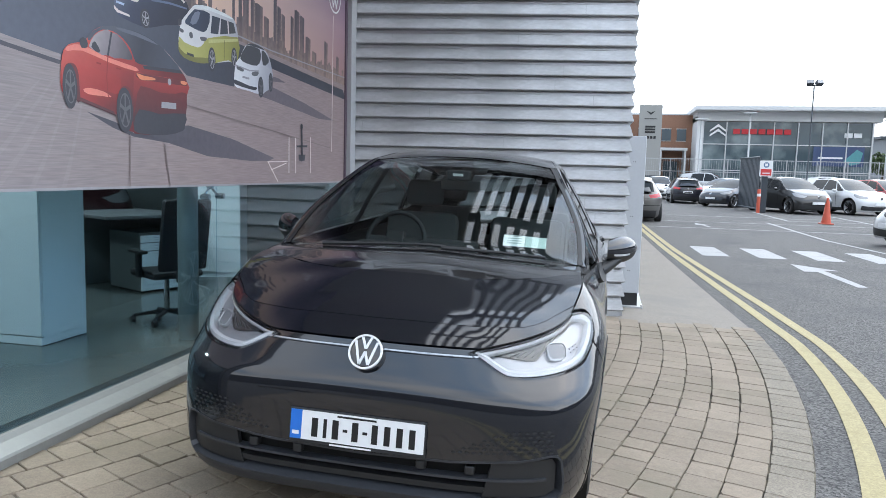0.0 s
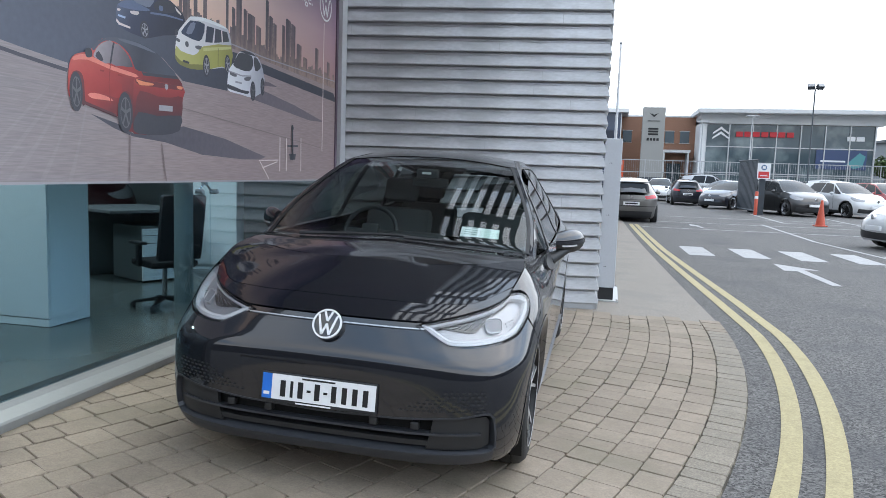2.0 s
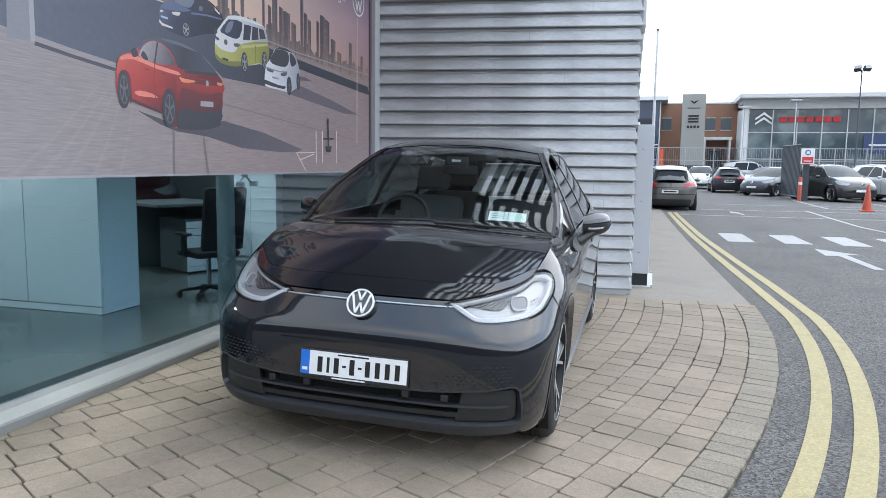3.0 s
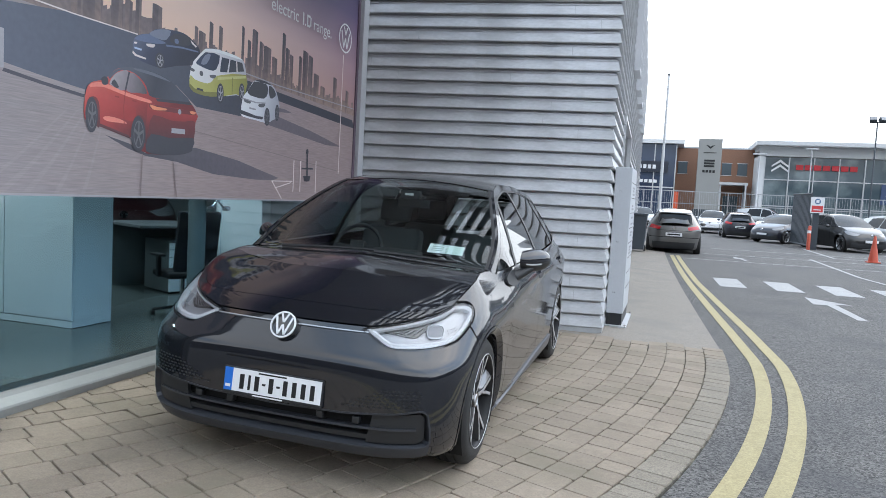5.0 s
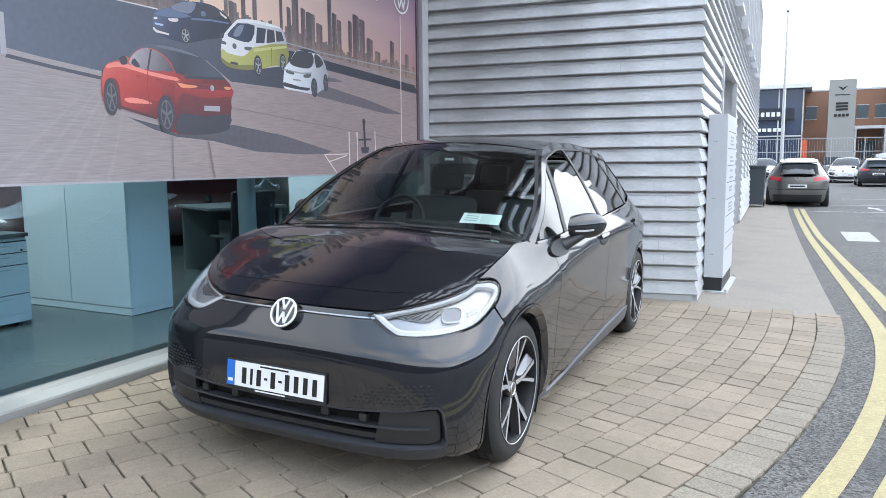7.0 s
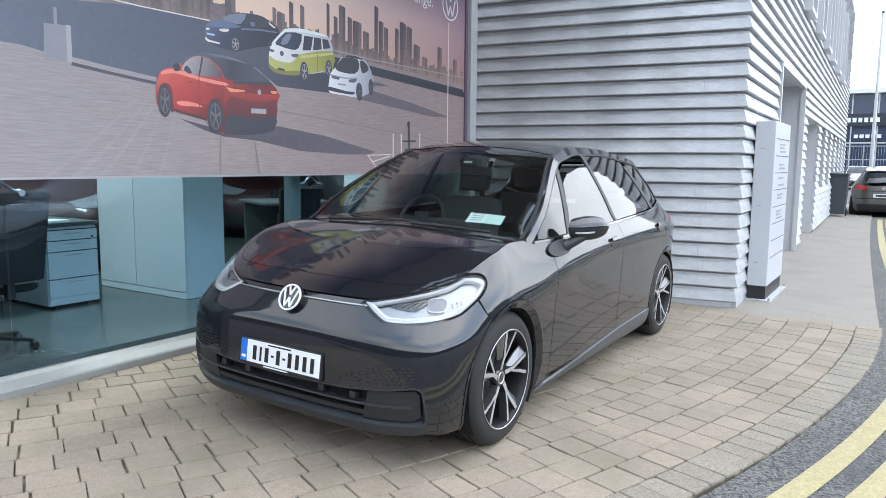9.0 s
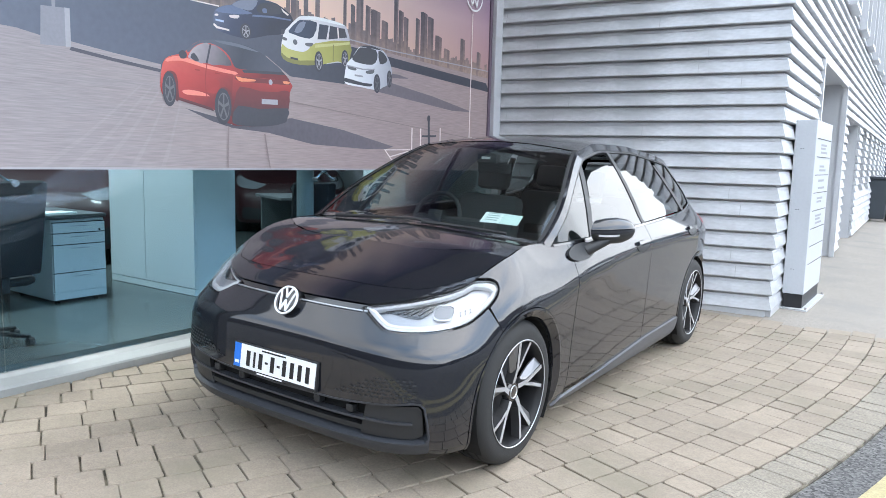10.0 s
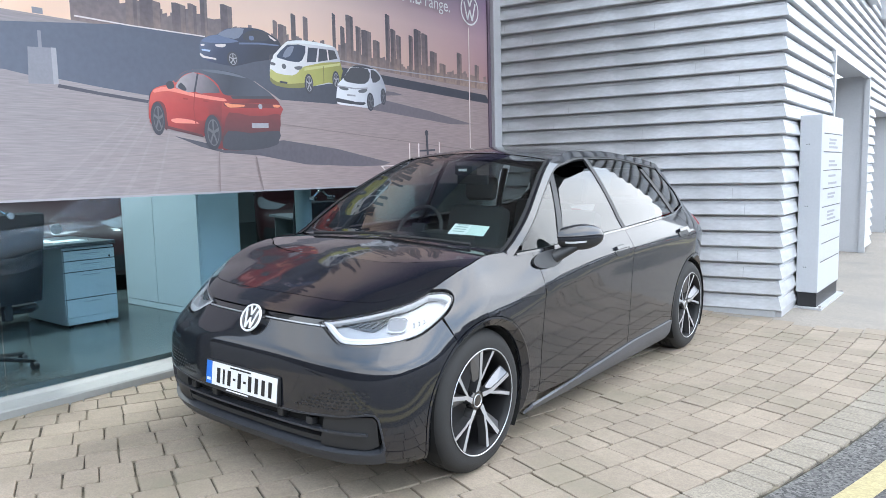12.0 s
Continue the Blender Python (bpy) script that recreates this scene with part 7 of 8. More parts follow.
for a in range(5):
    rod(bm, (0.1, 0, 1.9 + 0.1 * a), (0.9 * math.cos(a * 1.3), 0.9 * math.sin(a * 1.3), 3.1 + 0.15 * a), 0.05, 0.02, 6)
part("trunk", bm, mat("bark", (0.09, 0.07, 0.05), 0.9), tree)
rnd = random.Random(5)
bm = bmesh.new()
for i in range(900):
    while True:
        p = Vector((rnd.uniform(-1, 1), rnd.uniform(-1, 1), rnd.uniform(-1, 1)))
        if 0.25 < p.length < 1 and noise.noise(p * 2.2) > -0.25:
            break
    c = Vector((p.x * 1.7, p.y * 1.7, 3.4 + p.z * 1.15))
    a, b = Vector((rnd.gauss(0, 1), rnd.gauss(0, 1), rnd.gauss(0, 1))).normalized() * 0.16, Vector((rnd.gauss(0, 1), rnd.gauss(0, 1), rnd.gauss(0, 1))).normalized() * 0.12
    bm.faces.new([bm.verts.new(c + a), bm.verts.new(c + b), bm.verts.new(c - a), bm.verts.new(c - b)])
part("crown", bm, mat("leaf_green", (0.06, 0.10, 0.03), 0.7, 0, 0.3, 2), tree)
# plain unseen walls that close the yard behind and beside the camera
# added so that the car body has dark surroundings to reflect
CLOSE = mat("dark_block_wall", (0.05, 0.05, 0.048), 0.85, 0, 0.15, 0.5)
tagged(part("wall_behind", boxes((-60, 70, -26.3, -26, ROAD_Z, 7.8)), CLOSE), "plain dark boundary wall", "wall", kind="structure")
tagged(part("wall_east", boxes((45, 45.3, -26, 62, ROAD_Z, 6.0)), CLOSE), "plain dark boundary wall", "wall", kind="structure")

# ---- printed hoarding over the glass ----
def print_mat(name, col, var=0.15, scale=4.0, fine=60, aniso=None):
    return mat(name, col, 0.42, 0, var, scale, fine=fine, fvar=0.12, aniso=aniso)
P_SKY = bpy.data.materials.new("printed_evening_sky")
P_SKY.use_nodes = True
pn, plk = P_SKY.node_tree.nodes, P_SKY.node_tree.links
pco, psx, pr1 = pn.new("ShaderNodeTexCoord"), pn.new("ShaderNodeSeparateXYZ"), pn.new("ShaderNodeValToRGB")
pmr = pn.new("ShaderNodeMapRange")
pmr.inputs["From Min"].default_value, pmr.inputs["From Max"].default_value = 2.2, 3.9
plk.new(pco.outputs["Object"], psx.inputs[0]), plk.new(psx.outputs["Z"], pmr.inputs[0]), plk.new(pmr.outputs[0], pr1.inputs[0])
pr1.color_ramp.elements[0].color, pr1.color_ramp.elements[1].color = (0.90, 0.58, 0.38, 1), (0.10, 0.10, 0.20, 1)
for pos, c in ((0.35, (0.86, 0.63, 0.54, 1)), (0.50, (0.60, 0.46, 0.47, 1)), (0.68, (0.28, 0.24, 0.33, 1))):
    e = pr1.color_ramp.elements.new(pos)
    e.color = c
pmr2, pr2, pmx = pn.new("ShaderNodeMapRange"), pn.new("ShaderNodeValToRGB"), pn.new("ShaderNodeMixRGB")
pmr2.inputs["From Min"].default_value, pmr2.inputs["From Max"].default_value = 4.2, 7.0
pr2.color_ramp.elements[0].color, pr2.color_ramp.elements[1].color = (1, 1, 1, 1), (0.43, 0.38, 0.53, 1)
pmx.blend_type, pmx.inputs["Fac"].default_value = "MULTIPLY", 1.0
plk.new(psx.outputs["Y"], pmr2.inputs[0]), plk.new(pmr2.outputs[0], pr2.inputs[0]), plk.new(pr1.outputs[0], pmx.inputs["Color1"]), plk.new(pr2.outputs[0], pmx.inputs["Color2"])
plk.new(pmx.outputs[0], pn["Principled BSDF"].inputs["Base Color"])
pn["Principled BSDF"].inputs["Roughness"].default_value = 0.42
PALE = print_mat("printed_pale", (0.754, 0.667, 0.638))
STONE = print_mat("printed_stone", (0.348, 0.334, 0.362))
POST = print_mat("printed_post", (0.235, 0.232, 0.262))
INKD = print_mat("printed_dark", (0.050, 0.050, 0.064))
REDD = print_mat("printed_deep_red", (0.290, 0.029, 0.029))
REDL = print_mat("printed_light_red", (0.800, 0.230, 0.180))
ORANGE = print_mat("printed_orange", (0.800, 0.261, 0.131))
BLUEL = print_mat("printed_pale_blue", (0.435, 0.522, 0.696))
LIMED = print_mat("printed_dark_lime", (0.22, 0.205, 0.06))
WHITE = print_mat("printed_white", (0.800, 0.800, 0.800))

def shade_mat(name, a, b, stops, grain=0.10, gs=(6, 9), streak=0.0):
    """A printed tone that runs from point a to point b (y, z) through the given colours, with grain."""
    m = bpy.data.materials.new(name)
    m.use_nodes = True
    n, l = m.node_tree.nodes, m.node_tree.links
    co, sx = n.new("ShaderNodeTexCoord"), n.new("ShaderNodeSeparateXYZ")
    l.new(co.outputs["Object"], sx.inputs[0])
    dy, dz = b[0] - a[0], b[1] - a[1]
    q = dy * dy + dz * dz
    m1, m2 = n.new("ShaderNodeMath"), n.new("ShaderNodeMath")
    m1.operation = m2.operation = "MULTIPLY_ADD"
    m1.inputs[1].default_value, m1.inputs[2].default_value = dy / q, -(a[0] * dy + a[1] * dz) / q
    m2.inputs[1].default_value = dz / q
    l.new(sx.outputs["Y"], m1.inputs[0]), l.new(sx.outputs["Z"], m2.inputs[0]), l.new(m1.outputs[0], m2.inputs[2])
    mp, no, wob = n.new("ShaderNodeMapping"), n.new("ShaderNodeTexNoise"), n.new("ShaderNodeMath")
    mp.inputs["Scale"].default_value = (1, gs[0], gs[1])
    no.inputs["Scale"].default_value, no.inputs["Detail"].default_value = 1.0, 5
    l.new(co.outputs["Object"], mp.inputs[0]), l.new(mp.outputs[0], no.inputs["Vector"])
    wob.operation, wob.inputs[1].default_value = "MULTIPLY_ADD", 0.25 + streak
    off = n.new("ShaderNodeMath")
    off.operation, off.inputs[1].default_value = "SUBTRACT", 0.5 * (0.25 + streak)
    l.new(no.outputs["Fac"], wob.inputs[0]), l.new(m2.outputs[0], wob.inputs[2]), l.new(wob.outputs[0], off.inputs[0])
    rp = n.new("ShaderNodeValToRGB")
    el = rp.color_ramp.elements
    el[0].position, el[0].color = stops[0][0], (*stops[0][1], 1)
    el[1].position, el[1].color = stops[-1][0], (*stops[-1][1], 1)
    for pos, c in stops[1:-1]:
        e = el.new(pos)
        e.color = (*c, 1)
    l.new(off.outputs[0], rp.inputs[0])
    fine, sc, mu = n.new("ShaderNodeTexNoise"), n.new("ShaderNodeMath"), n.new("ShaderNodeMixRGB")
    fine.inputs["Scale"].default_value, fine.inputs["Detail"].default_value = (4.5 if streak else 26), 4
    l.new(mp.outputs[0], fine.inputs["Vector"]) if streak else l.new(co.outputs["Object"], fine.inputs["Vector"])
    sc.operation, sc.inputs[1].default_value, sc.inputs[2].default_value = "MULTIPLY_ADD", 2 * grain, 1 - grain
    mu.blend_type, mu.inputs["Fac"].default_value = "MULTIPLY", 1.0
    l.new(fine.outputs["Fac"], sc.inputs[0]), l.new(rp.outputs[0], mu.inputs["Color1"]), l.new(sc.outputs[0], mu.inputs["Color2"])
    l.new(mu.outputs[0], n["Principled BSDF"].inputs["Base Color"])
    n["Principled BSDF"].inputs["Roughness"].default_value = 0.42
    return m
BLD = shade_mat("printed_tower", (4.0, 2.30), (4.0, 2.75), [(0.0, (0.25, 0.175, 0.155)), (0.4, (0.135, 0.102, 0.108)), (1.0, (0.085, 0.073, 0.090))], 0.45, (14, 5))
FARB = shade_mat("printed_far_tower", (4.0, 2.28), (4.0, 2.6), [(0.0, (0.33, 0.23, 0.19)), (0.5, (0.20, 0.15, 0.15)), (1.0, (0.16, 0.125, 0.135))], 0.4, (14, 5))
GROUNDP = shade_mat("printed_paving", (2.6, 1.32), (4.6, 2.30), [(0.0, (0.285, 0.250, 0.258)), (0.35, (0.305, 0.252, 0.252)), (0.65, (0.33, 0.258, 0.252)), (1.0, (0.32, 0.243, 0.240))], 0.36, (1.6, 34), 0.22)
TRACK = shade_mat("printed_tyre_track", (2.6, 1.3), (4.2, 2.0), [(0.0, (0.305, 0.268, 0.275)), (1.0, (0.335, 0.272, 0.268))], 0.34, (1.6, 34), 0.22)
SLATE = shade_mat("printed_slate", (2.0, 2.35), (4.9, 2.02), [(0.0, (0.115, 0.130, 0.172)), (0.4, (0.090, 0.101, 0.140)), (1.0, (0.050, 0.052, 0.070))], 0.15, (2, 6))
CAST = shade_mat("printed_cast_shade", (3.4, 1.62), (5.4, 1.5), [(0.0, (0.070, 0.068, 0.088)), (1.0, (0.150, 0.125, 0.145))], 0.2, (2, 9))
REDS = shade_mat("printed_red_side", (3.1, 2.05), (3.3, 1.66), [(0.0, (0.64, 0.115, 0.092)), (0.35, (0.52, 0.066, 0.055)), (0.6, (0.40, 0.042, 0.040)), (1.0, (0.18, 0.024, 0.028))], 0.06, (7, 9))
REDR = shade_mat("printed_red_tail", (3.9, 2.0), (3.9, 1.78), [(0.0, (0.48, 0.060, 0.052)), (0.5, (0.32, 0.036, 0.036)), (1.0, (0.16, 0.024, 0.03))], 0.06, (7, 9))
REDK = shade_mat("printed_tail_lower", (3.9, 1.86), (3.9, 1.64), [(0.0, (0.17, 0.032, 0.036)), (1.0, (0.055, 0.030, 0.038))], 0.1, (7, 9))
ROOFP = shade_mat("printed_roof", (3.5, 2.18), (3.95, 1.99), [(0.0, (0.10, 0.105, 0.135)), (0.45, (0.045, 0.048, 0.066)), (1.0, (0.075, 0.082, 0.11))], 0.06, (6, 6))
GLASSL = shade_mat("printed_glass", (3.3, 2.13), (3.6, 2.0), [(0.0, (0.42, 0.37, 0.38)), (0.45, (0.24, 0.20, 0.22)), (1.0, (0.09, 0.08, 0.095))], 0.12, (9, 9))
NAVY = shade_mat("printed_navy", (3.6, 2.5), (3.9, 2.23), [(0.0, (0.120, 0.140, 0.215)), (0.4, (0.045, 0.055, 0.100)), (1.0, (0.026, 0.028, 0.048))], 0.1, (6, 12))
LIME = shade_mat("printed_lime", (4.2, 2.3), (4.9, 2.15), [(0.0, (0.50, 0.47, 0.15)), (0.55, (0.38, 0.36, 0.09)), (1.0, (0.25, 0.235, 0.06))], 0.06, (6, 6))
VANW = shade_mat("printed_van_white", (4.15, 2.45), (4.85, 2.3), [(0.0, (0.78, 0.76, 0.75)), (0.5, (0.66, 0.64, 0.65)), (1.0, (0.42, 0.41, 0.46))], 0.05, (6, 6))
SMALLW = shade_mat("printed_small_white", (4.85, 2.2), (5.35, 2.1), [(0.0, (0.76, 0.76, 0.78)), (0.5, (0.62, 0.62, 0.66)), (1.0, (0.34, 0.34, 0.40))], 0.05, (6, 6))
VGLASS = shade_mat("printed_van_glass", (4.15, 2.45), (4.7, 2.3), [(0.0, (0.045, 0.065, 0.115)), (0.5, (0.03, 0.04, 0.07)), (1.0, (0.06, 0.06, 0.07))], 0.1, (9, 9))
BLDW = shade_mat("printed_tower_lit", (4.0, 2.30), (4.0, 2.75), [(0.0, (0.32, 0.22, 0.18)), (0.4, (0.20, 0.145, 0.14)), (1.0, (0.13, 0.105, 0.12))], 0.45, (14, 5))
NAVYL = print_mat("printed_navy_sheen", (0.13, 0.165, 0.27))
GLASSB_ = print_mat("printed_blue_glass", (0.20, 0.22, 0.29))
LIMEL = print_mat("printed_light_lime", (0.56, 0.54, 0.22))
SMALLD = shade_mat("printed_small_side", (5.1, 2.2), (5.38, 2.1), [(0.0, (0.60, 0.60, 0.63)), (1.0, (0.33, 0.33, 0.38))], 0.05, (6, 6))
REDM = shade_mat("printed_red_door", (3.2, 2.0), (3.3, 1.80), [(0.0, (0.60, 0.075, 0.062)), (1.0, (0.36, 0.032, 0.032))], 0.06, (7, 9))
ROOFL = print_mat("printed_roof_sheen", (0.13, 0.14, 0.18))
RIMP = print_mat("printed_rim", (0.125, 0.122, 0.135))
FAINT = print_mat("printed_faint_line", (0.24, 0.185, 0.18))

BX = -2.50
hoard = thing("hoarding", "large printed hoarding of cars before an evening skyline", "hoarding", kind="structure")
part("backing", boxes((BX - 0.05, BX - 0.003, Y_S, 7.03, 1.31, 3.88)), TRIM, hoard)
def flat(bm, pts, lift):
    bm.faces.new([bm.verts.new((BX + lift, y, z)) for y, z in pts])
    bm.normal_update()
    f = list(bm.faces)[-1]
    if f.normal.x < 0:
        f.normal_flip()
    return bm
LIFT = [0.0002]
def art(material, pts):
    LIFT[0] += 0.00004
    pts = [(min(max(y, Y_S), 7.028), min(max(z, 1.3102), 3.878)) for y, z in pts]
    return part("print", flat(bmesh.new(), pts, LIFT[0]), material, hoard)
def rounded(pts, k=3):
    n = len(pts)
    return flow([pts[(i - 1) % n] for i in range(n + 3)], k)[k:-k - 1]
def wheel_art(y, z, ry, rz, rim=None):
    disc_art(INKD, y, z, ry, rz)
    y, z = y + 0.06 * ry, z
    disc_art(rim or RIMP, y, z, 0.70 * ry, 0.76 * rz)
    disc_art(INKD, y, z, 0.62 * ry, 0.69 * rz)
    for k in range(5):
        a = 2 * math.pi * k / 5 + 0.3
        c, s_ = math.cos(a), math.sin(a)
        art(rim or RIMP, [(y - 0.08 * ry * s_, z + 0.08 * rz * c), (y + 0.66 * ry * c - 0.09 * ry * s_, z + 0.72 * rz * s_ + 0.09 * rz * c), (y + 0.66 * ry * c + 0.09 * ry * s_, z + 0.72 * rz * s_ - 0.09 * rz * c), (y + 0.08 * ry * s_, z - 0.08 * rz * c)])
def disc_art(material, y, z, ry, rz):
    return art(material, [(y + ry * math.cos(2 * math.pi * k / 18), z + rz * math.sin(2 * math.pi * k / 18)) for k in range(18)])
art(P_SKY, [(Y_S, 2.2), (7.028, 2.2), (7.028, 3.878), (Y_S, 3.878)])
# a low far skyline, then the towers
rng = random.Random(41)
low_top = smooth_curve((2.9, 2.56), (3.6, 2.50), (4.2, 2.475), (4.8, 2.46), (5.4, 2.43), (6.0, 2.40), (6.6, 2.38), (7.1, 2.35))
line, y = [(2.6, 2.28)], 2.6
while y < 6.98:
    w = rng.uniform(0.02, 0.06)
    h = low_top(y) + rng.uniform(-0.04, 0.05)
    line += [(y, h), (y + w, h + rng.choice((0, 0, 0.012)))]
    y += w + 0.0005
art(FARB, line + [(y, 2.22)])
for i, (y0, y1, z1) in enumerate(((2.950, 3.035, 2.618), (3.044, 3.196, 2.585), (3.273, 3.382, 2.593), (3.395, 3.468, 2.606), (3.492, 3.552, 2.675), (3.655, 3.758, 2.643), (4.119, 4.164, 2.599), (4.166, 4.254, 2.576), (4.298, 4.349, 2.674), (4.421, 4.474, 2.670), (4.737, 4.778, 2.743), (4.826, 4.880, 2.651), (4.893, 4.983, 2.755), (5.008, 5.073, 2.676), (5.076, 5.202, 2.656), (5.216, 5.308, 2.588), (5.385, 5.447, 2.835), (5.450, 5.523, 2.713), (5.526, 5.595, 2.668), (5.701, 5.763, 2.688), (5.776, 5.881, 2.757), (5.885, 5.982, 2.732), (6.008, 6.119, 2.579), (6.439, 6.524, 2.613), (6.154, 6.257, 2.478), (6.746, 6.823, 2.522))):
    art(BLD if i % 3 else BLDW, [(y0, 2.24), (y0 + 0.004, z1 - 0.004), (y0 + 0.35 * (y1 - y0), z1), (y1, z1 - 0.012), (y1 - 0.004, 2.24)])
    if y1 - y0 > 0.06:
        art(BLDW if i % 3 else BLD, [(y0 + 0.62 * (y1 - y0), 2.24), (y0 + 0.62 * (y1 - y0), z1 - 0.004), (y1 - 0.006, z1 - 0.016), (y1 - 0.008, 2.24)])
art(GROUNDP, [(Y_S, 1.3102), (7.028, 1.3102), (7.028, 2.27), (5.4, 2.32), (2.9, 2.37), (Y_S, 2.40)])
# ground, cars and small things of the picture
art(SLATE, [(1.79, 2.27), (2.97, 2.40), (3.52, 2.39), (4.09, 2.29), (4.75, 2.22), (4.84, 2.31), (6.94, 2.22), (7.09, 2.13), (5.34, 2.21), (4.75, 2.00), (4.16, 2.00), (3.93, 2.12), (3.54, 2.17), (3.27, 2.06), (3.07, 1.93), (2.50, 2.00), (2.21, 2.05), (1.78, 2.07)])
art(PALE, [(2.62, 2.41), (2.97, 2.40), (3.52, 2.40), (3.52, 2.392), (2.97, 2.392), (2.62, 2.40)])
art(STONE, [(4.76, 2.372), (5.34, 2.352), (7.08, 2.352), (7.08, 2.342), (5.34, 2.342), (4.76, 2.362)])
art(TRACK, [(2.50, 2.02), (2.75, 1.99), (3.07, 1.96), (3.07, 1.93), (2.75, 1.96), (2.50, 1.99)])
art(CAST, [(2.50, 1.99), (2.75, 1.96), (3.07, 1.93), (3.06, 1.91), (2.75, 1.94), (2.49, 1.97)])
# pale tyre tracks and joints of the printed paving
for a, b, w in ((2.28, 2.90, 0.03), (2.45, 2.98, 0.035), (2.62, 3.05, 0.03), (2.84, 3.12, 0.022), (3.05, 3.22, 0.02)):
    art(TRACK, rounded([(a, 1.3102), (a + 0.45 * (b - a), 1.50), (b, 1.80), (b + 0.5 * w, 1.80), (a + 0.45 * (b - a) + w, 1.50), (a + w * 1.6, 1.3102)], 2))
art(POST, [(2.34, 2.19), (2.50, 2.20), (2.50, 1.99), (2.33, 1.98)])
art(STONE, [(2.47, 2.20), (2.50, 2.20), (2.50, 1.99), (2.47, 1.985)])
art(POST, [(2.40, 2.29), (2.42, 2.29), (2.42, 2.19), (2.40, 2.19)])
art(POST, [(2.38, 2.42), (2.44, 2.42), (2.44, 2.385), (2.38, 2.385)])
art(CAST, [(3.24, 1.70), (3.47, 1.66), (3.62, 1.61), (4.17, 1.69), (4.73, 1.63), (5.40, 1.51), (5.30, 1.485), (5.00, 1.48), (4.40, 1.50), (3.95, 1.57), (3.62, 1.59), (3.44, 1.63)])
art(CAST, [(5.12, 1.98), (5.34, 2.07), (6.01, 2.00), (6.70, 1.90), (6.32, 1.89), (5.66, 1.94)])
art(CAST, [(5.34, 2.15), (5.47, 2.15), (5.61, 2.13), (5.35, 2.11)])
# dark car at the back
art(NAVY, rounded([(3.473, 2.301), (3.486, 2.365), (3.558, 2.407), (3.621, 2.424), (3.678, 2.463), (3.754, 2.488), (3.909, 2.509), (4.029, 2.505), (4.134, 2.466), (4.183, 2.431), (4.196, 2.367), (4.141, 2.311), (3.934, 2.265), (3.794, 2.224), (3.699, 2.215), (3.554, 2.227), (3.482, 2.248)], 2))
art(NAVYL, rounded([(3.494, 2.372), (3.563, 2.406), (3.628, 2.421), (3.730, 2.408), (3.805, 2.398), (3.710, 2.374), (3.617, 2.363), (3.514, 2.357)], 2))
art(GLASSB_, rounded([(3.629, 2.424), (3.682, 2.460), (3.754, 2.484), (3.854, 2.494), (3.803, 2.420), (3.721, 2.411)], 2))
art(INKD, rounded([(3.838, 2.427), (3.878, 2.477), (3.988, 2.499), (4.081, 2.478), (4.057, 2.436), (3.903, 2.410)], 2))
art(NAVYL, [(3.805, 2.389), (3.983, 2.410), (4.169, 2.416), (4.168, 2.406), (3.982, 2.397), (3.804, 2.376)])
art(NAVYL, rounded([(3.896, 2.447), (3.933, 2.452), (3.936, 2.424), (3.900, 2.419)], 2))
art(PALE, rounded([(3.602, 2.352), (3.687, 2.365), (3.674, 2.341), (3.616, 2.337)], 2))
art(PALE, rounded([(3.485, 2.341), (3.513, 2.344), (3.508, 2.332), (3.484, 2.329)], 2))
art(BLUEL, [(3.489, 2.309), (3.560, 2.308), (3.555, 2.295), (3.489, 2.297)])
art(PALE, [(3.474, 2.280), (3.507, 2.263), (3.603, 2.256), (3.602, 2.245), (3.496, 2.248), (3.471, 2.265)])
art(PALE, [(4.073, 2.480), (4.150, 2.447), (4.136, 2.437), (4.088, 2.456)])
wheel_art(3.742, 2.265, 0.048, 0.054, STONE)
# two-tone van
art(VANW, rounded([(4.074, 2.173), (4.079, 2.252), (4.104, 2.320), (4.144, 2.361), (4.235, 2.441), (4.284, 2.460), (4.425, 2.481), (4.647, 2.480), (4.759, 2.465), (4.796, 2.416), (4.817, 2.337), (4.799, 2.181), (4.679, 2.163), (4.392, 2.111), (4.129, 2.108)], 2))
art(LIME, rounded([(4.080, 2.226), (4.135, 2.201), (4.290, 2.195), (4.359, 2.232), (4.420, 2.278), (4.813, 2.352), (4.812, 2.197), (4.765, 2.157), (4.679, 2.172), (4.514, 2.130), (4.392, 2.111), (4.258, 2.099), (4.129, 2.108), (4.074, 2.140)], 2))
art(LIMEL, [(4.420, 2.268), (4.813, 2.343), (4.812, 2.323), (4.418, 2.244)])
art(LIMED, rounded([(4.076, 2.163), (4.131, 2.135), (4.260, 2.128), (4.413, 2.147), (4.411, 2.112), (4.258, 2.096), (4.129, 2.105), (4.074, 2.137)], 2))
art(INKD, [(4.163, 2.144), (4.239, 2.142), (4.238, 2.126), (4.162, 2.130)])
art(VGLASS, rounded([(4.143, 2.331), (4.237, 2.415), (4.282, 2.431), (4.439, 2.438), (4.398, 2.324), (4.318, 2.302), (4.188, 2.313)], 2))
art(VGLASS, [(4.466, 2.431), (4.569, 2.436), (4.543, 2.325), (4.445, 2.312)])
art(VGLASS, [(4.583, 2.436), (4.753, 2.439), (4.784, 2.375), (4.567, 2.328)])
art(GLASSB_, rounded([(4.254, 2.406), (4.321, 2.421), (4.272, 2.341), (4.202, 2.331)], 2))
art(PALE, [(4.664, 2.436), (4.679, 2.436), (4.689, 2.354), (4.674, 2.351)])
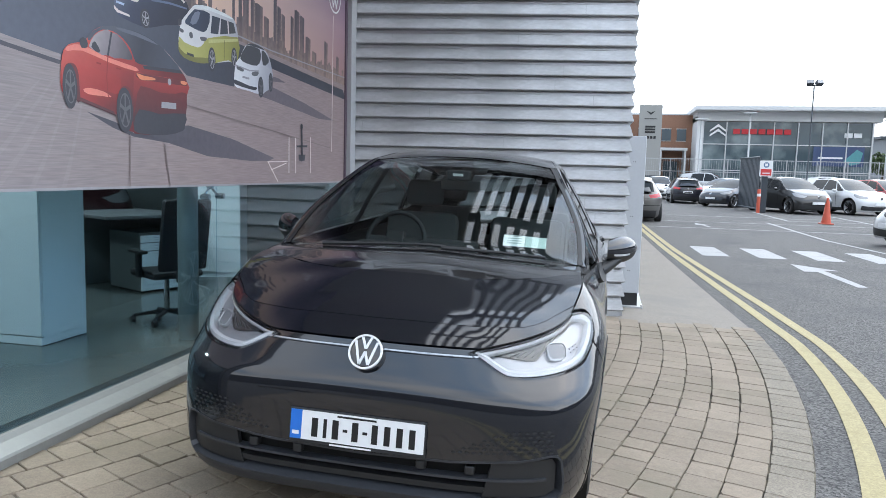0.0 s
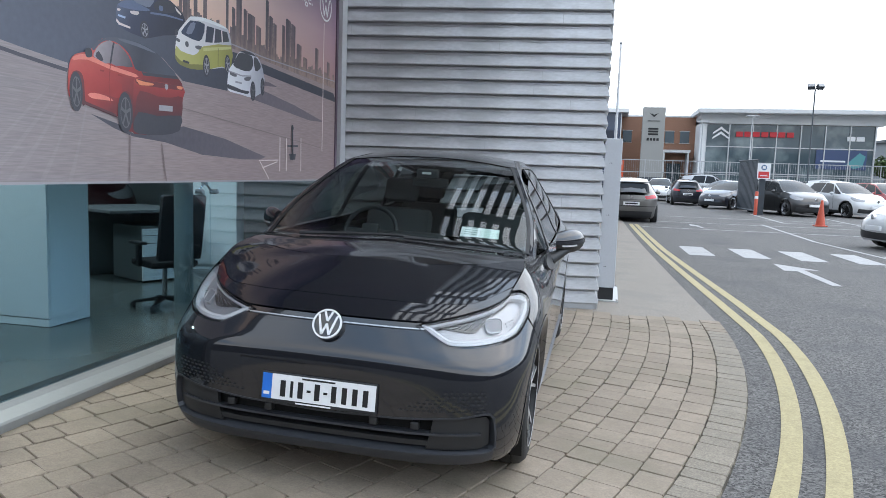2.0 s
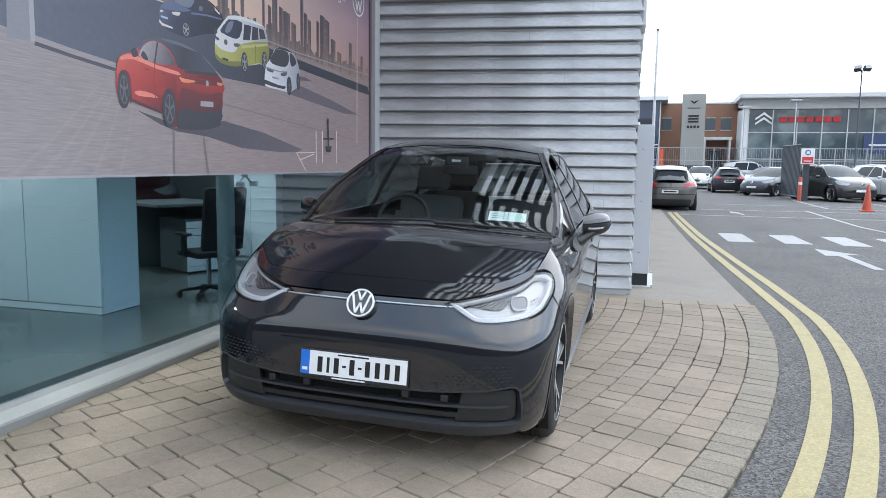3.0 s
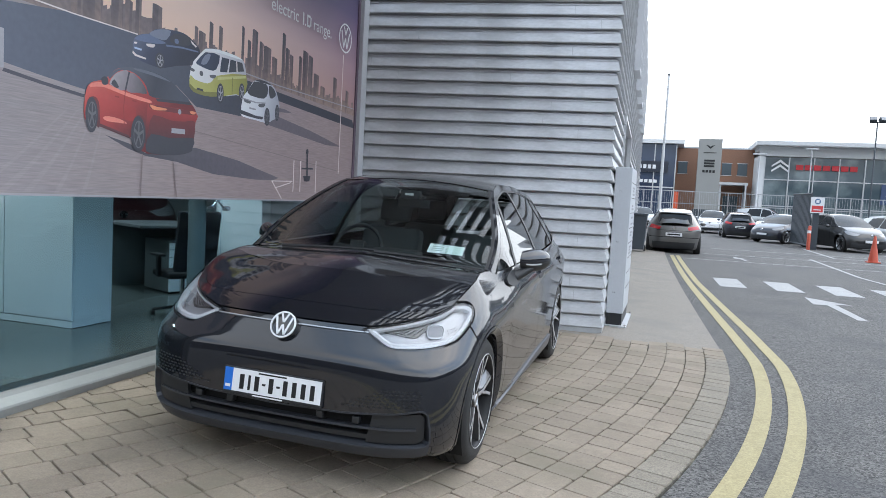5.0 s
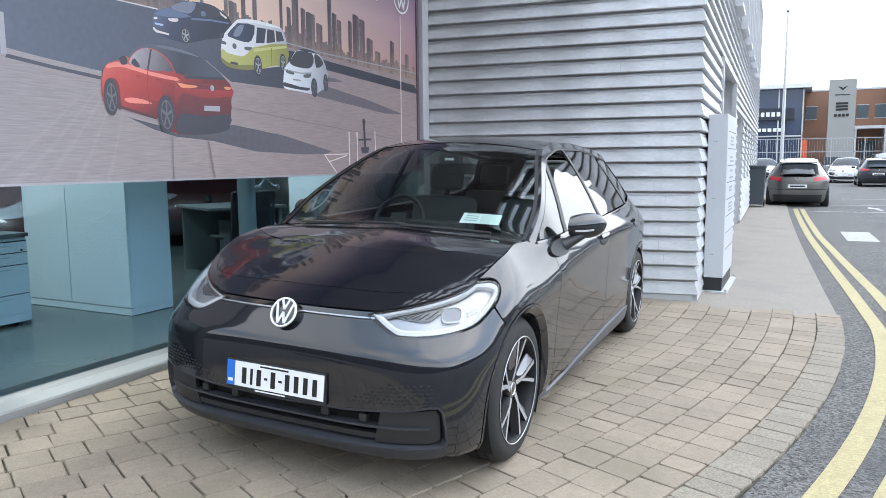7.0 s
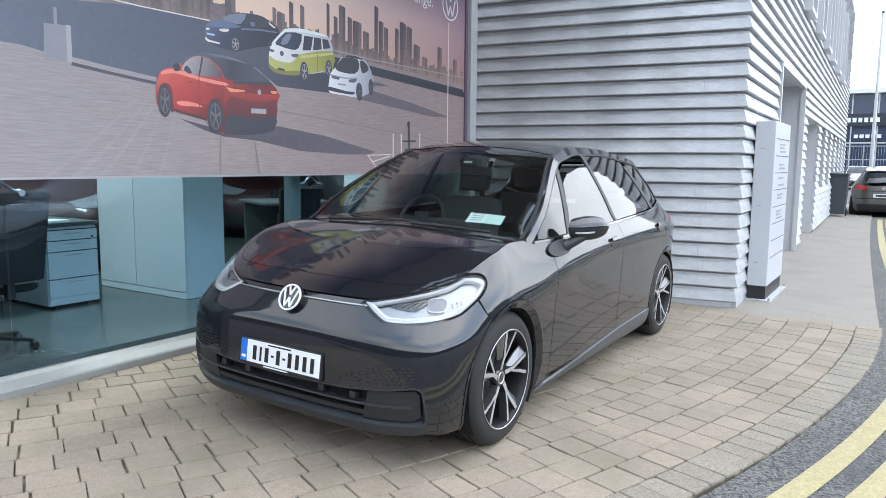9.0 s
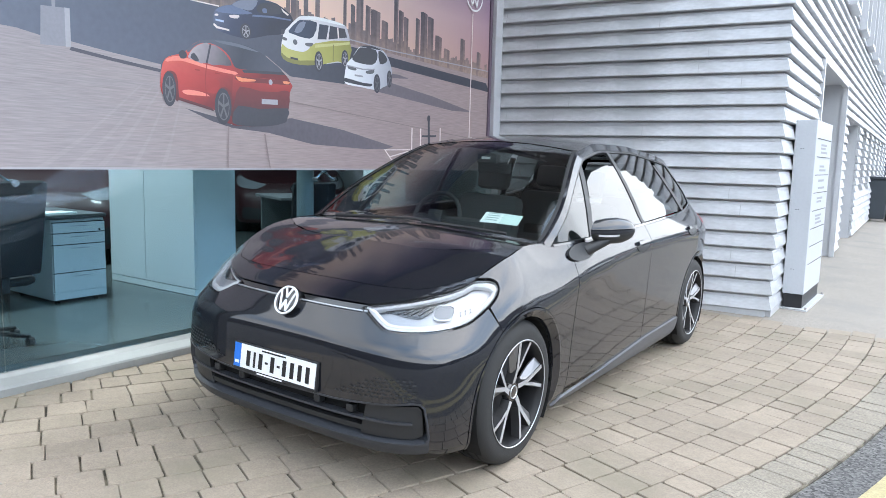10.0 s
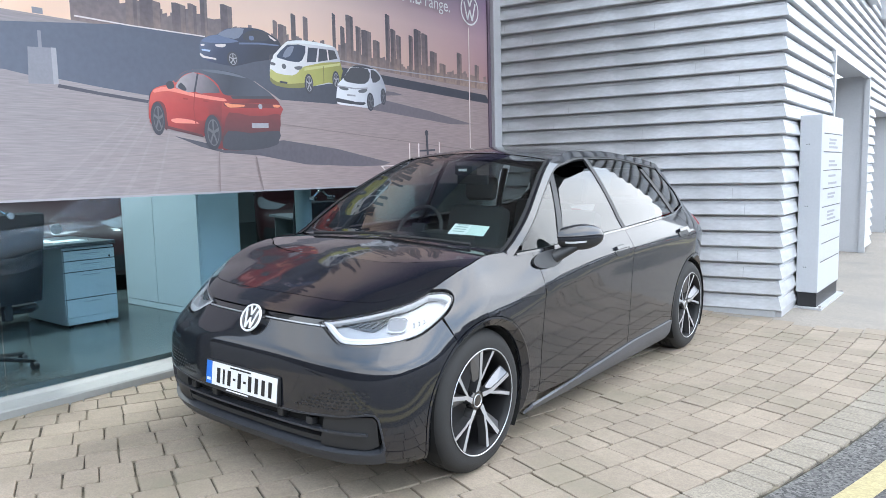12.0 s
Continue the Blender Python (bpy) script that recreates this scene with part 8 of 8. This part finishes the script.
art(WHITE, rounded([(4.239, 2.443), (4.288, 2.461), (4.425, 2.481), (4.647, 2.480), (4.757, 2.465), (4.646, 2.459), (4.435, 2.457), (4.287, 2.442)], 2))
art(RIMP, rounded([(4.316, 2.265), (4.397, 2.276), (4.378, 2.249), (4.328, 2.246)], 2))
art(RIMP, rounded([(4.085, 2.279), (4.127, 2.273), (4.121, 2.256), (4.084, 2.259)], 2))
disc_art(RIMP, 4.211, 2.258, 0.022, 0.020)
art(LIMED, [(4.618, 2.297), (4.628, 2.298), (4.625, 2.167), (4.616, 2.167)])
art(INKD, rounded([(4.071, 2.327), (4.105, 2.337), (4.103, 2.304), (4.074, 2.294)], 2))
wheel_art(4.459, 2.144, 0.046, 0.080, STONE)
wheel_art(4.757, 2.199, 0.041, 0.073, STONE)
# small white car
art(SMALLW, rounded([(4.759, 2.097), (4.783, 2.171), (4.831, 2.211), (4.872, 2.256), (4.926, 2.316), (4.993, 2.341), (5.128, 2.349), (5.238, 2.331), (5.309, 2.279), (5.352, 2.206), (5.360, 2.128), (5.327, 2.058), (5.251, 2.021), (5.143, 1.988), (4.975, 1.994), (4.794, 1.999), (4.755, 2.024)], 2))
art(SMALLD, rounded([(5.148, 2.199), (5.351, 2.202), (5.360, 2.128), (5.327, 2.058), (5.251, 2.021), (5.143, 1.992), (5.123, 2.131)], 2))
art(VGLASS, rounded([(4.844, 2.210), (4.918, 2.301), (4.966, 2.322), (5.143, 2.324), (5.161, 2.248), (5.099, 2.195), (4.946, 2.189)], 2))
art(VGLASS, rounded([(5.176, 2.317), (5.243, 2.312), (5.297, 2.267), (5.278, 2.235), (5.199, 2.213)], 2))
art(INKD, rounded([(4.926, 2.316), (4.993, 2.341), (5.128, 2.349), (5.232, 2.330), (5.141, 2.329), (4.966, 2.326)], 2))
art(STONE, [(4.777, 2.158), (4.983, 2.149), (5.133, 2.166), (5.132, 2.155), (4.983, 2.138), (4.777, 2.145)])
art(RIMP, rounded([(4.797, 2.148), (4.894, 2.141), (4.883, 2.122), (4.801, 2.127)], 2))
art(RIMP, rounded([(5.020, 2.135), (5.124, 2.154), (5.106, 2.121), (5.030, 2.113)], 2))
art(STONE, [(4.876, 2.092), (4.980, 2.091), (4.980, 2.077), (4.875, 2.077)])
art(INKD, rounded([(4.762, 2.052), (4.977, 2.032), (5.096, 2.035), (5.078, 2.011), (4.976, 2.009), (4.765, 2.019)], 2))
art(INKD, rounded([(4.823, 2.248), (4.859, 2.255), (4.857, 2.226), (4.831, 2.220)], 2))
wheel_art(5.162, 2.043, 0.045, 0.080, RIMP)
wheel_art(5.329, 2.099, 0.035, 0.074, RIMP)
# red car seen from behind
art(REDS, rounded([(3.059, 1.823), (3.069, 1.923), (3.085, 1.979), (3.125, 2.017), (3.203, 2.040), (3.240, 2.057), (3.307, 2.118), (3.376, 2.150), (3.462, 2.168), (3.605, 2.175), (3.734, 2.167), (3.866, 2.139), (3.983, 2.084), (4.086, 2.022), (4.133, 1.988), (4.154, 1.959), (4.154, 1.879), (4.134, 1.727), (4.102, 1.655), (3.934, 1.623), (3.623, 1.614), (3.515, 1.642), (3.470, 1.703), (3.215, 1.752), (3.184, 1.768), (3.136, 1.767), (3.081, 1.765)], 2))
art(REDL, rounded([(3.102, 1.995), (3.131, 2.011), (3.219, 2.029), (3.416, 1.996), (3.647, 1.978), (3.642, 1.956), (3.415, 1.972), (3.217, 2.000), (3.110, 1.981)], 2))
art(REDM, rounded([(3.195, 1.926), (3.411, 1.915), (3.514, 1.896), (3.488, 1.818), (3.421, 1.816), (3.287, 1.837), (3.198, 1.851)], 2))
art(REDL, rounded([(3.216, 1.808), (3.269, 1.821), (3.370, 1.814), (3.434, 1.792), (3.351, 1.789), (3.251, 1.788)], 2))
art(REDK, [(3.187, 1.768), (3.449, 1.716), (3.469, 1.695), (3.448, 1.698), (3.189, 1.748)])
art(REDR, rounded([(3.634, 1.955), (3.720, 1.951), (4.154, 1.959), (4.154, 1.879), (4.134, 1.727), (4.102, 1.655), (3.934, 1.620), (3.622, 1.608), (3.598, 1.680), (3.620, 1.855)], 2))
art(REDK, rounded([(3.685, 1.880), (3.869, 1.863), (4.031, 1.873), (4.150, 1.885), (4.134, 1.727), (4.102, 1.655), (3.933, 1.617), (3.660, 1.611), (3.612, 1.667), (3.641, 1.778)], 2))
art(INKD, rounded([(3.669, 1.747), (3.861, 1.736), (4.134, 1.760), (4.125, 1.683), (4.102, 1.652), (3.933, 1.617), (3.660, 1.611), (3.618, 1.652)], 2))
art(ROOFP, rounded([(3.257, 2.073), (3.310, 2.119), (3.376, 2.150), (3.462, 2.168), (3.605, 2.175), (3.734, 2.167), (3.866, 2.139), (3.983, 2.084), (4.090, 2.016), (3.878, 2.005), (3.723, 2.001), (3.641, 2.008), (3.602, 2.071), (3.533, 2.118), (3.454, 2.140), (3.374, 2.133), (3.315, 2.101), (3.273, 2.060)], 2))
art(ROOFL, rounded([(3.480, 2.165), (3.605, 2.172), (3.733, 2.164), (3.857, 2.138), (3.789, 2.139), (3.658, 2.149), (3.532, 2.153)], 2))
art(GLASSL, rounded([(3.268, 2.036), (3.308, 2.092), (3.374, 2.129), (3.436, 2.133), (3.403, 2.007), (3.326, 2.011), (3.280, 2.022)], 2))
art(GLASSL, rounded([(3.450, 2.131), (3.529, 2.111), (3.587, 2.066), (3.616, 2.016), (3.522, 2.008), (3.420, 2.007)], 2))
art(INKD, [(3.436, 2.136), (3.450, 2.134), (3.417, 2.005), (3.403, 2.006)])
art(INKD, rounded([(3.284, 2.031), (3.311, 2.063), (3.350, 2.021), (3.326, 2.009)], 2))
art(INKD, [(3.704, 1.997), (4.082, 2.022), (4.110, 2.004), (3.721, 1.979)])
art(REDK, [(3.641, 1.949), (4.154, 1.963), (4.153, 1.933), (3.680, 1.914), (3.640, 1.928)])
art(ORANGE, rounded([(3.648, 1.947), (3.719, 1.941), (3.819, 1.941), (3.814, 1.928), (3.698, 1.915), (3.666, 1.926)], 2))
art(ORANGE, rounded([(4.086, 1.957), (4.152, 1.958), (4.140, 1.939), (4.094, 1.939)], 2))
disc_art(STONE, 3.965, 1.937, 0.018, 0.020)
art(STONE, [(3.881, 1.810), (4.034, 1.816), (4.032, 1.779), (3.879, 1.774)])
art(INKD, rounded([(3.197, 2.048), (3.224, 2.068), (3.253, 2.058), (3.254, 2.023), (3.211, 2.014)], 2))
art(REDD, [(3.319, 1.960), (3.356, 1.959), (3.353, 1.950), (3.318, 1.951)])
art(REDD, [(3.476, 1.955), (3.518, 1.953), (3.516, 1.944), (3.475, 1.946)])
art(REDD, [(3.406, 2.003), (3.413, 2.004), (3.399, 1.890), (3.411, 1.770), (3.404, 1.770), (3.392, 1.890)])
art(REDK, rounded([(3.070, 1.802), (3.078, 1.874), (3.099, 1.915), (3.132, 1.928), (3.166, 1.919), (3.185, 1.879), (3.190, 1.806), (3.193, 1.751), (3.164, 1.750), (3.149, 1.906), (3.111, 1.901), (3.082, 1.845)], 2))
art(REDK, rounded([(3.470, 1.711), (3.483, 1.803), (3.511, 1.847), (3.552, 1.864), (3.594, 1.844), (3.616, 1.792), (3.616, 1.683), (3.598, 1.683), (3.585, 1.822), (3.528, 1.832), (3.499, 1.773)], 2))
wheel_art(3.123, 1.812, 0.051, 0.110, RIMP)
wheel_art(3.539, 1.731, 0.070, 0.124, RIMP)
art(FAINT, [(4.15, 1.818), (6.60, 1.638), (6.60, 1.630), (4.15, 1.810)])
art(FAINT, [(3.58, 1.60), (3.588, 1.60), (3.578, 1.31), (3.57, 1.31)])
art(FAINT, [(3.90, 1.56), (3.912, 1.56), (3.962, 1.31), (3.95, 1.31)])
art(PALE, [(6.64, 2.88), (6.655, 2.89), (6.645, 1.60), (6.63, 1.60)])
art(PALE, [(5.66, 1.69), (5.675, 1.69), (5.675, 1.39), (5.66, 1.39)])
art(PALE, [(5.79, 1.69), (5.81, 1.69), (5.81, 1.39), (5.795, 1.39)])
art(PALE, [(6.11, 1.71), (6.125, 1.71), (6.13, 1.39), (6.115, 1.39)])
art(PALE, [(5.27, 1.482), (5.64, 1.492), (5.64, 1.484), (5.27, 1.474)])
art(PALE, [(5.27, 1.48), (5.285, 1.48), (5.465, 1.32), (5.45, 1.32)])
art(PALE, [(5.33, 1.42), (5.62, 1.478), (5.62, 1.470), (5.34, 1.412)])
art(INKD, [(5.91, 1.79), (5.94, 1.79), (5.955, 1.50), (5.925, 1.49)])
art(INKD, [(5.82, 1.628), (6.05, 1.638), (6.05, 1.620), (5.82, 1.612)])
art(INKD, [(5.86, 1.55), (6.01, 1.555), (5.99, 1.50), (5.88, 1.495)])
disc_art(INKD, 5.925, 1.79, 0.026, 0.030)
# lower hem and right border
part("border", boxes((BX + 0.0005, BX + 0.016, 6.985, 7.0285, 1.3102, 3.878)), print_mat("printed_border", (0.125, 0.090, 0.125)), hoard)
part("hem", boxes((BX - 0.003, BX + 0.006, Y_S, 7.03, 1.299, 1.312)), STONE, hoard)
# words and emblem
WORDS = print_mat("printed_word_white", (0.800, 0.800, 0.800))
def words(text, y, z, size):
    cu = bpy.data.curves.new("words", "FONT")
    cu.body, cu.size, cu.extrude = text, size, 0.0004
    tmp = new("words_curve", cu)
    me = bpy.data.meshes.new_from_object(tmp.evaluated_get(bpy.context.evaluated_depsgraph_get()))
    bpy.data.objects.remove(tmp)
    me.materials.append(WORDS)
    ob = new("words", me)
    ob.parent = hoard
    ob.matrix_basis = Matrix(((0, 0, 1, BX + 0.018), (1, 0, 0, y), (0, 1, 0, z), (0, 0, 0, 1)))
    return ob
words("electric", 5.15, 2.985, 0.165)
words("range.", 5.93, 2.985, 0.165)
for y0, y1, z0, z1 in ((5.72, 5.742, 2.985, 3.10), (5.762, 5.780, 2.985, 3.003), (5.80, 5.822, 2.985, 3.10), (5.822, 5.866, 3.078, 3.10), (5.822, 5.866, 2.985, 3.007), (5.866, 5.886, 3.0, 3.085)):
    part("word_bar", boxes((BX + 0.017, BX + 0.018, y0, y1, z0, z1)), WORDS, hoard)
bm = lathe(bmesh.new(), [(0.0, 0.155), (0.0006, 0.155), (0.0006, 0.138), (0.0, 0.138)], axis="X", seg=40)
bmesh.ops.translate(bm, verts=bm.verts, vec=(BX + 0.017, 6.66, 3.06))
part("emblem_ring", bm, WORDS, hoard)
for a, b in (((-0.095, 0.07), (-0.04, -0.105)), ((-0.04, -0.105), (0.0, 0.0)), ((0.0, 0.0), (0.04, -0.105)), ((0.04, -0.105), (0.095, 0.07)), ((-0.04, 0.12), (0.0, 0.035)), ((0.0, 0.035), (0.04, 0.12))):
    a, b = Vector(a), Vector(b)
    d = (b - a).normalized()
    n = Vector((-d.y, d.x)) * 0.011
    part("emblem_bar", flat(bmesh.new(), [(6.66 + q.x, 3.06 + q.y) for q in (a + n, b + n, b - n, a - n)], 0.0175), WORDS, hoard)

# ---- paving blocks, laid in courses that follow the kerb ----
rnd = random.Random(11)
COURSE, LEN, GAP, DEEP = 0.182, 0.188, 0.0068, 0.03
def block(bm, r0, r1, a0, a1, skew=0.0):
    """One block between two radii and two angles of the kerb's circle, with a chamfered top edge."""
    def at_(r, a, z):
        x, y = ARC_C[0] + r * math.cos(a), ARC_C[1] + r * math.sin(a)
        return (x, y, plaza_z(x) + z)
    g, c = GAP / 2 * rnd.uniform(0.55, 1.5), 0.0022
    h = rnd.uniform(-0.0022, 0.0022)
    ga = g / r1
    ca = c / r1
    # no two edges quite alike, and every corner knocked off a little
    jit = [(rnd.uniform(-0.0028, 0.0028), rnd.uniform(-0.0034, 0.0034) / r1) for _ in range(4)]
    sq = [(r0 + g, a0 + ga, 1, 1), (r1 - g, a0 + ga, -1, 1), (r1 - g, a1 - ga, -1, -1), (r0 + g, a1 - ga, 1, -1)]
    lo, hi = [], []
    for i, (r, a, sr, sa) in enumerate(sq):
        r, a = r + jit[i][0], a + jit[i][1]
        k, m = rnd.uniform(0.004, 0.013), rnd.uniform(0.004, 0.013)
        cut = [(r + sr * k, a), (r, a + sa * m / r1)]
        for q in cut:
            lo.append(q)
            hi.append((q[0] + sr * c, q[1] + sa * ca))
    order = sorted(range(8), key=lambda i: math.atan2((lo[i][1] - (a0 + a1) / 2) * r1, lo[i][0] - (r0 + r1) / 2))
    lo, hi = [lo[i] for i in order], [hi[i] for i in order]
    t = [rnd.uniform(-0.0010, 0.0010) for _ in range(8)]
    v0 = [bm.verts.new(at_(r, a, -DEEP)) for r, a in lo]
    v1 = [bm.verts.new(at_(r, a, h - 0.004 + t[i])) for i, (r, a) in enumerate(lo)]
    v2 = [bm.verts.new(at_(r, a, h + t[i])) for i, (r, a) in enumerate(hi)]
    for p, q in ((v0, v1), (v1, v2)):
        for i in range(8):
            j = (i + 1) % 8
            bm.faces.new((p[i], p[j], q[j], q[i]))
    bm.faces.new(v2)
near, field = [], []
def inside(r, a):
    x, y = ARC_C[0] + r * math.cos(a), ARC_C[1] + r * math.sin(a)
    lim = 7.50 if x > 0.75 else 7.38
    return x > -2.58 and y < lim and y > -4.5, x, y
# edge course of headers
a = -1.0
while a < 0.03:
    da = (0.140 + rnd.uniform(-0.008, 0.008)) / ARC_R
    ok, x, y = inside(ARC_R - 0.1, a + da / 2)
    if ok:
        near.append((ARC_R - 0.215, ARC_R - 0.004, a, a + da, 1)) if 2.2 < y < 7.0 else field.append((ARC_R - 0.215, ARC_R - 0.004, a, a + da))
    a += da
r1 = ARC_R - 0.215
k = 0
while r1 > 8.5:
    r0 = r1 - COURSE
    a = -1.2 + rnd.uniform(0, 0.02)
    while a < 0.2:
        da = LEN * rnd.choice((0.82, 1.0, 1.0, 1.12, 1.2)) / r1
        ok, x, y = inside((r0 + r1) / 2, a + da / 2)
        if ok:
            under_car = -1.55 < x < -0.1 and y > 2.9
            if len(near) < 296 and not under_car and ((x > 0.05 and 2.3 < y < 6.6) or (x <= 0.05 and 1.6 < y < 2.5)):
                near.append((r0, r1, a, a + da, 0))
            else:
                field.append((r0, r1, a, a + da))
        a += da
    r1 = r0
    k += 1
for r0, r1, a0, a1, edge_row in near:
    bm = bmesh.new()
    block(bm, r0, r1, a0, a1)
    bmesh.ops.recalc_face_normals(bm, faces=bm.faces)
    part("paver", bm, PAVEREDGE if edge_row else PAVER, plaza)
bm = bmesh.new()
for r0, r1, a0, a1 in field:
    block(bm, r0, r1, a0, a1)
bmesh.ops.recalc_face_normals(bm, faces=bm.faces)
tagged(part("pavers", bm, PAVERS, plaza), kind="stuff")
